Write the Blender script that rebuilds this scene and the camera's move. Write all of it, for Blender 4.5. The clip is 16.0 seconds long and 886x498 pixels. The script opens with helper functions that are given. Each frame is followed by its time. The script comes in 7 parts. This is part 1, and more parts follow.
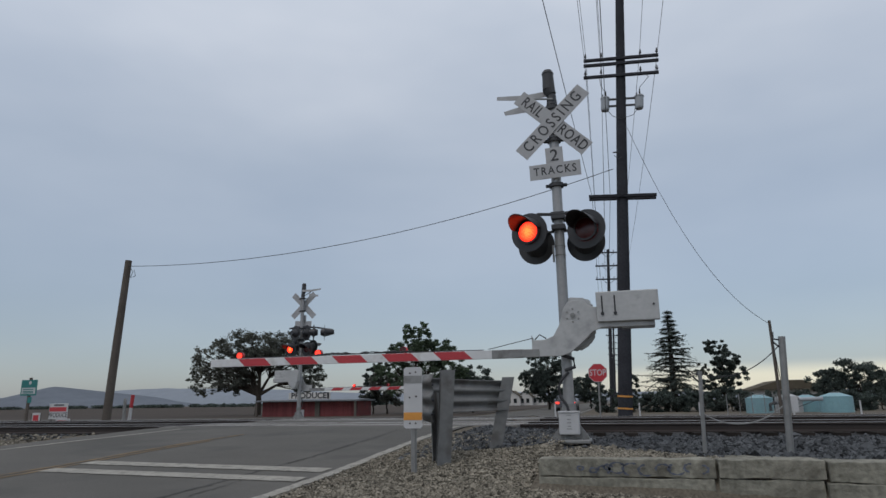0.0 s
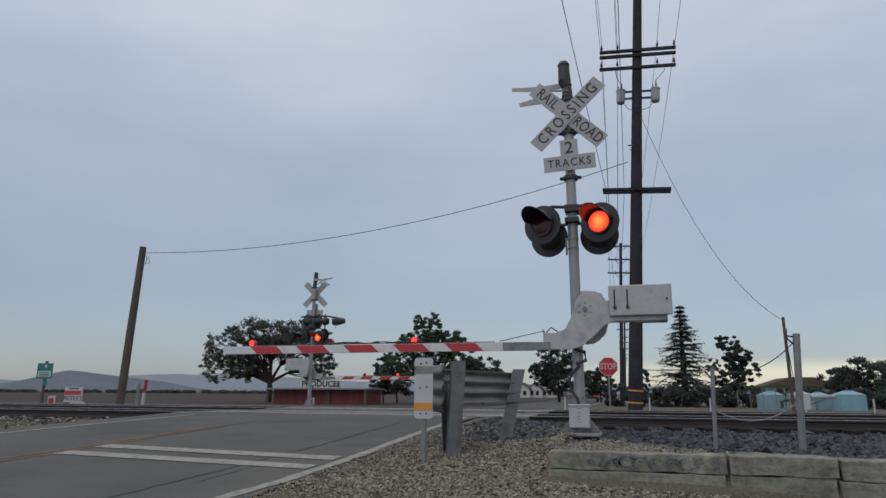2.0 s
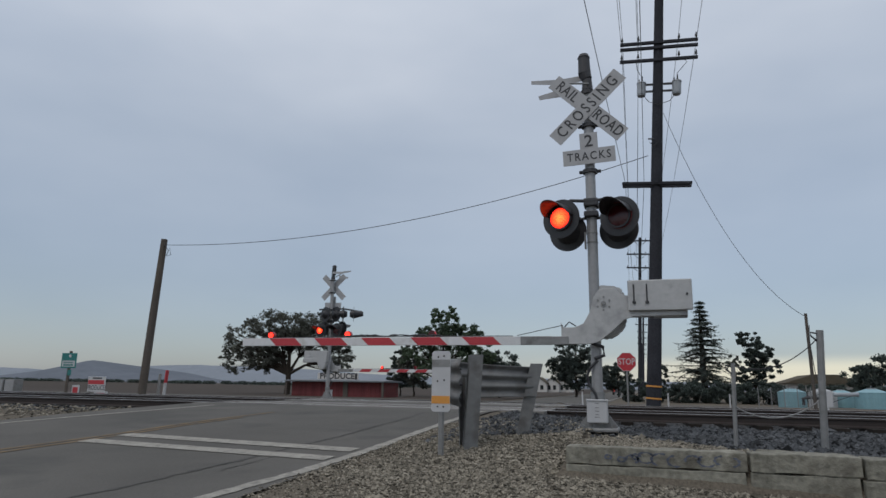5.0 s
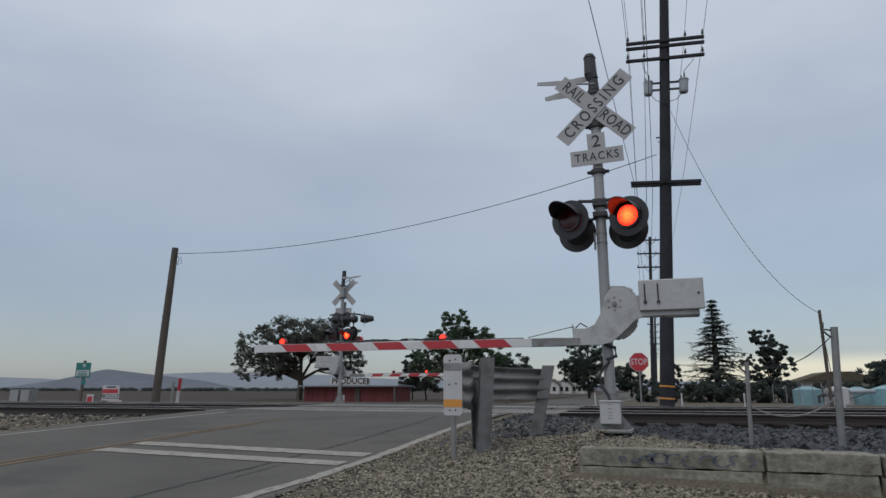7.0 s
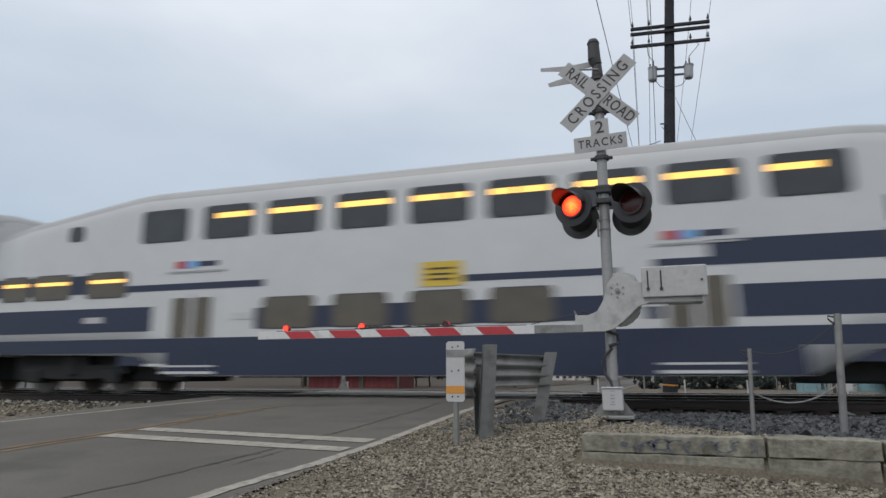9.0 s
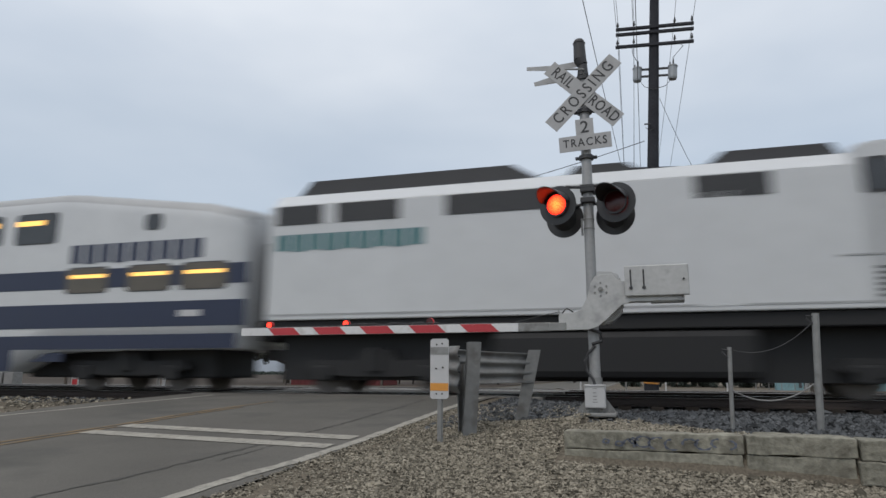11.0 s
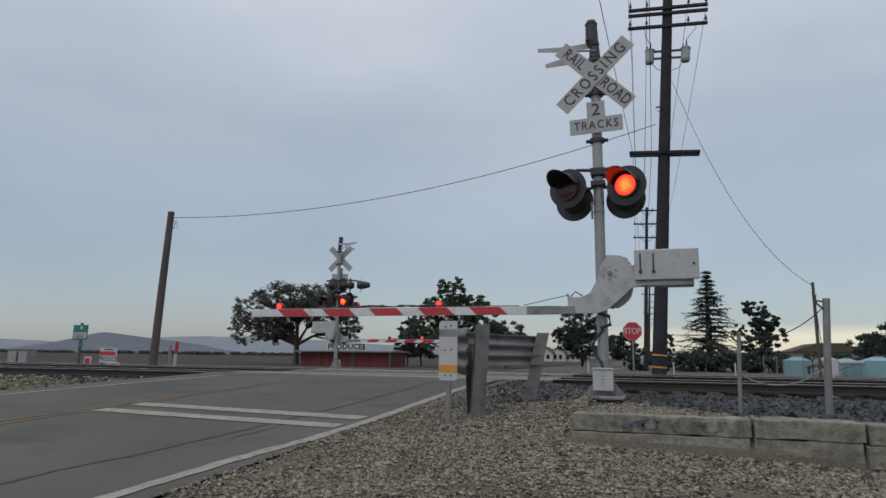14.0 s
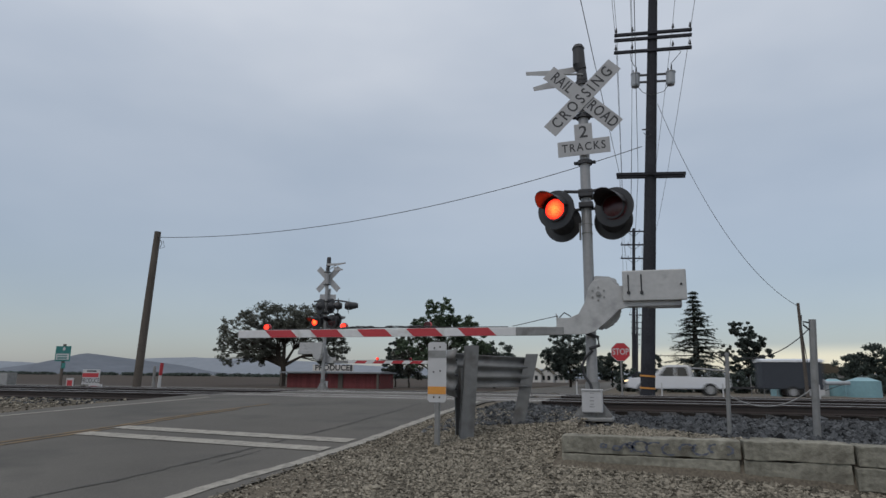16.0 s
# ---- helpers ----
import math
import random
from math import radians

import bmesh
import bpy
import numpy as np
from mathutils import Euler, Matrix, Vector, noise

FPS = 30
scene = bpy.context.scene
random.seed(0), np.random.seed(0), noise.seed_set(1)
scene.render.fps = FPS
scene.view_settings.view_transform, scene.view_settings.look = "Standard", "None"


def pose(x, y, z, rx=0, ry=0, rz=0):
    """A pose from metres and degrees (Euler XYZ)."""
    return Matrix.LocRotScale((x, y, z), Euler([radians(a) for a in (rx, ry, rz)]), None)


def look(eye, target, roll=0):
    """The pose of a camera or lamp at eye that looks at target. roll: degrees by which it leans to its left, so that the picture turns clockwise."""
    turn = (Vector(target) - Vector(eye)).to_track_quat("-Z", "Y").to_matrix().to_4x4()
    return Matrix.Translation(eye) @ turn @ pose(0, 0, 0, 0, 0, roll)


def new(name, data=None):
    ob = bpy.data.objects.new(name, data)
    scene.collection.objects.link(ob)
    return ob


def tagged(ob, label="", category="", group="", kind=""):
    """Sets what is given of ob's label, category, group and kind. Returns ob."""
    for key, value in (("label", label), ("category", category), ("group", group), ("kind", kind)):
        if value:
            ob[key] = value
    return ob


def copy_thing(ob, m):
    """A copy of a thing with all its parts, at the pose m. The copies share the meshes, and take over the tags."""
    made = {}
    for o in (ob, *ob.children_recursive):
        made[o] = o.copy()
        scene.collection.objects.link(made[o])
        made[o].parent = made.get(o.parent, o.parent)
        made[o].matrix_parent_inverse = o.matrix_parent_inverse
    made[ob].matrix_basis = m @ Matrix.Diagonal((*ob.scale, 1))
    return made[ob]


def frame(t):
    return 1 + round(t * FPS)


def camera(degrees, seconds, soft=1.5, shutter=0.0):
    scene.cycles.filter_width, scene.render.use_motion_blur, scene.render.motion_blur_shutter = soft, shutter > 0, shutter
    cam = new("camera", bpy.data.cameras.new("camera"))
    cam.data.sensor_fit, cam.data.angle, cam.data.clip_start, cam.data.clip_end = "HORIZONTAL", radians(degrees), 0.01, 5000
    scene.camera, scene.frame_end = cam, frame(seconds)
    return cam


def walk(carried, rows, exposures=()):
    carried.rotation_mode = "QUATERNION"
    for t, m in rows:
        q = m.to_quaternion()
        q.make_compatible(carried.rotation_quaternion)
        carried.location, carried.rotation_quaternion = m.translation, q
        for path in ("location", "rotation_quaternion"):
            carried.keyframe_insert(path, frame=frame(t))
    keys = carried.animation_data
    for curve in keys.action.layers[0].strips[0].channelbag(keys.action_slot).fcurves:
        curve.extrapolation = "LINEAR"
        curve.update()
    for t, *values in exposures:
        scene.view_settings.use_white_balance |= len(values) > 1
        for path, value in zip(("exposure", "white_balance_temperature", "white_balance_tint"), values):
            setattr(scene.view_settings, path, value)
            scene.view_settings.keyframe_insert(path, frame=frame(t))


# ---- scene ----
cam = camera(69.4, 16.0, shutter=0.3)
PATH = [
    (0, (0.031, -0.018, 0.999), (-0.465, 1.863, 1.465), -0.8),
    (0.5, (0.027, -0.019, 0.998), (-0.474, 1.863, 1.454), -1.1),
    (1, (0.03, -0.008, 1.001), (-0.505, 1.865, 1.455), -0.8),
    (1.5, (0.024, -0.02, 1.001), (-0.513, 1.853, 1.455), -0.1),
    (2, (0.02, -0.016, 1.001), (-0.513, 1.861, 1.44), 0.3),
    (2.5, (0.015, -0.02, 0.998), (-0.523, 1.863, 1.407), 0.9),
    (3, (0.016, -0.014, 1.005), (-0.486, 1.875, 1.431), 0.6),
    (3.5, (0.015, -0.013, 1.004), (-0.501, 1.871, 1.436), 0.9),
    (4, (0.014, -0.009, 0.998), (-0.533, 1.868, 1.417), 1.3),
    (6.5, (0.013, -0.009, 1.006), (-0.606, 1.844, 1.433), 0.2),
    (7, (0.014, -0.007, 1.003), (-0.6, 1.848, 1.432), -0.0),
    (7.5, (0.014, -0.005, 1.005), (-0.616, 1.838, 1.459), -0.1),
    (7.7, (0.015, -0.004, 1.005), (-0.609, 1.842, 1.457), -0.3),
    (8, (0.008, -0.007, 1.003), (-0.617, 1.844, 1.431), 0.2),
    (8.5, (0.024, -0.003, 1.005), (-0.613, 1.847, 1.418), 0.3),
    (9, (0.022, 0.003, 1.001), (-0.605, 1.862, 1.391), 0.0),
    (11.3, (0.017, -0.015, 1.0), (-0.557, 1.863, 1.38), 0.4),
    (11.5, (0.01, -0.01, 1.002), (-0.561, 1.869, 1.379), 0.5),
    (12, (0.007, -0.021, 1.001), (-0.579, 1.856, 1.364), 0.2),
    (12.5, (0.014, -0.011, 1.003), (-0.557, 1.864, 1.402), 0.1),
    (13, (0.019, -0.013, 1.0), (-0.588, 1.86, 1.348), -0.4),
    (13.5, (0.019, -0.014, 0.998), (-0.605, 1.857, 1.331), 1.0),
    (14, (0.013, -0.021, 0.993), (-0.596, 1.855, 1.323), 0.7),
    (14.5, (0.008, -0.029, 0.992), (-0.598, 1.847, 1.325), 0.8),
    (15, (0.0, -0.031, 1.001), (-0.589, 1.844, 1.376), 0.3),
    (15.5, (0.006, -0.028, 1.003), (-0.567, 1.848, 1.393), 0.7),
    (16, (0.004, -0.024, 0.998), (-0.567, 1.852, 1.391), 0.6),
]
EXPOSURES = [(0.0, -0.02, 6400, 10), (7.6, 0.0, 6450, 10), (8.1, 0.16, 6550, 10), (8.6, 0.36, 6660, 9), (9.2, 0.42, 6760, 9), (11.3, 0.36, 6740, 9), (11.8, 0.18, 6700, 9), (12.6, 0.06, 6560, 10), (16.0, 0.03, 6560, 10)]
walk(cam, [(t, look(eye, target, roll)) for t, eye, target, roll in PATH], EXPOSURES)

# ---- world and sun: overcast evening, a bright slit above the horizon ----
world = bpy.data.worlds.new("overcast_sky")
scene.world = world
world.use_nodes = True
wn, wl = world.node_tree.nodes, world.node_tree.links
wn.clear()
w_out = wn.new("ShaderNodeOutputWorld")
w_add = wn.new("ShaderNodeAddShader")
w_sky = wn.new("ShaderNodeTexSky")
w_sky.sky_type, w_sky.sun_disc = "NISHITA", False
w_sky.sun_elevation, w_sky.sun_rotation = radians(55), radians(200)
w_b1 = wn.new("ShaderNodeBackground")
w_b1.inputs["Strength"].default_value = 0.05
wl.new(w_sky.outputs[0], w_b1.inputs["Color"])
w_tc = wn.new("ShaderNodeTexCoord")
w_sep = wn.new("ShaderNodeSeparateXYZ")
wl.new(w_tc.outputs["Generated"], w_sep.inputs[0])
w_ramp = wn.new("ShaderNodeValToRGB")
wl.new(w_sep.outputs["Z"], w_ramp.inputs[0])
for i, (p, c) in enumerate([(0.0, (0.17, 0.19, 0.22)), (0.05, (0.19, 0.212, 0.242)), (0.14, (0.215, 0.238, 0.268)), (0.35, (0.335, 0.365, 0.39)), (0.62, (0.62, 0.645, 0.66)), (1.0, (0.68, 0.7, 0.705))]):
    e = w_ramp.color_ramp.elements[i] if i < 2 else w_ramp.color_ramp.elements.new(p)
    e.position, e.color = p, (*c, 1)
w_map = wn.new("ShaderNodeMapping")
w_map.inputs["Scale"].default_value = (1.0, 1.0, 2.6)
wl.new(w_tc.outputs["Generated"], w_map.inputs[0])
w_noise = wn.new("ShaderNodeTexNoise")
w_noise.inputs["Scale"].default_value, w_noise.inputs["Detail"].default_value, w_noise.inputs["Roughness"].default_value = 1.7, 4.0, 0.5
wl.new(w_map.outputs[0], w_noise.inputs["Vector"])
w_cl = wn.new("ShaderNodeValToRGB")
w_cl.color_ramp.elements[0].position, w_cl.color_ramp.elements[0].color = 0.3, (0.82, 0.84, 0.88, 1)
w_cl.color_ramp.elements[1].position, w_cl.color_ramp.elements[1].color = 0.72, (1.2, 1.16, 1.14, 1)
wl.new(w_noise.outputs[0], w_cl.inputs[0])
w_mul = wn.new("ShaderNodeMix")
w_mul.data_type, w_mul.blend_type = "RGBA", "MULTIPLY"
w_mul.inputs[0].default_value = 1.0
wl.new(w_ramp.outputs[0], w_mul.inputs[6])
wl.new(w_cl.outputs[0], w_mul.inputs[7])
w_b2 = wn.new("ShaderNodeBackground")
w_b2.inputs["Strength"].default_value = 0.95
# the thin cloud edge low in the east lets warm light through
w_gx, w_gz = wn.new("ShaderNodeMapRange"), wn.new("ShaderNodeMapRange")
w_gx.interpolation_type = w_gz.interpolation_type = "SMOOTHSTEP"
w_gx.inputs[1].default_value, w_gx.inputs[2].default_value = -0.25, 0.2
w_gz.inputs[1].default_value, w_gz.inputs[2].default_value = 0.053, 0.03
wl.new(w_sep.outputs["X"], w_gx.inputs[0])
wl.new(w_sep.outputs["Z"], w_gz.inputs[0])
w_gm = wn.new("ShaderNodeMath")
w_gm.operation = "MULTIPLY"
wl.new(w_gx.outputs[0], w_gm.inputs[0])
wl.new(w_gz.outputs[0], w_gm.inputs[1])
w_glow = wn.new("ShaderNodeMix")
w_glow.data_type = "RGBA"
wl.new(w_gm.outputs[0], w_glow.inputs[0])
wl.new(w_mul.outputs[2], w_glow.inputs[6])
w_glow.inputs[7].default_value = (0.53, 0.485, 0.385, 1)
wl.new(w_glow.outputs[2], w_b2.inputs["Color"])
wl.new(w_b1.outputs[0], w_add.inputs[0])
wl.new(w_b2.outputs[0], w_add.inputs[1])
wl.new(w_add.outputs[0], w_out.inputs[0])

sun = new("sun", bpy.data.lights.new("sun", "SUN"))
sun.data.energy, sun.data.angle, sun.data.color = 0.55, radians(25), (1.0, 0.94, 0.86)
sun.matrix_world = look((-8, -20, 31), (0, 0, 0))

# ---- materials ----
MATS = {}


def mat(name, base, rough=0.6, metal=0.0, vary=0.25, fine=40.0, coarse=3.0, bump=0.0, emit=None, power=0.0, random_piece=0.0, stain=None, coat=0.0):
    """A surface with grain and blotches at two scales; stain: a second colour that shows in patches."""
    if name in MATS:
        return MATS[name]
    m = bpy.data.materials.new(name)
    m.use_nodes = True
    n, l = m.node_tree.nodes, m.node_tree.links
    b = n["Principled BSDF"]
    b.inputs["Roughness"].default_value, b.inputs["Metallic"].default_value = rough, metal
    b.inputs["Coat Weight"].default_value = coat
    b.inputs["Specular IOR Level"].default_value = 0.08 if rough >= 0.85 else 0.5
    tc = n.new("ShaderNodeTexCoord")
    n1, n2 = n.new("ShaderNodeTexNoise"), n.new("ShaderNodeTexNoise")
    n1.inputs["Scale"].default_value, n1.inputs["Detail"].default_value = fine, 4
    n2.inputs["Scale"].default_value, n2.inputs["Detail"].default_value = coarse, 6
    for k in (n1, n2):
        l.new(tc.outputs["Object"], k.inputs["Vector"])
    add = n.new("ShaderNodeMath")
    add.operation = "ADD"
    l.new(n1.outputs[0], add.inputs[0])
    l.new(n2.outputs[0], add.inputs[1])
    mr = n.new("ShaderNodeMapRange")
    mr.inputs[1].default_value, mr.inputs[2].default_value = 0.6, 1.4
    mr.inputs[3].default_value, mr.inputs[4].default_value = 1 - vary, 1 + vary
    l.new(add.outputs[0], mr.inputs[0])
    value = mr.outputs[0]
    if random_piece:
        geo = n.new("ShaderNodeNewGeometry")
        oi = n.new("ShaderNodeObjectInfo")
        sm = n.new("ShaderNodeMath")
        sm.operation = "ADD"
        l.new(geo.outputs["Random Per Island"], sm.inputs[0])
        l.new(oi.outputs["Random"], sm.inputs[1])
        fr = n.new("ShaderNodeMath")
        fr.operation = "FRACT"
        l.new(sm.outputs[0], fr.inputs[0])
        m2 = n.new("ShaderNodeMapRange")
        m2.inputs[3].default_value, m2.inputs[4].default_value = 1 - random_piece, 1 + random_piece
        l.new(fr.outputs[0], m2.inputs[0])
        mm = n.new("ShaderNodeMath")
        mm.operation = "MULTIPLY"
        l.new(value, mm.inputs[0])
        l.new(m2.outputs[0], mm.inputs[1])
        value = mm.outputs[0]
    mix = n.new("ShaderNodeMix")
    mix.data_type, mix.blend_type = "RGBA", "MULTIPLY"
    mix.inputs[0].default_value = 1.0
    mix.inputs[6].default_value = (*base, 1)
    l.new(value, mix.inputs[7])
    colour = mix.outputs[2]
    if stain:
        st = n.new("ShaderNodeTexNoise")
        st.inputs["Scale"].default_value, st.inputs["Detail"].default_value = coarse * 1.7, 8
        l.new(tc.outputs["Object"], st.inputs["Vector"])
        sr = n.new("ShaderNodeMapRange")
        sr.inputs[1].default_value, sr.inputs[2].default_value = 0.54, 0.68
        l.new(st.outputs[0], sr.inputs[0])
        mx = n.new("ShaderNodeMix")
        mx.data_type = "RGBA"
        l.new(sr.outputs[0], mx.inputs[0])
        l.new(colour, mx.inputs[6])
        mx.inputs[7].default_value = (*stain, 1)
        colour = mx.outputs[2]
    l.new(colour, b.inputs["Base Color"])
    rr = n.new("ShaderNodeMapRange")
    rr.inputs[3].default_value, rr.inputs[4].default_value = max(0.03, rough - 0.1), min(1, rough + 0.1)
    l.new(n2.outputs[0], rr.inputs[0])
    l.new(rr.outputs[0], b.inputs["Roughness"])
    if bump:
        bp = n.new("ShaderNodeBump")
        bp.inputs["Strength"].default_value, bp.inputs["Distance"].default_value = bump, 0.02
        l.new(add.outputs[0], bp.inputs["Height"])
        l.new(bp.outputs[0], b.inputs["Normal"])
    if emit:
        b.inputs["Emission Color"].default_value, b.inputs["Emission Strength"].default_value = (*emit, 1), power
    MATS[name] = m
    return m


ASPHALT = mat("asphalt", (0.114, 0.108, 0.098), 0.87, vary=0.35, fine=90, coarse=0.45, bump=0.3, stain=(0.092, 0.089, 0.082))
TAR = mat("tar_seal", (0.08, 0.077, 0.072), 0.85, vary=0.3)
PAINT_WHITE = mat("road_paint_white", (0.3, 0.285, 0.25), 0.88, vary=0.35, fine=60, coarse=6, stain=(0.19, 0.182, 0.165))
PAINT_YELLOW = mat("road_paint_yellow", (0.2, 0.145, 0.088), 0.88, vary=0.3, fine=60, coarse=3, stain=(0.115, 0.108, 0.098))
DIRT = mat("dirt_ground", (0.13, 0.112, 0.088), 0.95, vary=0.5, fine=45, coarse=0.6, bump=0.8)
FIELD = mat("ploughed_field", (0.066, 0.054, 0.045), 0.95, vary=0.3, fine=2, coarse=0.08, bump=0.4)
GRAVEL = mat("gravel_stone", (0.185, 0.166, 0.132), 0.88, vary=0.25, fine=30, coarse=3, random_piece=0.75)
BALLAST = mat("ballast_stone", (0.066, 0.069, 0.072), 0.85, vary=0.25, fine=30, coarse=3, random_piece=0.8)
CONCRETE = mat("weathered_concrete", (0.235, 0.225, 0.185), 0.9, vary=0.5, fine=22, coarse=3.0, bump=0.8, stain=(0.15, 0.14, 0.115))
BALLASTBED = mat("ballast_bed", (0.055, 0.054, 0.053), 0.95, vary=0.5, fine=22, coarse=1.5, bump=0.9)
PANEL = mat("crossing_panel", (0.19, 0.18, 0.165), 0.85, vary=0.25, fine=30, coarse=1.2, bump=0.3, stain=(0.12, 0.1, 0.085), random_piece=0.15)
VERGE = mat("dry_verge", (0.095, 0.075, 0.055), 0.95, vary=0.4, fine=6, coarse=0.5, bump=0.5)
RAIL = mat("rail_rust", (0.03, 0.022, 0.019), 0.75, vary=0.25, fine=30, coarse=2)
RAILTOP = mat("rail_worn_steel", (0.4, 0.39, 0.38), 0.3, 0.9, vary=0.15, fine=20, coarse=2)
TIE = mat("creosote_tie", (0.028, 0.024, 0.021), 0.9, vary=0.3, fine=18, coarse=2, bump=0.4, random_piece=0.25)
GALV = mat("galvanised_steel", (0.25, 0.25, 0.245), 0.55, 0.5, vary=0.18, fine=14, coarse=4, stain=(0.18, 0.175, 0.17))
ALU = mat("silver_paint", (0.42, 0.42, 0.415), 0.5, 0.15, vary=0.1, fine=20, coarse=2.5, stain=(0.3, 0.3, 0.3))
ALU2 = mat("pole_aluminium", (0.3, 0.3, 0.3), 0.5, 0.3, vary=0.12, fine=20, coarse=4)
SIGNWHITE = mat("sign_white", (0.47, 0.47, 0.475), 0.5, vary=0.06, fine=10, coarse=2)
BLADEWHITE = mat("weathered_sign_white", (0.36, 0.36, 0.365), 0.55, vary=0.1, fine=12, coarse=2, stain=(0.3, 0.3, 0.3))
GUARD = mat("weathered_guardrail_zinc", (0.17, 0.172, 0.17), 0.6, 0.25, vary=0.25, fine=14, coarse=3, stain=(0.12, 0.115, 0.11))
SIGNBLACK = mat("sign_black", (0.03, 0.03, 0.033), 0.5, vary=0.1)
BLACK = mat("black_paint", (0.028, 0.028, 0.03), 0.45, vary=0.2, fine=12, coarse=5)
DARKSTEEL = mat("dark_steel", (0.05, 0.05, 0.053), 0.6, 0.3, vary=0.2)
RED = mat("reflective_red", (0.42, 0.035, 0.045), 0.45, vary=0.12)
STOPRED = mat("stop_red", (0.46, 0.03, 0.04), 0.45, vary=0.06)
WHITE = mat("arm_white", (0.6, 0.6, 0.6), 0.5, vary=0.08, fine=15, coarse=3, stain=(0.48, 0.47, 0.45))
ORANGE = mat("marker_orange", (0.62, 0.27, 0.05), 0.5, vary=0.1)
WOODPOLE = mat("dark_pole_wood", (0.04, 0.041, 0.047), 0.85, vary=0.35, fine=20, coarse=1.5, bump=0.5)
WOODGREY = mat("grey_pole_wood", (0.11, 0.095, 0.082), 0.9, vary=0.25, fine=20, coarse=1.5, bump=0.4)
WIRE = mat("wire", (0.03, 0.03, 0.032), 0.6, vary=0.1)
PORCELAIN = mat("transformer_grey", (0.3, 0.32, 0.34), 0.4, vary=0.1)
LENSRED = mat("dark_red_lens", (0.06, 0.006, 0.008), 0.25, vary=0.1)
LEAF_A = mat("leaf_olive", (0.1, 0.105, 0.085), 0.75, vary=0.3, random_piece=0.5)
LEAF_B = mat("leaf_green", (0.085, 0.12, 0.07), 0.7, vary=0.3, random_piece=0.5)
LEAF_C = mat("leaf_dark", (0.07, 0.088, 0.075), 0.8, vary=0.3, random_piece=0.45)
BARK = mat("bark", (0.045, 0.037, 0.03), 0.95, vary=0.3, bump=0.4)
GRASS_DRY = mat("dry_grass", (0.16, 0.12, 0.07), 0.95, vary=0.3, random_piece=0.4)

def let_through(m, share=0.45):
    """Leaves pass on part of the light that falls on their backs."""
    n, l = m.node_tree.nodes, m.node_tree.links
    b, out = n["Principled BSDF"], n["Material Output"]
    tr, mx = n.new("ShaderNodeBsdfTranslucent"), n.new("ShaderNodeMixShader")
    l.new(b.inputs["Base Color"].links[0].from_socket, tr.inputs["Color"])
    mx.inputs[0].default_value = share
    l.new(b.outputs[0], mx.inputs[1])
    l.new(tr.outputs[0], mx.inputs[2])
    l.new(mx.outputs[0], out.inputs["Surface"])


for m in (LEAF_A, LEAF_B, LEAF_C):
    let_through(m)

lamp_m = bpy.data.materials.new("lit_red_lamp")
lamp_m.use_nodes = True
_n, _l = lamp_m.node_tree.nodes, lamp_m.node_tree.links
_n.clear()
_o, _e = _n.new("ShaderNodeOutputMaterial"), _n.new("ShaderNodeEmission")
_tc, _len, _rp = _n.new("ShaderNodeTexCoord"), _n.new("ShaderNodeVectorMath"), _n.new("ShaderNodeValToRGB")
_vor = _n.new("ShaderNodeTexVoronoi")
_vor.inputs["Scale"].default_value = 75.0
_l.new(_tc.outputs["Object"], _vor.inputs["Vector"])
_vm = _n.new("ShaderNodeMapRange")
_vm.inputs[1].default_value, _vm.inputs[2].default_value, _vm.inputs[3].default_value, _vm.inputs[4].default_value = 0.2, 0.7, 1.15, 0.45
_l.new(_vor.outputs["Distance"], _vm.inputs[0])
_len.operation = "LENGTH"
_l.new(_tc.outputs["Object"], _len.inputs[0])
_mr = _n.new("ShaderNodeMapRange")
_mr.inputs[2].default_value = 0.14
_l.new(_len.outputs["Value"], _mr.inputs[0])
_l.new(_mr.outputs[0], _rp.inputs[0])
_rp.color_ramp.elements[0].color, _rp.color_ramp.elements[1].color = (1.0, 0.15, 0.03, 1), (0.55, 0.006, 0.006, 1)
_rp.color_ramp.elements.new(0.6).color = (1.0, 0.05, 0.015, 1)
_l.new(_rp.outputs[0], _e.inputs["Color"])
_pw = _n.new("ShaderNodeMath")
_pw.operation = "MULTIPLY"
_pw.inputs[1].default_value = 5.0
_l.new(_vm.outputs[0], _pw.inputs[0])
_l.new(_pw.outputs[0], _e.inputs["Strength"])
_l.new(_e.outputs[0], _o.inputs["Surface"])
LAMP = lamp_m
ARMLAMP = mat("lit_arm_lamp", (0.5, 0.02, 0.01), 0.4, emit=(1.0, 0.03, 0.015), power=2.6)


# ---- mesh helpers ----
def finish(name, bm, material, parent=None, label="", smooth=False):
    me = bpy.data.meshes.new(name)
    bm.normal_update()
    bm.to_mesh(me)
    bm.free()
    for k in (material if isinstance(material, (list, tuple)) else [material]):
        me.materials.append(k)
    if smooth:
        me.shade_smooth()
    ob = new(name, me)
    if parent:
        ob.parent = parent
    if label:
        tagged(ob, label)
    return ob


def part(name, bm, material, parent, label="", smooth=False):
    return finish(name, bm, material, parent, label, smooth)


def thing(name, m, label, category, group=""):
    ob = new(name)
    ob.empty_display_size = 0.1
    ob.matrix_basis = m
    return tagged(ob, label, category, group)


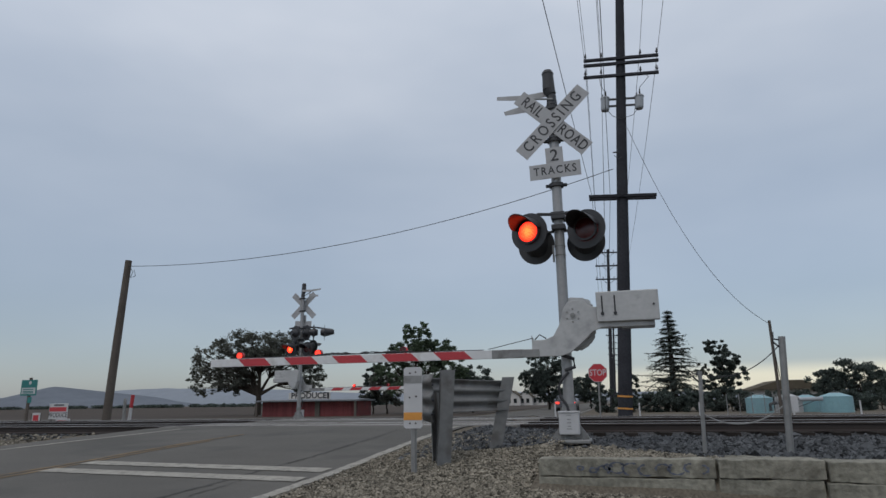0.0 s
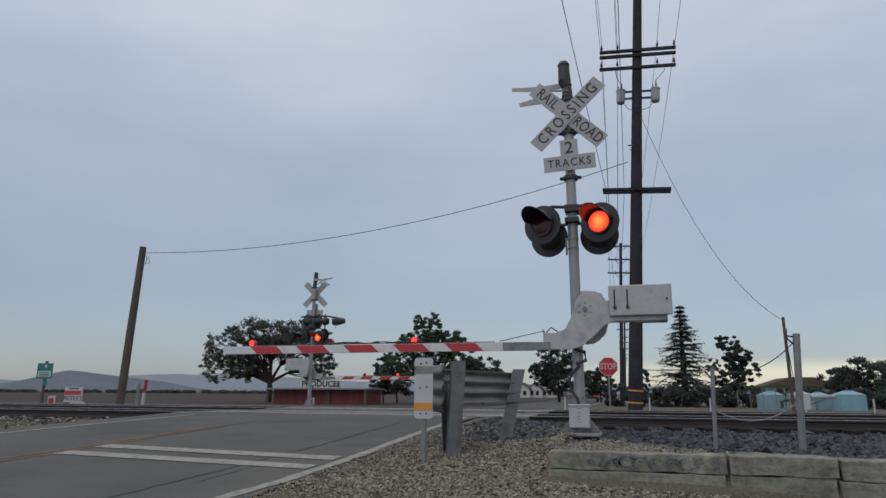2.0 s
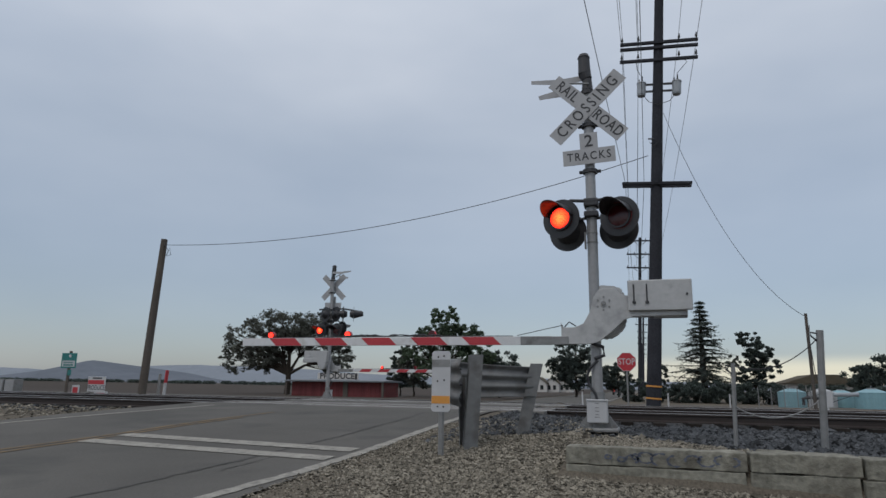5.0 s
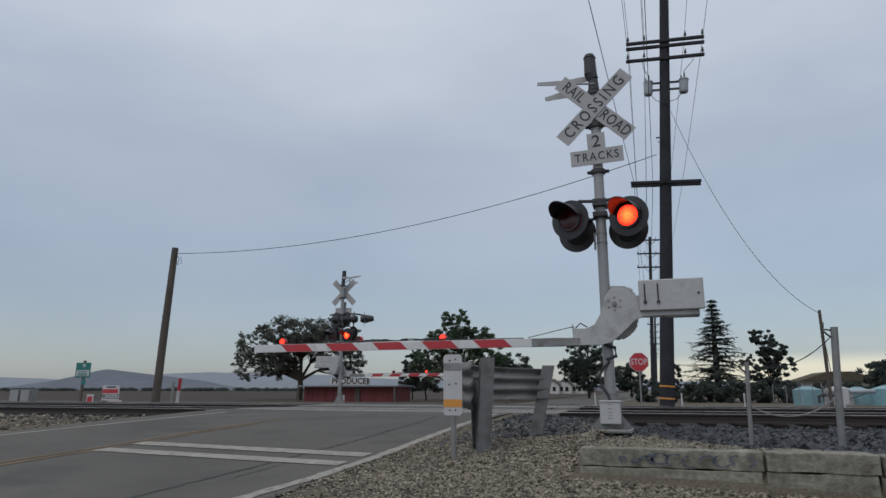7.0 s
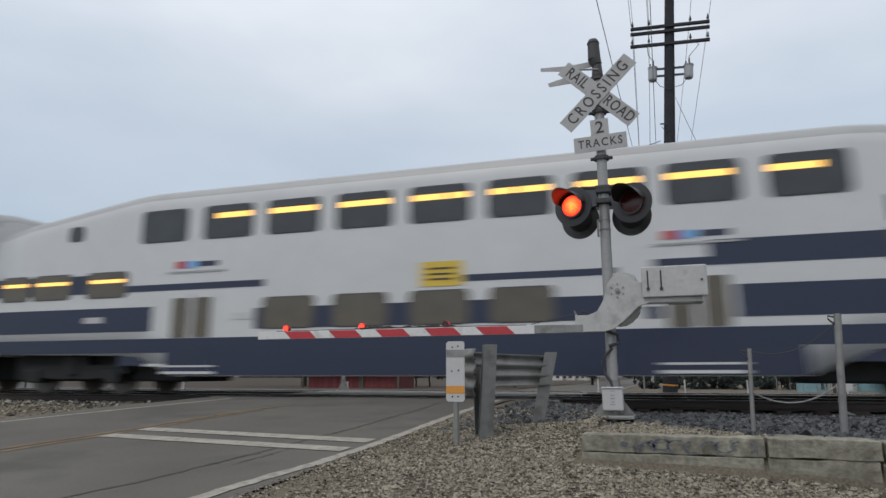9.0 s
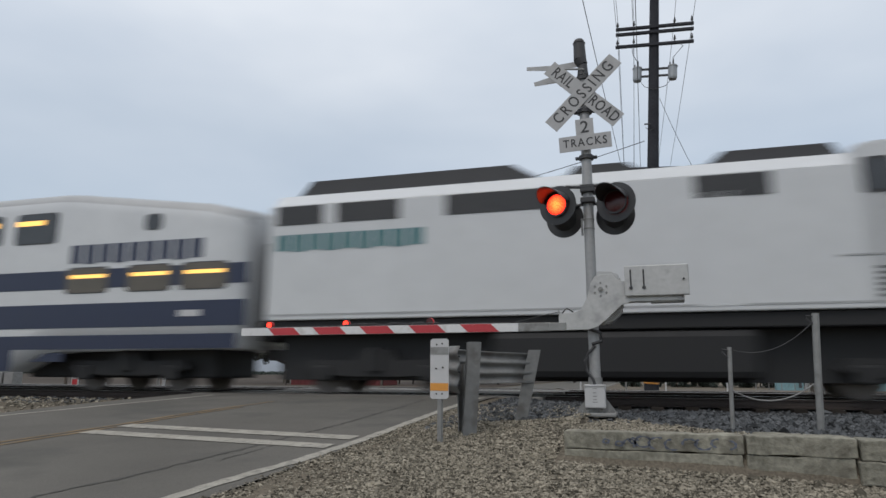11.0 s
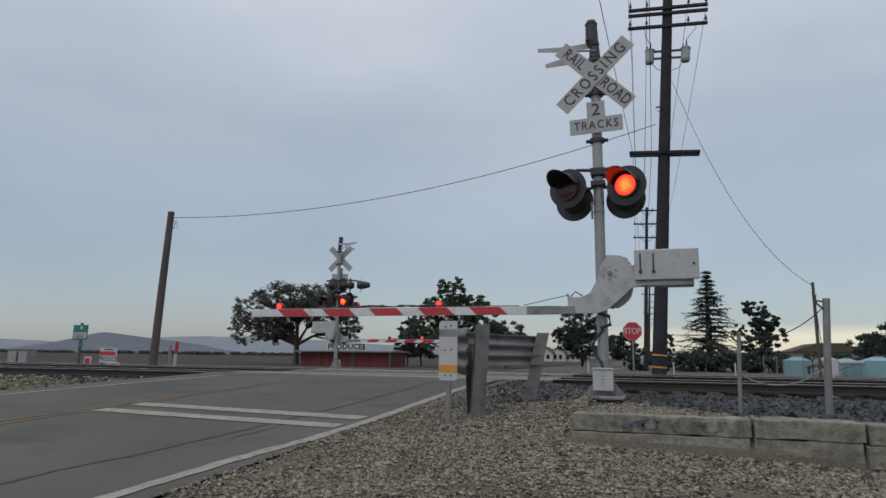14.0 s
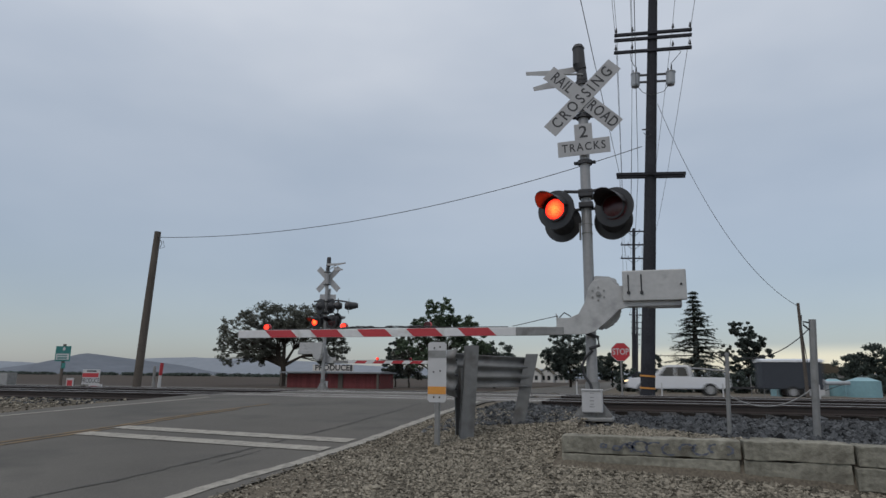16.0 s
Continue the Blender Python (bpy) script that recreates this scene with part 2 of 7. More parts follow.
def box(bm, x0, x1, y0, y1, z0, z1, bevel=0.0, m=None, mi=0):
    mm = Matrix.Translation(((x0 + x1) / 2, (y0 + y1) / 2, (z0 + z1) / 2)) @ Matrix.Diagonal((abs(x1 - x0), abs(y1 - y0), abs(z1 - z0), 1))
    vs = bmesh.ops.create_cube(bm, size=1, matrix=(m @ mm) if m else mm)["verts"]
    fs = {f for v in vs for f in v.link_faces}
    if bevel:
        es = {e for v in vs for e in v.link_edges}
        r = bmesh.ops.bevel(bm, geom=list(es), offset=bevel, segments=2, affect="EDGES", profile=0.5)
        fs = set(r["faces"]) | {f for f in fs if f.is_valid}
    for f in fs:
        f.material_index = mi
    return bm


def cyl(bm, p0, p1, r0, r1=None, n=12, mi=0, caps=True):
    p0, p1 = Vector(p0), Vector(p1)
    r1 = r0 if r1 is None else r1
    d = p1 - p0
    q = d.to_track_quat("Z", "Y").to_matrix().to_4x4()
    m = Matrix.Translation((p0 + p1) / 2) @ q
    vs = bmesh.ops.create_cone(bm, cap_ends=caps, cap_tris=False, segments=n, radius1=r0, radius2=max(r1, 1e-4), depth=d.length, matrix=m)["verts"]
    if mi:
        for f in {f for v in vs for f in v.link_faces}:
            f.material_index = mi
    return bm


def tube(bm, pts, r, n=6):
    """A bent round bar through points."""
    pts = [Vector(p) for p in pts]
    rings = []
    for i, p in enumerate(pts):
        d = (pts[min(i + 1, len(pts) - 1)] - pts[max(i - 1, 0)]).normalized()
        u = d.cross(Vector((0.13, 0.21, 0.97))).normalized()
        v = d.cross(u)
        rr = r[i] if isinstance(r, (list, tuple)) else r
        rings.append([bm.verts.new(p + (u * math.cos(2 * math.pi * k / n) + v * math.sin(2 * math.pi * k / n)) * rr) for k in range(n)])
    for a, b in zip(rings, rings[1:]):
        for k in range(n):
            bm.faces.new((a[k], a[(k + 1) % n], b[(k + 1) % n], b[k]))
    bm.faces.new(rings[0][::-1])
    bm.faces.new(rings[-1])
    return bm


def prism(bm, outline, axis, a, b, mi=0):
    """An outline in two axes drawn out along the third from a to b."""
    def at(u, v, w):
        return {"x": (w, u, v), "y": (u, w, v), "z": (u, v, w)}[axis]
    lo = [bm.verts.new(at(u, v, a)) for u, v in outline]
    hi = [bm.verts.new(at(u, v, b)) for u, v in outline]
    fs = [bm.faces.new(lo), bm.faces.new(hi[::-1])]
    k = len(outline)
    for i in range(k):
        fs.append(bm.faces.new((lo[i], hi[i], hi[(i + 1) % k], lo[(i + 1) % k])))
    for f in fs:
        f.material_index = mi
    bmesh.ops.recalc_face_normals(bm, faces=fs)
    return bm


def letters(text, size, material, parent, m, name="lettering", spacing=1.0, thin=0.002, sx=1.0, bold=0.012):
    cu = bpy.data.curves.new("t", "FONT")
    cu.body, cu.size, cu.extrude, cu.align_x, cu.align_y, cu.space_character = text, size, thin, "CENTER", "CENTER", spacing
    cu.resolution_u = 3
    cu.offset = size * bold
    tmp = bpy.data.objects.new("t", cu)
    scene.collection.objects.link(tmp)
    bpy.context.view_layer.update()
    me = bpy.data.meshes.new_from_object(tmp.evaluated_get(bpy.context.evaluated_depsgraph_get()))
    bpy.data.objects.remove(tmp)
    bpy.data.curves.remove(cu)
    me.transform(m @ Matrix.Diagonal((sx, 1, 1, 1)))
    me.materials.clear()
    me.materials.append(material)
    ob = new(name, me)
    ob.parent = parent
    return ob


def lerp(v, xs, ys):
    return float(np.interp(v, xs, ys))


# ---- ground ----
RAIL_Z, TRACK_Y = 0.55, (14.3, 18.5)


def road_z(y):
    return lerp(y, [0, 3, 6, 9, 12, 21, 27, 42], [0.05, 0.14, 0.28, 0.43, 0.54, 0.545, 0.28, 0.03])


def ground_z(x, y):
    base = road_z(y)
    # ballast bed under both tracks
    bed = lerp(y, [10.8, 12.3, 12.9, 19.9, 20.6, 22.0], [base - 0.06, 0.30, 0.31, 0.31, 0.29, road_z(22) - 0.03])
    out = bed if 10.8 < y < 22 else base - 0.03
    if -9.8 < x < -2.4 and 10.8 < y < 22:
        out = min(out, 0.36)
    if -9.7 < x < -2.6:
        out = min(out, base - 0.035) if -9.5 < x < -2.86 else (base - 0.006 if y < 13.0 or y > 19.8 else out)
    elif y < 13.0:
        # the shoulder: a filled terrace behind the low wall
        if x > -0.66:
            out = lerp(y, [0, 3, 5.2, 5.38, 5.5, 8.4, 10.5, 12.3, 13.0], [0.05, 0.13, 0.23, 0.24, 0.49, 0.455, 0.4, 0.31, 0.31])
            # gravel banked up against the wall
            if y < 5.45:
                out += lerp(x, [-0.66, 0.7, 1.5], [0.075, 0.025, -0.01]) * lerp(y, [4.0, 5.3], [0, 1])
        elif x > -2.6:
            s = lerp(x, [-2.6, -1.6, -0.66], [0, 0.6, 1])
            hi = lerp(y, [0, 3, 5.0, 6.3, 7.2, 8.4, 10.5, 12.3, 13.0], [0.05, 0.13, 0.25, 0.39, 0.53, 0.55, 0.53, 0.43, 0.36])
            out = (base - 0.015) * (1 - s) + hi * s
        out += 0.02 * noise.noise(Vector((x * 1.3, y * 1.3, 0)))
    return out


def grid_sheet(name, xs, ys, f, material):
    vs = [(x, y, f(x, y)) for y in ys for x in xs]
    k = len(xs)
    fs = [(j * k + i, j * k + i + 1, (j + 1) * k + i + 1, (j + 1) * k + i) for j in range(len(ys) - 1) for i in range(k - 1)]
    me = bpy.data.meshes.new(name)
    me.from_pydata(vs, [], fs)
    me.shade_smooth()
    me.materials.append(material)
    return new(name, me)


def steps(*runs):
    out = []
    for a, b, s in runs:
        out += list(np.arange(a, b - 1e-6, s))
    return out + [runs[-1][1]]


gx = steps((-3000, -400, 650), (-400, -60, 85), (-60, -14, 4.6), (-14, -3, 0.5), (-3, 3, 0.12), (3, 16, 0.65), (16, 60, 8.8), (60, 400, 85), (400, 3000, 650))
gy = steps((-300, -20, 70), (-20, 2, 2), (2, 13, 0.12), (13, 28, 0.4), (28, 60, 4), (60, 400, 34), (400, 4000, 600))
ground = grid_sheet("ground", gx, gy, ground_z, DIRT)
tagged(ground, "bare brown dirt and gravel ground beside the railway", "ground", kind="structure")

for xa, xb in ((-400, -10.2), (-2.2, 400)):
    bed = grid_sheet("ballast_bed", steps((xa, xb, 6.0 if xb < 0 else 8.0)), steps((11.2, 22.0, 0.3)), lambda x, y: ground_z(xa if xb < 0 else xb, y) + 0.012, BALLASTBED)
    tagged(bed, "dark grey ballast bed under the tracks", "ballast", kind="structure")
# ploughed field beyond the tracks
field = grid_sheet("field", steps((-1500, -200, 130), (-200, -30, 10), (-30, -10.6, 4.85)), steps((27, 60, 3), (60, 600, 60)), lambda x, y: ground_z(-50, y) + 0.05 + 0.03 * noise.noise(Vector((x, y, 0))), FIELD)
tagged(field, "dark brown ploughed farm field with bare soil", "field", kind="structure")

# ---- road ----
road = grid_sheet("road", [-9.65, -8.5, -7.5, -6.55, -5.5, -4.5, -3.5, -2.82], steps((-30, 0, 5), (0, 13.1, 0.5)), lambda x, y: road_z(y) if y > 0 else 0.05, ASPHALT)
tagged(road, "grey asphalt two-lane road climbing to the crossing", "road", kind="structure")
road_b = grid_sheet("road_beyond", [-9.65, -8, -6.55, -5, -2.65], steps((19.7, 27, 0.5), (27, 60, 3), (60, 600, 60)), lambda x, y: road_z(y) + 0.01, ASPHALT)
tagged(road_b, "grey asphalt road running on beyond the tracks", "road", kind="structure")
street = grid_sheet("cross_street", steps((-300, -9.65, 30), (-9.65, 0, 2), (0, 300, 30)), [37.5, 41, 45.0], lambda x, y: road_z(y) + 0.016, ASPHALT)
verge = grid_sheet("verge", steps((-1.9, 30, 1.5), (30, 200, 34)), [27.0, 29.0, 32.0, 35.5, 37.2], lambda x, y: lerp(y, [27, 29, 32, 35.5, 37.2], [0.24, 0.26, 0.27, 0.22, 0.02]) + 0.04 * noise.noise(Vector((x, y, 2))), VERGE)
tagged(verge, "brown dry-grass verge between railway and street", "verge", kind="structure")
tagged(street, "grey asphalt street running alongside the railway", "road", kind="structure")


def stripe(name, x0, x1, y0, y1, material, label, lift=0.006, worn=0.0):
    bm = bmesh.new()
    ys = steps((y0, y1, 0.5)) if y1 - y0 > 0.7 else [y0, y1]
    prev = None
    for y in ys:
        w = worn * (random.random() - 0.5)
        row = [bm.verts.new((x0 + w, y, road_z(y) + lift)), bm.verts.new((x1 + w * 0.6, y, road_z(y) + lift))]
        if prev:
            bm.faces.new((prev[0], prev[1], row[1], row[0]))
        prev = row
    return tagged(finish(name, bm, material), label, "road marking", kind="structure")


def line(name, centre, width, material, label, lift=0.006, ragged=0.0):
    """A painted line along a bent course of (x, y), with uneven edges."""
    bm = bmesh.new()
    cx, cy = [p[0] for p in centre], [p[1] for p in centre]
    prev = None
    for y in steps((cy[0], cy[-1], 0.12)):
        x = lerp(y, cy, cx)
        row = [bm.verts.new((x + k * width / 2 + random.uniform(-ragged, ragged), y, road_z(y) + lift)) for k in (-1, 1)]
        if prev:
            bm.faces.new((prev[0], prev[1], row[1], row[0]))
        prev = row
    return tagged(finish(name, bm, material), label, "road marking", kind="structure")


def stop_line(ya, yb, width):
    """Across the lane, a little askew: at ya by the centre line, at yb by the edge line."""
    bm = bmesh.new()
    prev = None
    for i in range(41):
        k = i / 40
        x, y = -6.42 + 3.4 * k, ya + (yb - ya) * k
        row = [bm.verts.new((x, yy, road_z(yy) + 0.007)) for yy in (y + random.uniform(-0.006, 0.006), y + width + random.uniform(-0.006, 0.006))]
        if prev:
            bm.faces.new((prev[0], row[0], row[1], prev[1]))
        prev = row
    tagged(finish("stop_line", bm, PAINT_WHITE), "worn white painted stop line across the lane", "road marking", kind="structure")


line("edge_line", ((-3.12, -20), (-3.08, 3.0), (-3.04, 4.0), (-3.0, 4.6), (-2.93, 5.05), (-2.89, 6.0), (-2.88, 6.7), (-2.9, 7.6), (-2.92, 9.0), (-2.97, 10.5), (-2.98, 12.3)), 0.125, PAINT_WHITE, "worn white painted edge line on asphalt", ragged=0.013)
line("edge_line", ((-9.62, -20), (-9.55, 4.0), (-9.2, 7.5), (-8.95, 8.85), (-8.8, 10.7), (-8.72, 11.8)), 0.12, PAINT_WHITE, "worn white painted edge line on asphalt", ragged=0.008)
line("centre_line", ((-6.68, -20), (-6.66, 5.5), (-6.55, 7.0), (-6.57, 8.0), (-6.47, 10.5)), 0.07, PAINT_YELLOW, "faded yellow painted centre line", ragged=0.012)
line("centre_line", ((-6.5, -20), (-6.48, 5.5), (-6.4, 7.0), (-6.42, 8.0), (-6.33, 9.4)), 0.07, PAINT_YELLOW, "faded yellow painted centre line", ragged=0.012)
stop_line(6.2, 5.87, 0.26)
stop_line(6.79, 6.45, 0.27)
stripe("edge_line", -3.0, -2.88, 22, 400, PAINT_WHITE, "white painted edge line on asphalt", lift=0.02)


def crack(pts, w=0.03):
    bm = bmesh.new()
    prev = None
    ys = [p[1] for p in pts]
    for y in steps((ys[0], ys[-1], 0.07)):
        x = lerp(y, ys, [p[0] for p in pts]) + random.uniform(-0.018, 0.018)
        ww = w * random.uniform(0.25, 1.3)
        row = [bm.verts.new((x - ww / 2, y, road_z(y) + 0.004)), bm.verts.new((x + ww / 2, y, road_z(y) + 0.004))]
        if prev:
            bm.faces.new((prev[0], prev[1], row[1], row[0]))
        prev = row
    tagged(finish("road_crack", bm, TAR), "dark tar-sealed crack in the asphalt", "crack", kind="structure")


crack([(-4.0, 2.6), (-3.98, 3.7), (-3.88, 4.2), (-3.85, 4.75), (-3.8, 5.5), (-3.76, 6.6), (-3.7, 7.7), (-3.75, 9.8), (-3.92, 11.5)], 0.05)
crack([(-3.62, 5.0), (-3.6, 5.6), (-3.66, 6.1)], 0.018)

# ---- tracks ----
# the railway runs a touch askew to the road
ASKEW = pose(0, 14.3, 0, 0, 0, 1.2) @ pose(0, -14.3, 0)


def rail(y):
    bm = bmesh.new()
    z = RAIL_Z
    out = [(-0.07, z - 0.17), (0.07, z - 0.17), (0.07, z - 0.155), (0.012, z - 0.13), (0.012, z - 0.045), (0.036, z - 0.035), (0.036, z - 0.004), (0.03, z), (-0.03, z), (-0.036, z - 0.004), (-0.036, z - 0.035), (-0.012, z - 0.045), (-0.012, z - 0.13), (-0.07, z - 0.155)]
    prism(bm, [(y + u, v) for u, v in out], "x", -400, 400)
    for f in bm.faces:
        if f.calc_center_median().z > z - 0.003 and abs(f.normal.z) > 0.8:
            f.material_index = 1
    ob = finish("rail", bm, [RAIL, RAILTOP])
    ob.matrix_basis = ASKEW
    tagged(ob, "rusty brown steel rail with a worn bright top", "rail", "rails of both tracks", "structure")


for ty in TRACK_Y:
    rail(ty - 0.7525)
    rail(ty + 0.7525)

tie_mesh = None
for ty in TRACK_Y:
    for i in range(52):
        x = -22 + i * 0.6
        if -10.4 < x < -2.0:
            continue
        if tie_mesh is None:
            bm = bmesh.new()
            box(bm, -0.115, 0.115, -1.3, 1.3, 0.2, 0.385, 0.008)
            tie = finish("railway_tie", bm, TIE)
            tie_mesh = tie.data
        else:
            tie = new("railway_tie", tie_mesh)
        tie.matrix_basis = ASKEW @ pose(x + random.uniform(-0.02, 0.02), ty, random.uniform(0, 0.008))
        tagged(tie, "dark creosoted wooden railway tie in ballast", "railway tie", "ties under the rails", "structure")

# concrete crossing panels between and beside the rails
crossing = tagged(new("crossing_surface"), "worn concrete panels of the level crossing between rails", "crossing", kind="structure")
crossing.matrix_basis = ASKEW
for ty in TRACK_Y:
    for y0, y1 in ((ty - 1.28, ty - 0.81), (ty - 0.67, ty - 0.02), (ty + 0.02, ty + 0.67), (ty + 0.81, ty + 1.28)):
        for i in range(3):
            x0 = -10.1 + i * 2.72
            bm = bmesh.new()
            box(bm, x0 + 0.01, x0 + 2.70, y0, y1, 0.3, 0.543 + random.uniform(-0.006, 0.003), 0.012)
            part("panel", bm, PANEL, crossing)
bm = bmesh.new()
box(bm, -9.7, -2.6, TRACK_Y[0] + 1.29, TRACK_Y[1] - 1.29, 0.3, 0.54, 0.01)
part("asphalt_strip", bm, ASPHALT, crossing)

# ---- crossing signal with gate ----
def disc(bm, c, r, y0, y1, n=28, mi=0):
    return cyl(bm, (c[0], y0, c[1]), (c[0], y1, c[1]), r, r, n, mi)


def light_head(parent, x, y, z, facing, phase, tilt=0.0, r=0.255, lens=0.142):
    """A flashing light: background disc, hood, lens rim, housing and the turning lamp behind its lens."""
    m = pose(x, y, z, 0, 0, (0 if facing > 0 else 180) + tilt)
    head = part("light_head", disc(bmesh.new(), (0, 0), r, 0.0, 0.012, 32), BLACK, parent, "black round background of a flashing light")
    head.matrix_basis = m
    bm = bmesh.new()
    cyl(bm, (0, 0.012, 0), (0, 0.16, 0), lens + 0.02, lens - 0.04, 20)
    part("housing", bm, BLACK, head)
    bm = bmesh.new()
    n = 18
    a, b = [], []
    for i in range(n + 1):
        t = math.pi * (0.06 + 0.88 * i / n)
        s = math.sin(t)
        a.append((lens * 1.26 * math.cos(t), lens * 1.26 * s))
        b.append(0.04 + 0.36 * max(0, s) ** 0.7)
    o = [[], [], [], []]
    for (u, v), d in zip(a, b):
        k = 0.955
        o[0].append(bm.verts.new((u, 0, v)))
        o[1].append(bm.verts.new((u, -d, v - 0.06 * d)))
        o[2].append(bm.verts.new((u * k, -d, v * k - 0.06 * d)))
        o[3].append(bm.verts.new((u * k, 0, v * k)))
    for p, q in ((0, 1), (1, 2), (2, 3)):
        for i in range(n):
            bm.faces.new((o[p][i], o[p][i + 1], o[q][i + 1], o[q][i]))
    part("hood", bm, BLACK, head, smooth=False)
    bm = bmesh.new()
    for i in range(24):
        t0, t1 = 2 * math.pi * i / 24, 2 * math.pi * (i + 1) / 24
        p = [(lens * 1.1, -0.004), (lens * 1.1, -0.037), (lens * 0.93, -0.037), (lens * 0.93, -0.034)]
        for (ra, ya), (rb, yb) in zip(p, p[1:]):
            bm.faces.new([bm.verts.new((rr * math.cos(tt), yy, rr * math.sin(tt))) for rr, yy, tt in ((ra, ya, t0), (ra, ya, t1), (rb, yb, t1), (rb, yb, t0))])
    bmesh.ops.remove_doubles(bm, verts=bm.verts, dist=1e-5)
    part("lens_rim", bm, BLACK, head)
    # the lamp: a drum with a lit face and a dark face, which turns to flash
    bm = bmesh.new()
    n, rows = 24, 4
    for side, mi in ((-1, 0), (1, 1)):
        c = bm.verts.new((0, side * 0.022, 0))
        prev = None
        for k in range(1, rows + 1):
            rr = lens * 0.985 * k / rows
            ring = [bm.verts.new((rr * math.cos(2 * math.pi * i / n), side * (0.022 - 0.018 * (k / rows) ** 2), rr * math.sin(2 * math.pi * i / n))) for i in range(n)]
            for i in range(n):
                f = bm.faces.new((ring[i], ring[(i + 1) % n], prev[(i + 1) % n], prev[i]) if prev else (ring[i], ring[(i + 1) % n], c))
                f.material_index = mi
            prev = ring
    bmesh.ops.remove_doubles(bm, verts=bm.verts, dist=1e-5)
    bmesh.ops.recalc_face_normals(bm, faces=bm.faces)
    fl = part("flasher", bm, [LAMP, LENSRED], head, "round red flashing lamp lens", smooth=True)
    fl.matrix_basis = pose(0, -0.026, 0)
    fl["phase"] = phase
    return head


def arm_light(parent, x, z, phase):
    m = pose(x, -0.012, z)
    bm = bmesh.new()
    disc(bm, (0, 0), 0.05, 0.0, 0.05, 16)
    box(bm, -0.015, 0.015, 0.01, 0.04, -0.09, -0.04)
    lt = part("arm_light", bm, RED, parent, "small round red gate arm light")
    lt.matrix_basis = m
    bm = bmesh.new()
    disc(bm, (0, 0), 0.04, -0.008, 0.0, 16)
    for f in bm.faces:
        f.material_index = 0 if f.calc_center_median().y < 0 else 1
    disc(bm, (0, 0), 0.047, 0.001, 0.009, 16, 1)
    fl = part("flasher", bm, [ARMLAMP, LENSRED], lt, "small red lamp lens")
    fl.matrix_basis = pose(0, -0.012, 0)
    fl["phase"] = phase


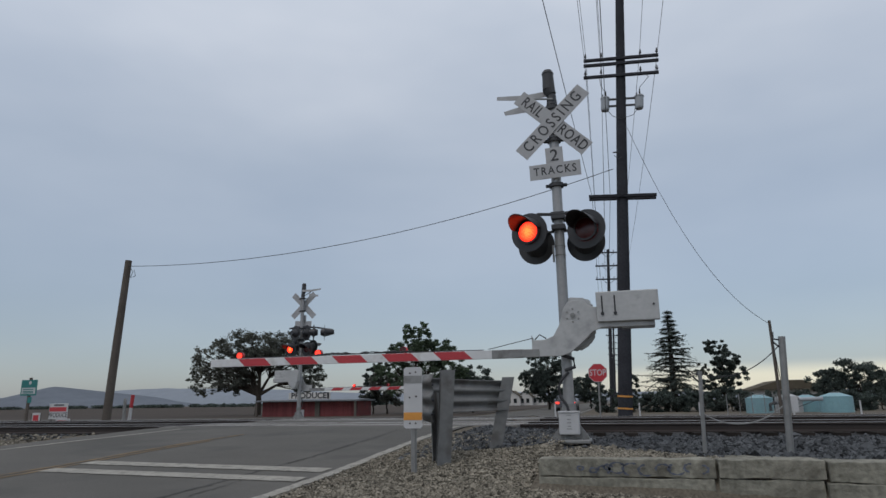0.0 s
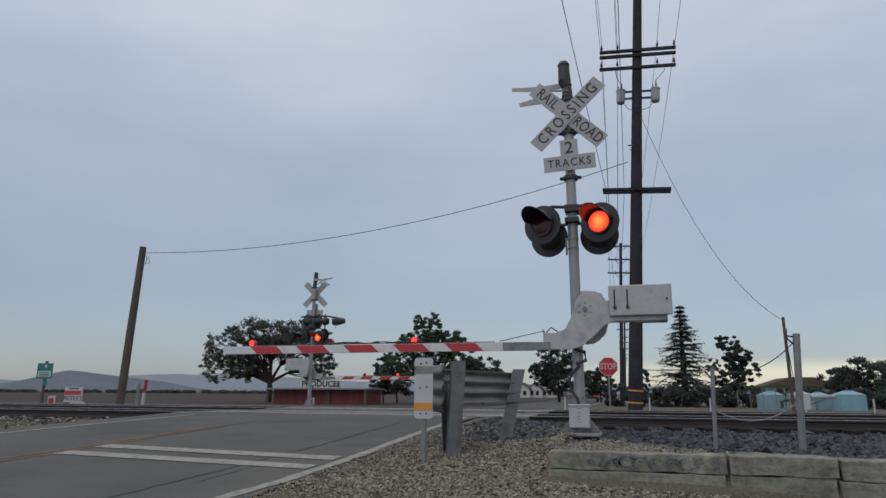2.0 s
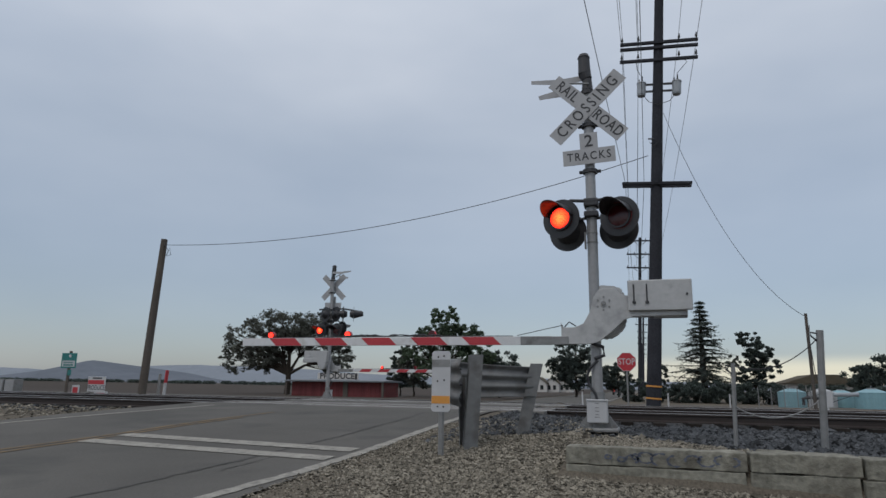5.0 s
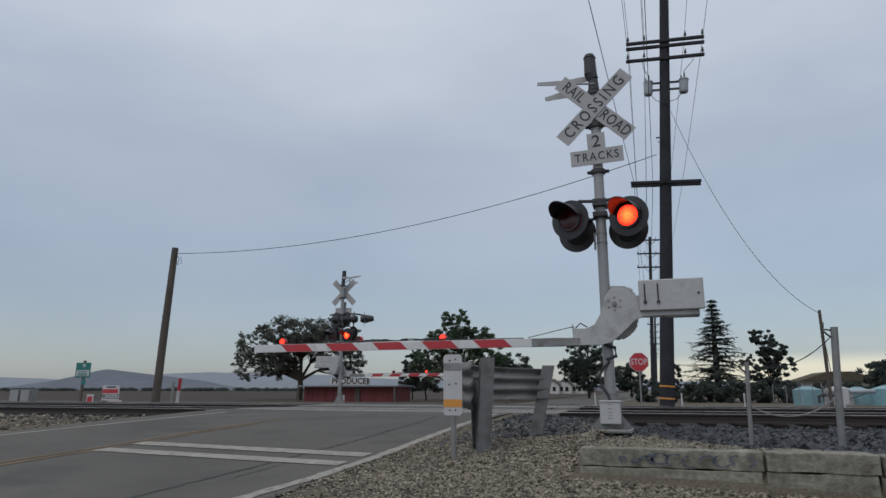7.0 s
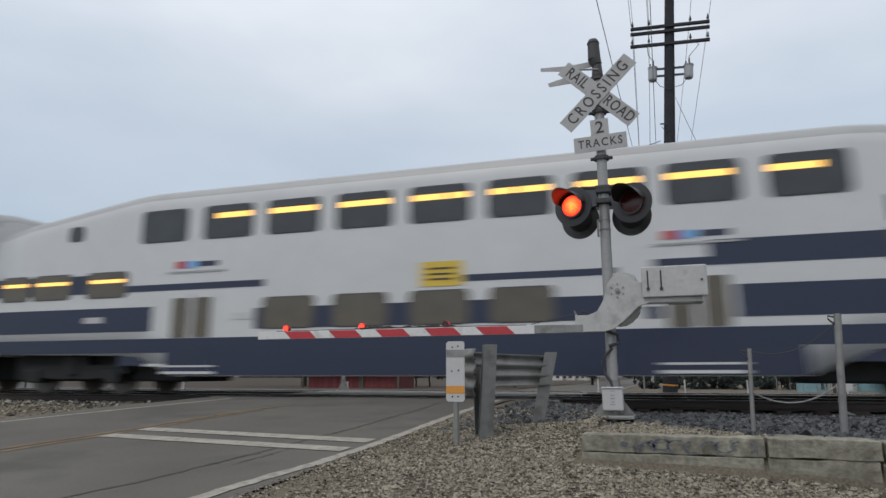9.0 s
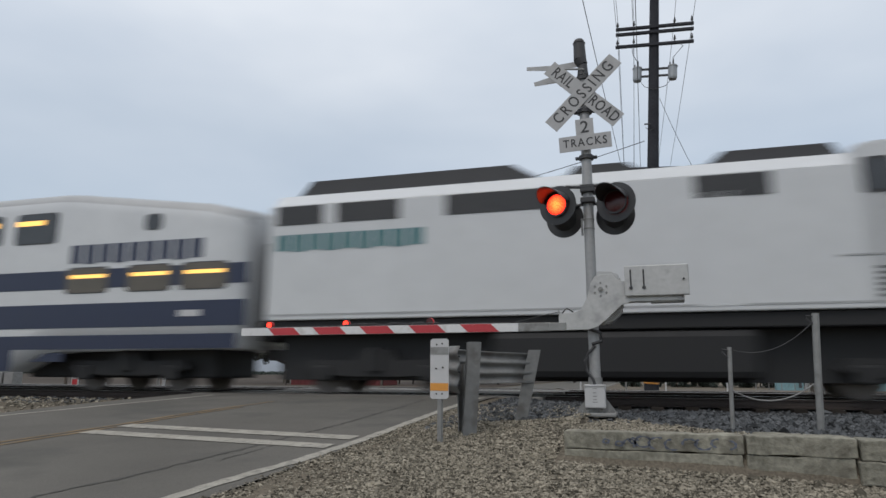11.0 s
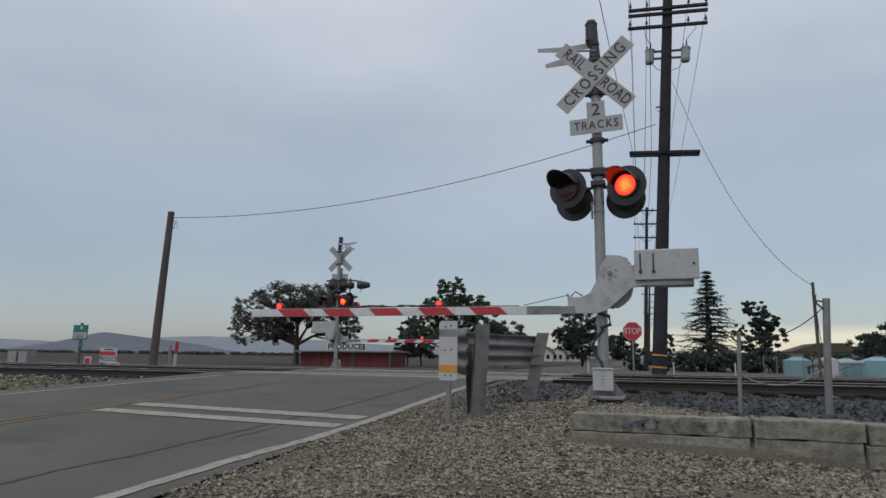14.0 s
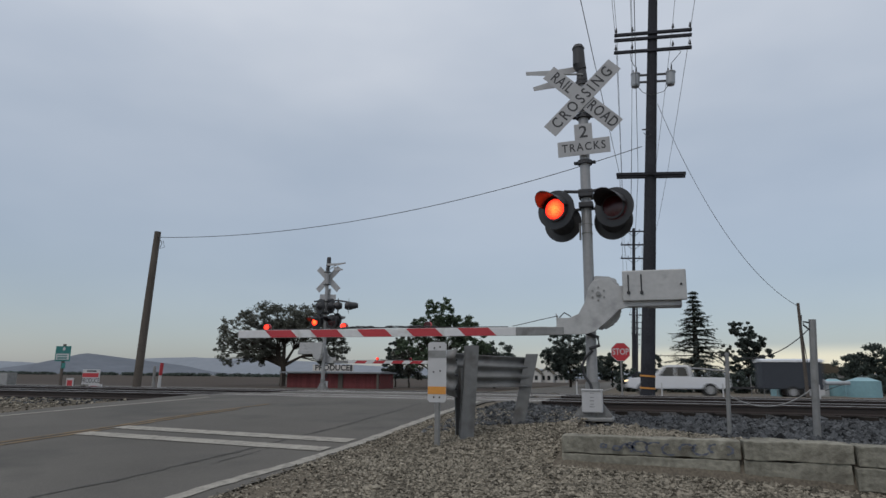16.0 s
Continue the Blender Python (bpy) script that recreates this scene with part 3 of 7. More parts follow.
def crossing_signal():
    """Front faces -y; the gate arm reaches out to -x. Its origin is the foot of the mast."""
    s = thing("crossing_signal", pose(-0.56, 8.2, 0.5), "silver crossing signal mast with crossbuck, red lights and lowered gate", "crossing signal", "crossing signals")
    bm = bmesh.new()
    cyl(bm, (0, 0, 0.12), (0, 0, 4.45), 0.067, 0.064, 20)
    part("mast", bm, ALU2, s, smooth=False)
    for z, hgt, r in ((2.32, 0.015, 0.071), (2.44, 0.015, 0.071), (0.36, 0.1, 0.085)):
        bm = bmesh.new()
        cyl(bm, (0, 0, z), (0, 0, z + hgt), r, r, 20)
        part("mast_band", bm, GALV, s)
    bm = bmesh.new()
    box(bm, -0.1, -0.075, -0.02, 0.02, 2.25, 2.47, 0.004)
    part("cable_clip", bm, GALV, s)
    bm = bmesh.new()
    box(bm, -0.24, 0.24, -0.22, 0.22, 0.0, 0.045, 0.012)
    for sx in (-1, 1):
        for sy in (-1, 1):
            prism(bm, [(0.05 * sx, 0.03), (0.23 * sx, 0.03), (0.21 * sx, 0.08), (0.12 * sx, 0.2), (0.09 * sx, 0.3), (0.05 * sx, 0.3)], "y", 0.06 * sy - 0.012, 0.06 * sy + 0.012)
            cyl(bm, (0.16 * sx, 0.16 * sy, 0.03), (0.16 * sx, 0.16 * sy, 0.075), 0.016, 0.016, 6)
    cyl(bm, (0, 0, 0.03), (0, 0, 0.2), 0.1, 0.085, 16)
    part("base", bm, GALV, s, "cast grey bolted base")
    bm = bmesh.new()
    box(bm, -0.12, 0.12, -0.19, -0.06, 0.1, 0.36, 0.015)
    box(bm, -0.125, 0.125, -0.2, -0.05, 0.355, 0.375, 0.006)
    cyl(bm, (0, -0.195, 0.12), (0, -0.185, 0.12), 0.012, 0.012, 8)
    jb = part("junction_box", bm, SIGNWHITE, s, "off-white junction box with a small plate")
    for i, (w, z) in enumerate(((0.05, 0.33), (0.045, 0.28), (0.05, 0.24), (0.04, 0.2), (0.06, 0.17))):
        bm = bmesh.new()
        box(bm, -w / 2, w / 2, -0.1935, -0.191, z - 0.004, z + 0.004)
        part("print_bar", bm, GALV, jb)
    bm = bmesh.new()
    cyl(bm, (0, 0, 4.44), (0, 0, 4.6), 0.075, 0.06, 16)
    cyl(bm, (0, 0, 4.6), (-0.03, 0, 4.68), 0.07, 0.085, 16)
    cyl(bm, (-0.03, 0, 4.68), (-0.035, 0, 4.92), 0.085, 0.075, 16)
    cyl(bm, (-0.035, 0, 4.92), (-0.035, 0, 4.97), 0.085, 0.06, 16)
    part("bell", bm, DARKSTEEL, s, "dark weathered warning bell")
    # crossbuck
    L, Wd = 1.22, 0.215
    for k, (ang, words) in enumerate(((-44.5, (("RAIL", -0.36), ("ROAD", 0.36))), (44.5, (("CROSSING", 0.0),)))):
        bm = bmesh.new()
        box(bm, -L / 2, L / 2, -0.004, 0.004, -Wd / 2, Wd / 2, 0.002)
        bl = part("crossbuck_blade", bm, BLADEWHITE, s, "white crossbuck blade with black letters")
        bl.matrix_basis = pose(0.0, -0.1 - 0.012 * k, 4.15, 0, -ang, 0)
        for wtxt, off in words:
            letters(wtxt, 0.205 if len(words) == 2 else 0.215, SIGNBLACK, bl, pose(off, -0.0055, 0, 90, 0, 0), spacing=1.1 if len(words) == 2 else 1.4, thin=0.001, sx=0.76 if len(words) == 2 else 0.78)
    for z in (3.26, 3.9, 4.37):
        bm = bmesh.new()
        cyl(bm, (0, 0, z), (0, 0, z + 0.05), 0.095, 0.095, 16)
        box(bm, -0.14, 0.14, -0.03, 0.03, z + 0.01, z + 0.04, 0.004)
        part("sign_bracket", bm, DARKSTEEL, s)
    bm = bmesh.new()
    tube(bm, [(0.02, -0.08, 4.5), (-0.4, 0.09, 4.64)], 0.014, 6)
    part("sign_strut", bm, GALV, s)
    bm = bmesh.new()
    prism(bm, [(-0.775, 4.68), (-0.775, 4.73), (-0.38, 4.7), (-0.02, 4.72), (-0.02, 4.64), (-0.38, 4.62)], "y", 0.1, 0.108)
    prism(bm, [(-0.666, 4.43), (-0.68, 4.485), (-0.43, 4.54), (-0.3, 4.57), (-0.3, 4.49), (-0.37, 4.44)], "y", 0.1, 0.108)
    part("rear_crossbuck", bm, BLADEWHITE, s, "edge of the rear-facing white crossbuck")
    # track count sign
    bm = bmesh.new()
    box(bm, -0.115, 0.115, -0.004, 0.004, -0.12, 0.12, 0.002)
    a = part("number_plate", bm, BLADEWHITE, s, "white plate with a black figure")
    a.matrix_basis = pose(0.0, -0.1, 3.67, 0, -2, 0)
    letters("2", 0.23, SIGNBLACK, a, pose(0, -0.0055, 0.0, 90, 0, 0), thin=0.001)
    bm = bmesh.new()
    box(bm, -0.335, 0.335, -0.004, 0.004, -0.105, 0.105, 0.002)
    a = part("tracks_plate", bm, BLADEWHITE, s, "white plate with black letters")
    a.matrix_basis = pose(0.0, -0.105, 3.465, 0, -2, 0)
    letters("TRACKS", 0.155, SIGNBLACK, a, pose(0, -0.0055, 0.0, 90, 0, 0), spacing=1.25, thin=0.001, sx=0.84)
    # flashing lights
    bm = bmesh.new()
    tube(bm, [(-0.31, -0.16, 2.7), (-0.31, -0.12, 2.84), (-0.26, -0.1, 2.88), (0, -0.09, 2.86), (0.26, -0.1, 2.88), (0.31, -0.12, 2.84), (0.31, -0.16, 2.7)], 0.022, 8)
    tube(bm, [(-0.3, 0.14, 2.45), (-0.2, 0.1, 2.66), (0.0, 0.09, 2.7), (0.2, 0.1, 2.66), (0.3, 0.14, 2.45)], 0.022, 8)
    box(bm, -0.09, 0.09, -0.11, 0.11, 2.8, 2.9, 0.01)
    box(bm, -0.09, 0.09, -0.11, 0.11, 2.66, 2.73, 0.01)
    part("light_arm", bm, DARKSTEEL, s, "dark steel cross arm for the lights")
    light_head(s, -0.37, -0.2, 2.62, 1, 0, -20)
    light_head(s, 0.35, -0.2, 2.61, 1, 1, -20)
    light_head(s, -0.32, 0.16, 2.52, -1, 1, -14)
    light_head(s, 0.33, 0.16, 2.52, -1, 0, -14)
    # gate mechanism
    bm = bmesh.new()
    prism(bm, [(-0.02, 1.36), (-0.05, 1.74), (0.06, 1.78), (0.28, 1.76), (0.36, 1.7), (0.38, 1.3), (0.3, 1.18), (0.16, 1.1), (0.06, 1.12)], "y", -0.02, 0.2)
    bmesh.ops.bevel(bm, geom=list(bm.edges), offset=0.03, segments=2, affect="EDGES")
    part("mechanism_housing", bm, ALU, s, "silver-painted gate mechanism housing")
    bm = bmesh.new()
    out = [(-0.4, 1.03), (-0.4, 1.235), (-0.24, 1.235), (-0.13, 1.28), (-0.05, 1.42), (0.0, 1.6), (0.06, 1.69), (0.16, 1.71), (0.26, 1.71), (0.31, 1.64), (0.38, 1.615), (1.05, 1.615), (1.08, 1.59), (1.08, 1.36), (0.48, 1.36), (0.36, 1.32), (0.2, 1.17), (0.06, 1.06), (-0.05, 1.03)]
    prism(bm, out, "y", -0.19, -0.17)
    bmesh.ops.bevel(bm, geom=[e for e in bm.edges if abs(e.verts[0].co.y - e.verts[1].co.y) < 1e-4], offset=0.005, segments=1, affect="EDGES")
    br = part("gate_bracket", bm, ALU, s, "curved silver-painted gate arm bracket")
    bm = bmesh.new()
    cyl(bm, (0.12, -0.21, 1.52), (0.12, -0.19, 1.52), 0.032, 0.03, 16)
    cyl(bm, (0.12, -0.225, 1.52), (0.12, -0.21, 1.52), 0.014, 0.014, 6)
    part("hub", bm, GALV, br)
    for i in range(6):
        bm = bmesh.new()
        t = math.pi / 3 * i + 0.5
        x, z = 0.12 + 0.08 * math.cos(t), 1.52 + 0.08 * math.sin(t)
        cyl(bm, (x, -0.2, z), (x, -0.19, z), 0.014, 0.012, 8)
        part("bolt", bm, GALV, br)
    bm = bmesh.new()
    box(bm, 0.41, 1.14, -0.24, -0.2, 1.42, 1.79, 0.012)
    cw = part("counterweight", bm, ALU, s, "white-grey counterweight plate")
    for x in (0.48, 0.63):
        bm = bmesh.new()
        box(bm, x - 0.009, x + 0.009, -0.2465, -0.241, 1.53, 1.74, 0.003)
        cyl(bm, (x, -0.255, 1.52), (x, -0.24, 1.52), 0.022, 0.022, 8)
        part("slot", bm, DARKSTEEL, cw)
    bm = bmesh.new()
    cyl(bm, (1.08, -0.252, 1.61), (1.08, -0.24, 1.61), 0.014, 0.014, 8)
    part("bolt", bm, DARKSTEEL, cw)
    bm = bmesh.new()
    box(bm, 0.4, 1.08, -0.02, 0.0, 1.36, 1.5, 0.008)
    box(bm, 0.7, 1.08, -0.17, -0.02, 1.345, 1.42, 0.01)
    part("rear_bracket", bm, ALU, s)
    for pts, r in (([(-0.05, -0.1, 1.05), (0.09, -0.08, 1.0), (0.1, -0.06, 0.9), (-0.02, -0.08, 0.86)], 0.022), ([(0.02, -0.075, 0.84), (-0.06, -0.08, 0.76), (-0.11, -0.08, 0.66), (-0.09, -0.08, 0.54), (-0.02, -0.09, 0.44), (0.0, -0.09, 0.36)], 0.018), ([(-0.36, -0.19, 1.24), (-0.3, -0.19, 1.3), (-0.22, -0.18, 1.25)], 0.008), ([(-0.95, -0.2, 1.14), (-0.8, -0.2, 1.17), (-0.62, -0.2, 1.21), (-0.38, -0.19, 1.26)], 0.005)):
        bm = bmesh.new()
        tube(bm, pts, r, 8)
        part("cable", bm, DARKSTEEL, s, "dark flexible conduit")
    bm = bmesh.new()
    prism(bm, [(-0.4, 1.235), (-0.405, 1.3), (-0.37, 1.235)], "y", -0.19, -0.18)
    part("cable_lug", bm, ALU, s)
    # gate arm
    root, tip, zc, h = -0.41, -4.95, 1.075, 0.054
    bm = bmesh.new()
    box(bm, root - 0.12, root + 0.1, -0.2, -0.155, zc - 0.05, zc + 0.05, 0.006)
    box(bm, root - 0.5, root - 0.1, -0.195, -0.165, zc - h, zc + h, 0.006)
    for x in (root - 0.13, root - 0.4):
        for dz in (-0.03, 0.03):
            cyl(bm, (x, -0.203, zc + dz), (x, -0.195, zc + dz), 0.012, 0.012, 8)
    arm = part("gate_arm", bm, GALV, s, "long striped gate arm lowered across the lane")
    bm = bmesh.new()
    box(bm, tip, root - 0.4, -0.192, -0.168, zc - h, zc + h, 0.004)
    part("board", bm, WHITE, arm)
    for i in range(6):
        x = root - 0.8 - 0.71 * i
        bm = bmesh.new()
        w, sk = 0.41, 0.055
        prism(bm, [(x - w + sk, zc - h + 0.003), (x + sk, zc - h + 0.003), (x - sk, zc + h - 0.003), (x - w - sk, zc + h - 0.003)], "y", -0.1945, -0.1655)
        if x - w - sk > tip:
            part("red_stripe", bm, RED, arm)
        else:
            bm.free()
    bm = bmesh.new()
    lump = random.Random(4)
    tube(bm, [(tip + 1.55 + 0.05 * i, -0.18, zc + h + 0.012 + lump.uniform(0, 0.022)) for i in range(30)], [lump.uniform(0.005, 0.014) for i in range(30)], 6)
    tube(bm, [(tip + 1.7 + 0.09 * i, -0.185, zc + h + 0.01 + lump.uniform(0, 0.03)) for i in range(13)], 0.006, 5)
    tube(bm, [(tip + 0.3, -0.18, zc + h + 0.006), (tip + 1.4, -0.18, zc + h + 0.008), (tip + 2.5, -0.18, zc + h + 0.012), (root - 0.6, -0.18, zc + h + 0.006)], 0.006, 5)
    part("arm_cable", bm, DARKSTEEL, arm)
    for x, ph in ((-4.6, 2), (-3.38, 0), (-2.14, 1)):
        a = arm_light(s, x, zc + h + 0.055, ph)
    return s


sig = crossing_signal()
sig_far = copy_thing(sig, pose(-11.75, 22.8, 0.4, 0, 0, 180) @ Matrix.Scale(1.06, 4))
tagged(sig_far, "silver crossing signal mast seen from behind, red lights flashing, gate lowered", "crossing signal", "crossing signals")
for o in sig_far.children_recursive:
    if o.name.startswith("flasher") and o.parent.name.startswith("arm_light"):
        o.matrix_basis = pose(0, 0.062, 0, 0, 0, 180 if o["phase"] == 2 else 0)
# a cluster of extra lights on a side arm of the far signal
bm = bmesh.new()
tube(bm, [(0.5, 0, 3.3), (0, 0, 3.35), (-0.6, 0, 3.3), (-1.2, -0.1, 3.2)], 0.03, 8)
cl = part("side_arm", bm, DARKSTEEL, sig_far, "dark steel side arm carrying extra lights")
for x, y, tl in ((0.17, 0.15, 152), (-0.28, 0.15, 150), (-0.58, 0.2, 122), (-0.95, 0.05, -65)):
    bm = bmesh.new()
    disc(bm, (0, 0), 0.28, 0, 0.012, 24)
    cyl(bm, (0, -0.34 if x < -0.9 else -0.16, 0.02), (0, 0, 0), 0.08, 0.16, 14)
    cyl(bm, (0, 0.012, 0), (0, 0.15, 0), 0.16, 0.1, 14)
    o = part("light_head", bm, BLACK, cl, "dark unlit signal light seen edge-on")
    o.matrix_basis = pose(x, y, 3.1, 0, 0, tl)


# ---- shoulder furniture ----
def road_marker():
    t = thing("road_marker", pose(-1.965, 6.3, 0.37), "white paddle road marker with grey and orange bands on a post", "road marker")
    bm = bmesh.new()
    prism(bm, [(-0.018, -0.012), (0.018, -0.012), (0.03, 0.012), (0.022, 0.012), (0.012, -0.004), (-0.012, -0.004), (-0.022, 0.012), (-0.03, 0.012)], "z", -0.1, 0.9)
    part("post", bm, GALV, t, "rusty galvanised channel post")
    bm = bmesh.new()
    w, c = 0.097, 0.02
    prism(bm, [(-w + c, 0.38), (w - c, 0.38), (w, 0.38 + c), (w, 0.98 - c), (w - c, 0.98), (-w + c, 0.98), (-w, 0.98 - c), (-w, 0.38 + c)], "y", -0.019, -0.013)
    p = part("paddle", bm, SIGNWHITE, t)
    bm = bmesh.new()
    box(bm, -w + 0.002, w - 0.002, -0.022, -0.0195, 0.46, 0.535)
    part("orange_band", bm, ORANGE, p, "orange reflective band")
    bm = bmesh.new()
    box(bm, -w + 0.002, w - 0.002, -0.022, -0.0195, 0.82, 0.895)
    part("grey_band", bm, GALV, p, "grey reflective band")
    for x, z in ((-0.035, 0.68), (0.035, 0.69), (-0.03, 0.43), (0.03, 0.43), (-0.03, 0.92), (0.03, 0.93)):
        bm = bmesh.new()
        disc(bm, (x, z), 0.009, -0.024, -0.0195, 8)
        part("bolt", bm, RAIL, p)


road_marker()


def guardrail():
    t = thing("guardrail", pose(0, 0, 0), "short bent galvanised guardrail section with leaning posts on gravel", "guardrail")
    # curving beam with three waves, thickness 4 mm
    path = [(-1.84, 6.55), (-1.96, 6.6), (-2.04, 6.72), (-2.06, 6.88), (-1.99, 7.04), (-1.84, 7.16), (-1.6, 7.27), (-1.2, 7.42)]
    prof = []
    for i in range(25):
        u = i / 24
        prof.append((u - 0.5, 0.024 * math.cos(u * 6 * math.pi)))
    bm = bmesh.new()
    rings = []
    for i, (x, y) in enumerate(path):
        xa, ya = path[max(i - 1, 0)]
        xb, yb = path[min(i + 1, len(path) - 1)]
        d = Vector((xb - xa, yb - ya, 0)).normalized()
        nn = Vector((d.y, -d.x, 0))
        k = i / (len(path) - 1)
        ztop, hh = 1.29 - 0.06 * k ** 2, 0.5 - 0.17 * k
        rings.append([[bm.verts.new(Vector((x, y, ztop - hh * (0.5 - u))) + nn * (off + e)) for u, off in prof] for e in (0, 0.005)])
    for a, b in zip(rings, rings[1:]):
        for s in (0, 1):
            for k in range(24):
                f = (a[s][k], b[s][k], b[s][k + 1], a[s][k + 1])
                bm.faces.new(f if s else f[::-1])
        for k in (0, 24):
            bm.faces.new((a[0][k], a[1][k], b[1][k], b[0][k]))
    for r in (rings[0], rings[-1]):
        for k in range(24):
            bm.faces.new((r[0][k], r[1][k], r[1][k + 1], r[0][k + 1]))
    bmesh.ops.recalc_face_normals(bm, faces=bm.faces)
    part("beam", bm, GUARD, t, "dented three-wave steel beam", smooth=True)
    for (x, y, zt, lx, ly, rz) in ((-1.76, 6.66, 1.33, 0.06, 0.0, 25), (-1.85, 6.9, 1.1, -0.02, 0.0, 60), (-1.38, 7.44, 1.27, 0.2, 0.0, 10)):
        bm = bmesh.new()
        zf = 0.36
        w, fl, th = 0.07, 0.055, 0.012
        prism(bm, [(-w, -fl), (w, -fl), (w, -fl + th), (th / 2, -fl + th), (th / 2, fl - th), (w, fl - th), (w, fl), (-w, fl), (-w, fl - th), (-th / 2, fl - th), (-th / 2, -fl + th), (-w, -fl + th)], "z", zf, zt)
        mrot = pose(0, 0, 0, 0, 0, rz)
        for v in bm.verts:
            k = (v.co.z - zf) / (zt - zf)
            c = mrot @ Vector((v.co.x, v.co.y, 0))
            v.co = Vector((x + c.x + lx * k, y + c.y + ly * k, v.co.z))
        part("post", bm, GUARD, t, "leaning galvanised steel post")
    for x, y, z in ((-1.845, 6.6, 1.18), (-1.84, 6.6, 1.02), (-1.845, 6.6, 0.88)):
        bm = bmesh.new()
        cyl(bm, (x, y, z), (x - 0.02, y - 0.02, z), 0.014, 0.014, 8)
        part("bolt", bm, DARKSTEEL, t)


guardrail()


def block(name, x0, x1, y0, y1, z0, z1, label, turn=0.0, seed=0):
    bm = bmesh.new()
    box(bm, -(x1 - x0) / 2, (x1 - x0) / 2, -(y1 - y0) / 2, (y1 - y0) / 2, 0, z1 - z0, 0.007)
    bmesh.ops.subdivide_edges(bm, edges=[e for e in bm.edges if e.calc_length() > 0.3], cuts=16, use_grid_fill=True)
    for v in bm.verts:
        v.co += 0.008 * noise.noise_vector(v.co * 6 + Vector((seed, 0, 0)))
        v.co += 0.004 * noise.noise_vector(v.co * 23 + Vector((seed, 3, 0)))
    o = finish(name, bm, CONCRETE)
    o.matrix_basis = pose((x0 + x1) / 2, (y0 + y1) / 2, z0, 0, 0, turn)
    return tagged(o, label, "concrete block", "blocks of the low wall")


lab = "weathered grey concrete wall block with stains, beside gravel"
block("concrete_block", -0.63, 0.685, 5.4, 5.6, 0.16, 0.408, lab, 0.0, 1)
block("concrete_block", -0.625, 0.7, 5.405, 5.61, 0.414, 0.55, "weathered grey concrete block with faded blue spray paint", 0.3, 2)
block("concrete_block", 0.715, 1.42, 5.39, 5.6, 0.275, 0.413, lab, -0.6, 3)
block("concrete_block", 0.72, 1.44, 5.38, 5.6, 0.418, 0.556, lab, 0.0, 4)
block("concrete_block", 1.44, 2.1, 5.3, 5.55, 0.24, 0.4, lab, -5, 5)
block("concrete_block", 1.46, 2.1, 5.31, 5.56, 0.405, 0.55, lab, -5, 8)
block("concrete_slab", 0.85, 1.42, 5.95, 6.03, 0.48, 0.53, "loose tilted concrete slab lying on gravel", -24, 6)
# faded spray paint on the upper block
SPRAY = mat("faded_blue_spray", (0.11, 0.12, 0.15), 0.85, vary=0.5, fine=30, coarse=12)
bm = bmesh.new()
for c, r, a0, a1 in (((-0.02, 0.485), 0.04, 20, 330), ((-0.2, 0.465), 0.018, 0, 360), ((0.09, 0.475), 0.045, 60, 250), ((0.2, 0.47), 0.04, 100, 300), ((0.32, 0.48), 0.035, 0, 200), ((0.42, 0.48), 0.04, 120, 330), ((-0.12, 0.47), 0.03, -60, 200), ((-0.09, 0.49), 0.02, 0, 300), ((0.52, 0.49), 0.03, 80, 260), ((0.6, 0.48), 0.03, -90, 90), ((-0.3, 0.48), 0.015, 0, 360)):
    prev = None
    for i in range(15):
        t = radians(a0 + (a1 - a0) * i / 14)
        w = 0.011 * (1 + 0.5 * math.sin(i * 1.7))
        row = [bm.verts.new((c[0] + (r + s * w) * math.cos(t) * 1.5, 5.387, c[1] + (r + s * w) * math.sin(t))) for s in (-0.5, 0.5)]
        if prev:
            bm.faces.new((prev[0], prev[1], row[1], row[0]))
        prev = row
tagged(finish("graffiti", bm, SPRAY), "faded blue spray paint scribble on concrete", "graffiti", kind="structure")


def steel_post(x, y, z0, z1, r, label, lean=0.0):
    t = thing("steel_post", pose(x, y, z0), label, "post", "posts of the cable fence")
    bm = bmesh.new()
    tube(bm, [(0, 0, -0.1), (lean * 0.5, 0, (z1 - z0) / 2), (lean, 0, z1 - z0)], r, 12)
    part("post", bm, GALV, t)
    bm = bmesh.new()
    zt = z1 - z0
    tube(bm, [(lean - r, -0.01, zt - 0.1), (lean - r - 0.05, -0.01, zt - 0.05), (lean - r - 0.05, -0.01, zt - 0.02), (lean - r, -0.01, zt - 0.03)], 0.008, 6)
    part("cable_clamp", bm, DARKSTEEL, t)


steel_post(1.53, 6.8, 0.48, 1.57, 0.032, "grey galvanised steel post holding a slack cable", 0.06)
steel_post(0.79, 6.8, 0.5, 1.26, 0.02, "thin dark steel post holding a slack cable", 0.03)


def sagging(name, p0, p1, sag, r, material, label, n=14):
    bm = bmesh.new()
    p0, p1 = Vector(p0), Vector(p1)
    tube(bm, [p0.lerp(p1, i / n) - Vector((0, 0, sag * 4 * (i / n) * (1 - i / n))) for i in range(n + 1)], r, 5)
    return tagged(finish(name, bm, material), label, "cable")


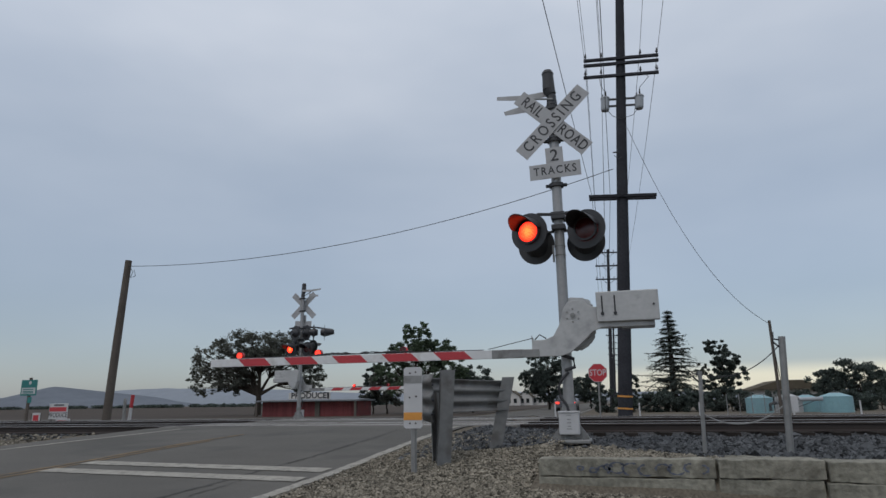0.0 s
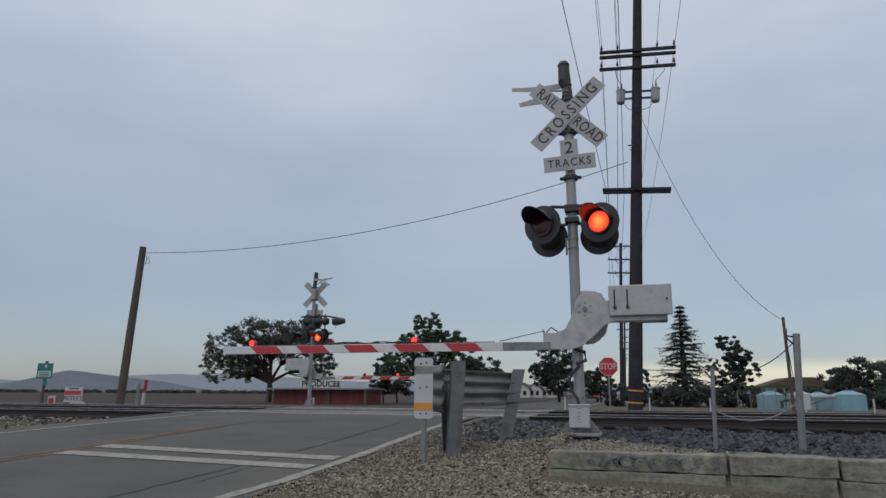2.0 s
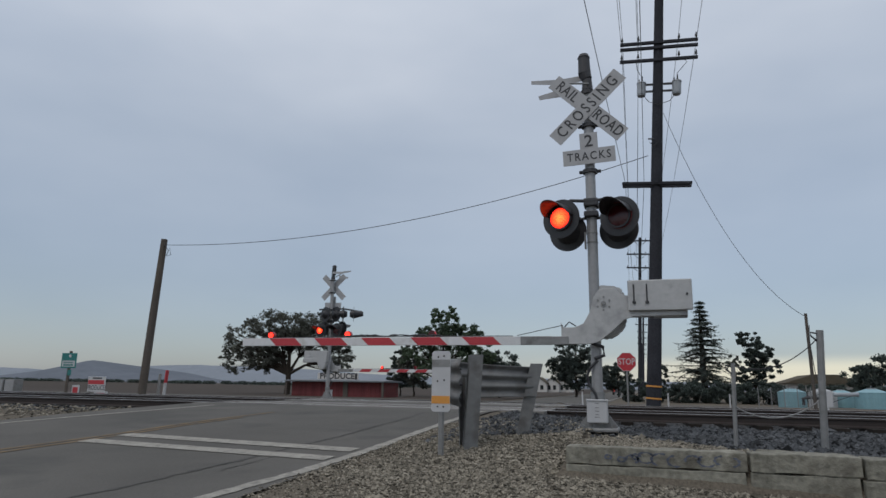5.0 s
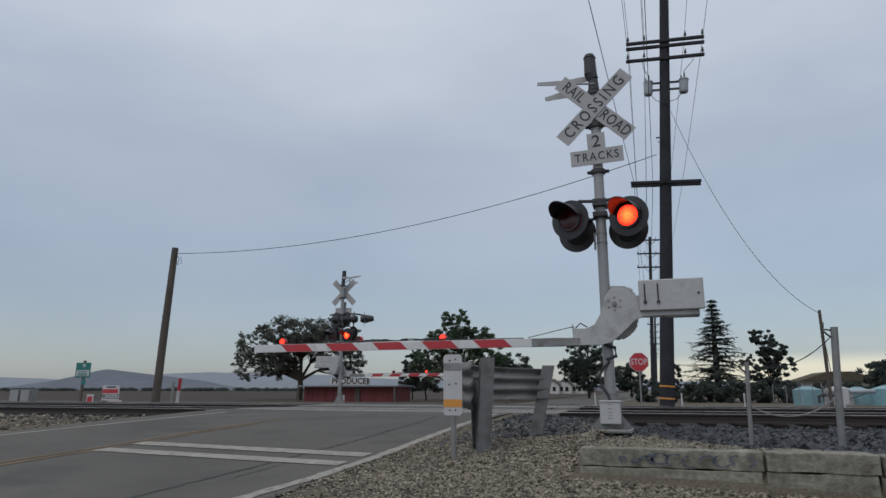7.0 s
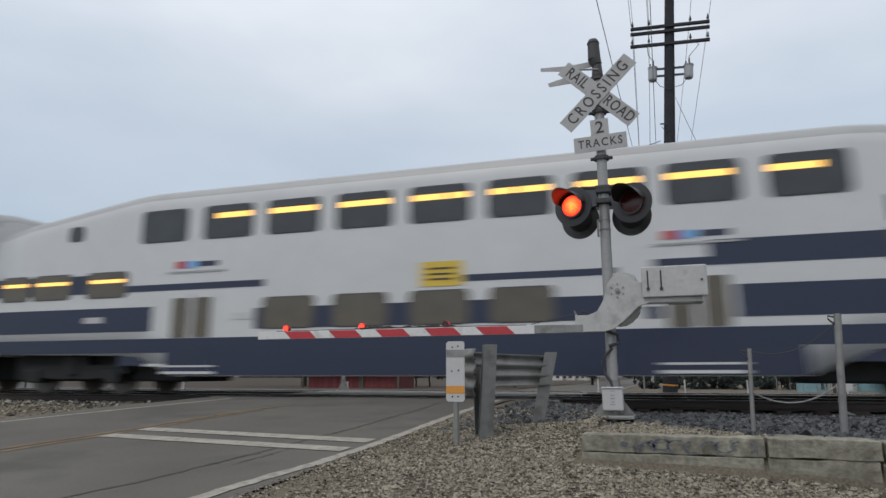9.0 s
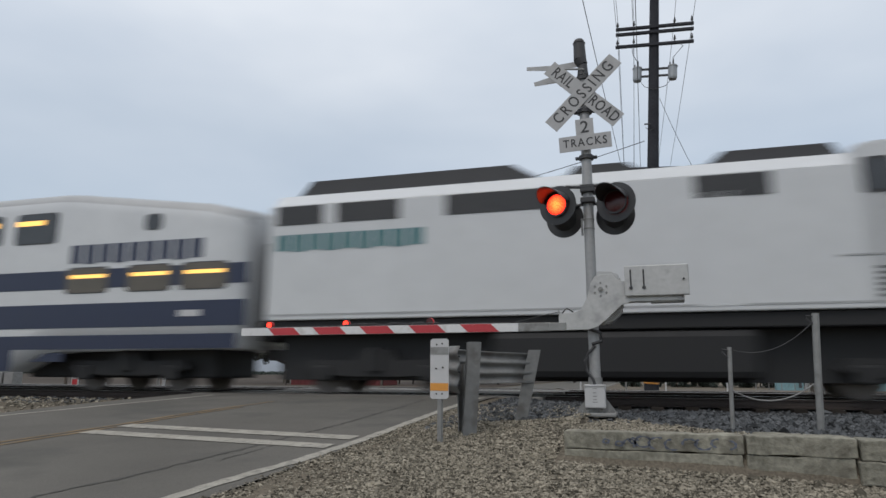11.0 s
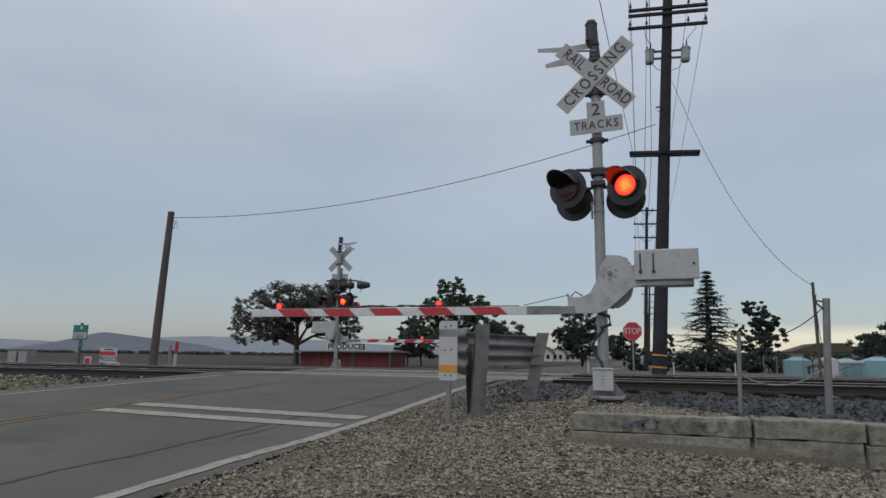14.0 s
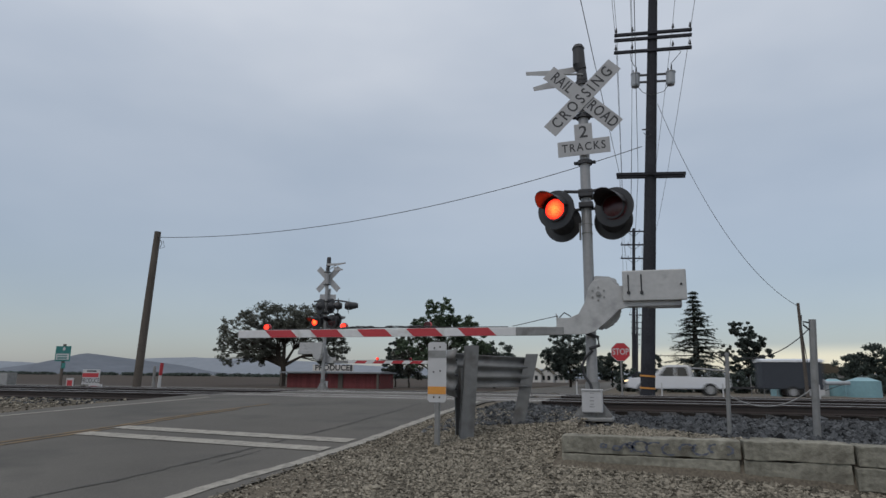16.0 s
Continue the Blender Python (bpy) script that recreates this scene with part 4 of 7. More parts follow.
sagging("slack_cable", (0.82, 6.79, 1.24), (1.56, 6.79, 1.49), 0.13, 0.005, WIRE, "thin dark slack cable between posts")
sagging("slack_rope", (0.8, 6.79, 0.86), (1.52, 6.79, 0.92), 0.13, 0.007, GALV, "pale slack wire rope between posts")
bm = bmesh.new()
box(bm, 1.9, 2.9, 4.95, 5.15, 0.22, 0.4, 0.03)
for i in range(20):
    box(bm, 1.9 + i * 0.05, 1.925 + i * 0.05, 4.94, 5.16, 0.215, 0.405, 0.008)
tagged(finish("corrugated_pipe", bm, DARKSTEEL), "dark ribbed drain pipe lying by the wall", "drain pipe")

# ---- poles and wires ----
def insulator(bm, x, y, z, s=1.0):
    cyl(bm, (x, y, z), (x, y, z + 0.1 * s), 0.02 * s, 0.02 * s, 8)
    cyl(bm, (x, y, z + 0.1 * s), (x, y, z + 0.17 * s), 0.06 * s, 0.05 * s, 10)
    cyl(bm, (x, y, z + 0.17 * s), (x, y, z + 0.3 * s), 0.045 * s, 0.02 * s, 10)


PX, PY, PLEAN = 0.2, 22.0, 0.063


def pole_x(z):
    return PX + PLEAN * (z - 0.5)


def utility_pole():
    t = thing("utility_pole", pose(PX, PY, 0.4, 0, math.degrees(math.atan(PLEAN)), 0), "tall dark wooden utility pole with crossarms, transformers and yellow bands", "utility pole", "power line poles")
    bm = bmesh.new()
    tube(bm, [(0, 0, -0.3), (0, 0, 6), (0, 0, 15.5)], [0.235, 0.2, 0.15], 16)
    part("pole_shaft", bm, WOODPOLE, t)
    for z in (0.3, 0.68):
        bm = bmesh.new()
        cyl(bm, (0, 0, z), (0, 0, z + 0.05), 0.243, 0.243, 16)
        part("yellow_band", bm, ORANGE, t, "yellow reflective band")
    for z, hw, nn in ((12.62, 1.3, 4), (12.42, 1.3, 0), (11.95, 1.3, 4), (7.42, 1.12, 0)):
        bm = bmesh.new()
        for y in ((-0.2, 0.12) if z < 8 else (-0.17,)):
            box(bm, -hw, hw, y - 0.05, y + 0.05, z - 0.05, z + 0.05, 0.008)
        if z < 8:
            for s in (-1, 1):
                tube(bm, [(0.18 * s, -0.26, z + 0.12), (-0.18 * s, -0.26, z - 0.1)], 0.012, 5)
        a = part("crossarm", bm, WOODPOLE, t)
        if nn:
            for x in (-hw + 0.06, -hw + 0.62, hw - 0.62, hw - 0.06):
                bm = bmesh.new()
                insulator(bm, x, -0.17, z + 0.05, 0.8)
                part("insulator", bm, DARKSTEEL, a)
    for x in (-0.55, 0.62):
        bm = bmesh.new()
        cyl(bm, (x, -0.05, 10.72), (x, -0.05, 11.12), 0.15, 0.15, 16)
        cyl(bm, (x, -0.05, 11.12), (x, -0.05, 11.16), 0.17, 0.16, 16)
        cyl(bm, (x, -0.05, 10.66), (x, -0.05, 10.72), 0.13, 0.15, 16)
        tr = part("transformer", bm, PORCELAIN, t, "grey pole-mounted transformer can")
        bm = bmesh.new()
        cyl(bm, (x + 0.02, -0.05, 11.16), (x + 0.02, -0.05, 11.42), 0.035, 0.02, 8)
        cyl(bm, (x - 0.08, -0.05, 11.16), (x - 0.08, -0.05, 11.3), 0.02, 0.02, 6)
        box(bm, min(x, 0), max(x, 0), -0.03, 0.03, 11.08, 11.14)
        box(bm, min(x, 0), max(x, 0), -0.03, 0.03, 10.82, 10.88)
        part("bushing", bm, DARKSTEEL, tr)
    for pts in ([(-0.75, -0.2, 12.0), (-0.7, -0.2, 11.6), (-0.58, -0.1, 11.42)], [(0.7, -0.2, 12.0), (0.95, -0.2, 11.8), (0.62, -0.1, 11.42)], [(-0.5, -0.1, 10.7), (-0.3, -0.15, 10.4), (0, -0.22, 10.25)], [(0.6, -0.1, 10.7), (0.4, -0.15, 10.4), (0, -0.22, 10.25)], [(-0.25, -0.2, 8.9), (-0.12, -0.22, 8.75), (0, -0.2, 8.85)]):
        bm = bmesh.new()
        tube(bm, pts, 0.011, 5)
        part("jumper_wire", bm, WIRE, t)
    bm = bmesh.new()
    box(bm, -0.3, -0.1, -0.25, -0.2, 8.98, 9.02, 0.006)
    part("service_bracket", bm, DARKSTEEL, t)


utility_pole()


def far_pole(x, y, h, s):
    t = thing("utility_pole", pose(x, y, 0.0, 0, 2.6, 0), "distant dark utility pole with crossarms", "utility pole", "power line poles")
    bm = bmesh.new()
    tube(bm, [(0, 0, -0.5), (0, 0, h)], [0.19, 0.13], 8)
    part("pole_shaft", bm, WOODPOLE, t)
    for z in (h - 0.3, h - 1.6, h - 2.9):
        bm = bmesh.new()
        box(bm, -1.2, 1.2, -0.06, 0.06, z - 0.06, z + 0.06)
        for k in (-1.1, -0.5, 0.5, 1.1):
            cyl(bm, (k, 0, z + 0.05), (k, 0, z + 0.25), 0.04, 0.03, 6)
        tube(bm, [(-0.6, 0.07, z), (0, 0.07, z - 0.5), (0.6, 0.07, z)], 0.025, 5)
        part("crossarm", bm, WOODPOLE, t)


for i, (fx, fy) in enumerate(((-0.3, 62), (-0.5, 105), (-0.8, 150), (-1.2, 195), (-1.6, 240))):
    far_pole(fx - (0.3 if i == 0 else 0.0), fy, 15.1 if i == 0 else 13.8, 1)


def wire(p0, p1, sag, r, label="thin dark overhead power wire"):
    return sagging("overhead_wire", p0, p1, sag, r, WIRE, label, 20)


for z, xs in ((13.25, (-1.22, -0.68, 0.68)), (12.6, (-1.22, -0.68, 1.22))):
    for dx in xs:
        wire((pole_x(z) + dx, PY - 0.2, z), (dx * 0.9 - 0.3 + 0.55, 62, 13.4 if z > 13 else 12.2), 0.7, 0.009)
        wire((pole_x(z) + dx, PY - 0.2, z), (pole_x(z) + dx - 0.35, -32, z + 0.8), 0.8, 0.008)
for dx in (-1.0, -0.4):
    wire((pole_x(7.85) + dx, PY - 0.2, 7.85), (dx - 0.1, 62, 8.6), 0.6, 0.009)
    wire((pole_x(7.85) + dx, PY - 0.2, 7.85), (pole_x(7.85) + dx - (1.8 if dx < -0.5 else 0.2), -32, 9.2), 0.6, 0.008)
for fa, fb in (((-0.3, 62), (-0.5, 105)), ((-0.5, 105), (-0.8, 150)), ((-0.8, 150), (-1.2, 195))):
    for dx in (-1.1, 0.5, 1.1):
        wire((fa[0] + 0.6 + dx, fa[1], 13.6), (fb[0] + 0.6 + dx, fb[1], 13.6), 0.6, 0.015)

# leaning service pole and its line
def service_pole():
    t = thing("service_pole", pose(-20.68, 23, 0.2), "weathered grey wooden service pole leaning slightly", "pole")
    bm = bmesh.new()
    tube(bm, [(0, 0, -0.3), (0.16, 0, 3.5), (0.33, 0, 7.05)], [0.18, 0.165, 0.14], 14)
    part("pole_shaft", bm, WOODGREY, t)
    bm = bmesh.new()
    tube(bm, [(0.45, -0.1, 6.8), (0.7, -0.1, 6.5), (0.6, -0.1, 6.25), (0.85, -0.1, 6.3), (0.75, -0.1, 6.6)], 0.014, 5)
    part("wire_tail", bm, WIRE, t)


service_pole()
sagging("service_wire", (-20.3, 22.95, 6.98), (pole_x(8.8) - 0.28, PY - 0.22, 8.8), 0.85, 0.013, WIRE, "thin dark service wire sagging between poles", 28)
# guy wire down to the short post
sagging("guy_wire", (pole_x(11.0) + 0.15, PY - 0.2, 10.3), (4.56, 21, 3.15), 1.15, 0.008, WIRE, "thin dark wire running down to a short post", 20)
t = thing("stub_pole", pose(4.58, 21, 0.3), "thin grey wooden stub pole with a wire", "pole")
bm = bmesh.new()
tube(bm, [(0, 0, -0.2), (-0.02, 0, 2.95)], [0.052, 0.042], 10)
part("pole_shaft", bm, WOODGREY, t)
bm = bmesh.new()
tube(bm, [(0.03, -0.06, 2.6), (-0.01, -0.08, 2.2), (0.06, -0.08, 1.2), (0.2, -0.08, 0.7), (0.0, -0.08, 0.6)], 0.012, 5)
part("cable_drop", bm, WIRE, t)


# ---- signs ----
def stop_sign():
    t = thing("stop_sign", pose(-0.65, 25, 0.2), "red octagonal stop sign with white letters on a steel post", "stop sign")
    bm = bmesh.new()
    box(bm, -0.03, 0.03, -0.02, 0.02, -0.2, 1.95, 0.006)
    part("post", bm, GALV, t)
    r = 0.335 / math.cos(math.pi / 8)
    oct8 = lambda k: [(k * r * math.cos(math.pi / 8 + i * math.pi / 4), 1.79 + k * r * math.sin(math.pi / 8 + i * math.pi / 4)) for i in range(8)]
    bm = bmesh.new()
    prism(bm, oct8(1), "y", -0.03, -0.024)
    p = part("plate", bm, SIGNWHITE, t, "white-bordered sign plate")
    bm = bmesh.new()
    prism(bm, oct8(0.95), "y", -0.0325, -0.0305)
    part("red_face", bm, STOPRED, p)
    letters("STOP", 0.32, SIGNWHITE, p, pose(0, -0.034, 1.79, 90, 0, 0), thin=0.001, sx=0.78)


stop_sign()
GREEN = mat("sign_teal", (0.02, 0.16, 0.15), 0.5, vary=0.08)


def green_sign():
    t = thing("road_sign", pose(-25.9, 24, 0.2), "green and white roadside information sign on a post", "road sign")
    bm = bmesh.new()
    box(bm, -0.06, 0.06, -0.04, 0.04, -0.3, 2.15, 0.01)
    part("post", bm, WOODGREY, t)
    bm = bmesh.new()
    box(bm, -0.45, 0.45, -0.06, -0.045, 1.35, 2.05, 0.004)
    p = part("plate", bm, GREEN, t)
    bm = bmesh.new()
    box(bm, -0.38, 0.38, -0.066, -0.061, 1.42, 1.7)
    part("white_field", bm, SIGNWHITE, p)
    bm = bmesh.new()
    for z in (1.62, 1.53, 1.47):
        box(bm, -0.3, 0.28, -0.07, -0.0665, z - 0.02, z + 0.02)
    part("print_bar", bm, GREEN, p)
    bm = bmesh.new()
    disc(bm, (0.05, 1.92), 0.08, -0.066, -0.061, 12)
    part("emblem", bm, SIGNWHITE, p)
    bm = bmesh.new()
    box(bm, 0.0, 0.22, -0.06, -0.045, 1.02, 1.28, 0.003)
    part("small_plate", bm, GREEN, t)


green_sign()


def board_sign(x, z0, w, h, label, bars, word=None):
    t = thing("board_sign", pose(x, 24.2, z0), label, "sign", "farm stand signs")
    bm = bmesh.new()
    box(bm, -w / 2, w / 2, -0.02, 0.02, 0.0, h, 0.006)
    p = part("board", bm, SIGNWHITE, t)
    bm = bmesh.new()
    for s in (-1, 1):
        box(bm, s * w * 0.4 - 0.03, s * w * 0.4 + 0.03, 0.025, 0.07, -0.6, h * 0.8)
    part("leg", bm, WOODGREY, t)
    for c, x0, x1, za, zb in bars:
        bm = bmesh.new()
        box(bm, x0, x1, -0.025, -0.0215, za, zb)
        part("print_bar", bm, c, p)
    if word:
        letters(word, 0.3, SIGNBLACK, p, pose(0, -0.024, 0.17, 90, 0, 0), thin=0.001, sx=0.75)


board_sign(-24.35, 0.5, 1.0, 0.68, "white hand-painted produce sign with red and black lettering", ((SIGNBLACK, -0.25, 0.3, 0.58, 0.64), (RED, -0.48, 0.44, 0.33, 0.52)), "PRODUCE")
board_sign(-25.55, 0.28, 0.42, 0.5, "small white board with a red painted patch", ((RED, -0.15, 0.15, 0.1, 0.4),))
board_sign(-24.05, 0.3, 0.75, 0.22, "low white board with faint red print", ((RED, -0.3, 0.3, 0.05, 0.08), (RED, -0.25, 0.2, 0.12, 0.15)))
t = thing("pipeline_marker", pose(-20.55, 24.2, 0.2), "orange and white utility marker post", "marker post")
bm = bmesh.new()
cyl(bm, (0, 0, -0.2), (0.05, 0, 0.75), 0.07, 0.07, 12)
part("post", bm, SIGNWHITE, t)
bm = bmesh.new()
cyl(bm, (0.05, 0, 0.75), (0.09, 0, 1.3), 0.075, 0.075, 12)
part("orange_top", bm, RED, t, "orange-red upper half")
bm = bmesh.new()
box(bm, -0.35, -0.22, -0.03, 0.03, -0.1, 1.15, 0.01)
part("side_plate", bm, GALV, t)
for x in (-30.1, -29.4):
    t = thing("utility_cabinet", pose(x, 24.2, 0.15), "pale grey metal utility cabinet beside the track", "utility cabinet", "cabinets by the track")
    bm = bmesh.new()
    box(bm, -0.3, 0.3, -0.25, 0.25, 0, 0.85, 0.02)
    part("body", bm, GALV, t)
    bm = bmesh.new()
    box(bm, -0.27, 0.27, -0.262, -0.254, 0.05, 0.8, 0.004)
    part("door", bm, ALU2, t)


# ---- buildings ----
SHEDRED = mat("red_barn_paint", (0.16, 0.035, 0.035), 0.8, vary=0.3, fine=8, coarse=1.2, stain=(0.1, 0.04, 0.04), random_piece=0.15)
ROOFGREY = mat("shed_roof", (0.16, 0.17, 0.18), 0.7, vary=0.2)
WALLWHITE = mat("house_white", (0.5, 0.48, 0.45), 0.8, vary=0.1)
ROOFBROWN = mat("house_roof", (0.1, 0.085, 0.062), 0.9, vary=0.2)
GLASSDARK = mat("dark_window", (0.02, 0.022, 0.025), 0.15, vary=0.1)


def shed():
    t = thing("produce_shed", pose(0, 48, -0.05), "long low red board produce shed with roof sign", "shed")
    bm = bmesh.new()
    box(bm, -28.0, -19.75, 0.05, 3, -0.4, 1.25)
    part("wall", bm, SHEDRED, t)
    bm0 = None
    for i in range(41):
        if bm0 is None:
            bm = bmesh.new()
            box(bm, 0.006, 0.194, 0, 0.05, -0.4, 1.25, 0.006)
            bm0 = part("board", bm, SHEDRED, t)
            o = bm0
        else:
            o = new("board", bm0.data)
            o.parent = t
        o.location = (-28.0 + i * 0.2, -0.004 - 0.01 * (i % 2), 0)
    bm = bmesh.new()
    prism(bm, [(-0.6, 1.26), (-0.6, 1.36), (1.5, 1.44), (3.3, 1.36), (3.3, 1.26)], "x", -28.4, -19.5)
    part("roof", bm, ROOFGREY, t)
    for x0, x1, y0, y1 in ((-28.35, -28.2, -0.5, -0.35), (-19.8, -19.65, -0.5, -0.35), (-23.3, -22.9, -0.12, -0.03)):
        bm = bmesh.new()
        box(bm, x0, x1, y0, y1, -0.4, 1.255)
        part("porch_post", bm, WOODGREY, t)
    bm = bmesh.new()
    box(bm, -25.45, -21.85, -0.45, -0.4, 1.44, 1.95, 0.01)
    sg = part("roof_sign", bm, WALLWHITE, t, "white roof sign with black letters")
    letters("PRODUCE", 0.62, SIGNBLACK, sg, pose(-23.7, -0.455, 1.69, 90, 0, 0), thin=0.002, sx=1.08, bold=0.03)
    bm = bmesh.new()
    box(bm, -22.1, -21.95, -0.5, -0.46, 1.46, 1.93)
    part("sign_end", bm, SIGNBLACK, t)


shed()


def house(x, y, w, label):
    t = thing("house", pose(x, y, -0.1), label, "house", "houses beyond the road")
    bm = bmesh.new()
    prism(bm, [(-w / 2, -0.2), (w / 2, -0.2), (w / 2, 2.2), (0, 3.4), (-w / 2, 2.2)], "y", 0, 6)
    part("wall", bm, WALLWHITE, t)
    bm = bmesh.new()
    for s in (-1, 1):
        prism(bm, [(0, 3.55), (s * (w / 2 + 0.3), 2.1), (s * (w / 2 + 0.3), 2.0), (0, 3.42)], "y", -0.3, 6.3)
    part("roof", bm, ROOFBROWN, t)
    for xx in (-w * 0.2, w * 0.2):
        bm = bmesh.new()
        box(bm, xx - 0.35, xx + 0.35, -0.05, -0.01, 0.7, 1.7, 0.01)
        part("window", bm, GLASSDARK, t)


for hx, hy, hw in ((-23.6, 150, 3.6), (-20.9, 152, 3.2), (-18.4, 155, 3.2), (-28.5, 156, 5.0)):
    house(hx, hy, hw, "small white gabled house with brown roof")


# ---- tanks and yard ----
TEAL = mat("tank_teal", (0.2, 0.35, 0.385), 0.5, vary=0.1, fine=5, coarse=1)


def tank(x, y, r, h, material, label):
    t = thing("storage_tank", pose(x, y, 0.0), label, "storage tank", "tanks in the yard")
    bm = bmesh.new()
    cyl(bm, (0, 0, -0.2), (0, 0, h * 0.82), r, r, 28)
    cyl(bm, (0, 0, h * 0.82), (0, 0, h), r, r * 0.35, 28)
    part("shell", bm, material, t)
    bm = bmesh.new()
    cyl(bm, (0, 0, h - 0.02), (0, 0, h + 0.06), r * 0.3, r * 0.3, 16)
    part("hatch", bm, ALU2, t)
    bm = bmesh.new()
    for z in (h * 0.25, h * 0.55, h * 0.8):
        cyl(bm, (0, 0, z), (0, 0, z + 0.03), r + 0.012, r + 0.012, 28)
    part("rib", bm, material, t)


tank(9.15, 48.2, 0.85, 1.2, TEAL, "pale teal plastic water tank in a yard")
tank(11.3, 49.8, 0.85, 1.2, ALU, "white plastic water tank in a yard")
tank(13.9, 48.7, 1.0, 1.25, TEAL, "pale teal plastic water tank in a yard")
tank(12.7, 51.0, 0.8, 1.15, TEAL, "pale teal plastic water tank in a yard")
t = thing("pump_set", pose(10.4, 46.6, 0.0) @ Matrix.Scale(1.15, 4), "grey pump with pipes and white control box", "pump")
bm = bmesh.new()
tube(bm, [(-0.8, 0, 0.15), (-0.8, 0, 0.5), (-0.6, 0, 0.58), (-0.2, 0, 0.58), (0.2, 0, 0.5)], 0.09, 10)
cyl(bm, (0.5, 0, 0.3), (1.6, 0, 0.72), 0.02, 0.02, 6)
part("pipe", bm, DARKSTEEL, t)
bm = bmesh.new()
box(bm, 0.15, 0.6, -0.2, 0.2, 0.1, 0.95, 0.02)
part("control_box", bm, SIGNWHITE, t)
bm = bmesh.new()
cyl(bm, (0.7, 0, 0.75), (1.9, 0, 0.78), 0.11, 0.11, 12)
part("motor", bm, PORCELAIN, t)
t = thing("chain_link_fence", pose(0, 45.6, 0.0) @ Matrix.Scale(1.35, 4), "grey chain-link fence panel by the tanks", "fence")
for i in range(6):
    bm = bmesh.new()
    cyl(bm, (5.0 + i * 0.55, 0, -0.2), (5.0 + i * 0.55, 0, 0.95), 0.02, 0.02, 6)
    part("post", bm, GALV, t)
bm = bmesh.new()
for i in range(36):
    x = 5.0 + i * 0.08
    for s in (-1, 1):
        tube(bm, [(x, 0, 0.0 if s > 0 else 0.9), (min(x + 0.9, 7.75), 0, (0.0 if s > 0 else 0.9) + s * min(0.9, 7.75 - x))], 0.003, 3)
part("mesh", bm, GALV, t)
for i in range(7):
    t = thing("white_stake", pose(-9 + i * 3.1 + (0.6 if i % 2 else 0), 30.5, 0.1), "short white painted stake at the roadside", "stake", "roadside stakes")
    bm = bmesh.new()
    box(bm, -0.03, 0.03, -0.02, 0.02, -0.2, 0.75, 0.005)
    part("stake", bm, SIGNWHITE, t)
t = thing("low_hut", pose(16, 70, -0.1), "low brown-roofed building behind the tanks", "building")
bm = bmesh.new()
box(bm, -3, 3, 0, 6, -0.2, 1.95)
part("wall", bm, WALLWHITE, t)
bm = bmesh.new()
prism(bm, [(-3.4, 1.9), (3.4, 1.9), (1.2, 2.75), (-0.8, 2.75)], "y", -0.5, 6.5)
part("roof", bm, ROOFBROWN, t)


# ---- trees ----
def leaf_cloud(rng, centres, count, size, flat=0.6):
    cs, rs = np.array([c for c, r in centres]), np.array([r for c, r in centres])
    unit = lambda v: v / np.linalg.norm(v, axis=1, keepdims=True)
    k = rng.integers(len(centres), size=count)
    p = cs[k] + unit(rng.normal(size=(count, 3))) * rs[k] * rng.uniform(0.15, 1.05, (count, 1))
    a = unit(rng.normal(size=(count, 3)))
    b = unit(np.cross(a, rng.normal(size=(count, 3))))
    s = size * rng.uniform(0.5, 1.4, (count, 1))
    vs = np.stack((p - a * s, p + b * s * flat, p + a * s, p - b * s * flat), 1).reshape(-1, 3)
    return vs.tolist(), np.arange(count * 4).reshape(-1, 4).tolist()


def leaves(name, vs, fs, material, parent):
    me = bpy.data.meshes.new(name)
    me.from_pydata(vs, [], fs)
    me.materials.append(material)
    o = new(name, me)
    o.parent = parent
    if parent:
        tagged(o, kind="stuff")
    return o


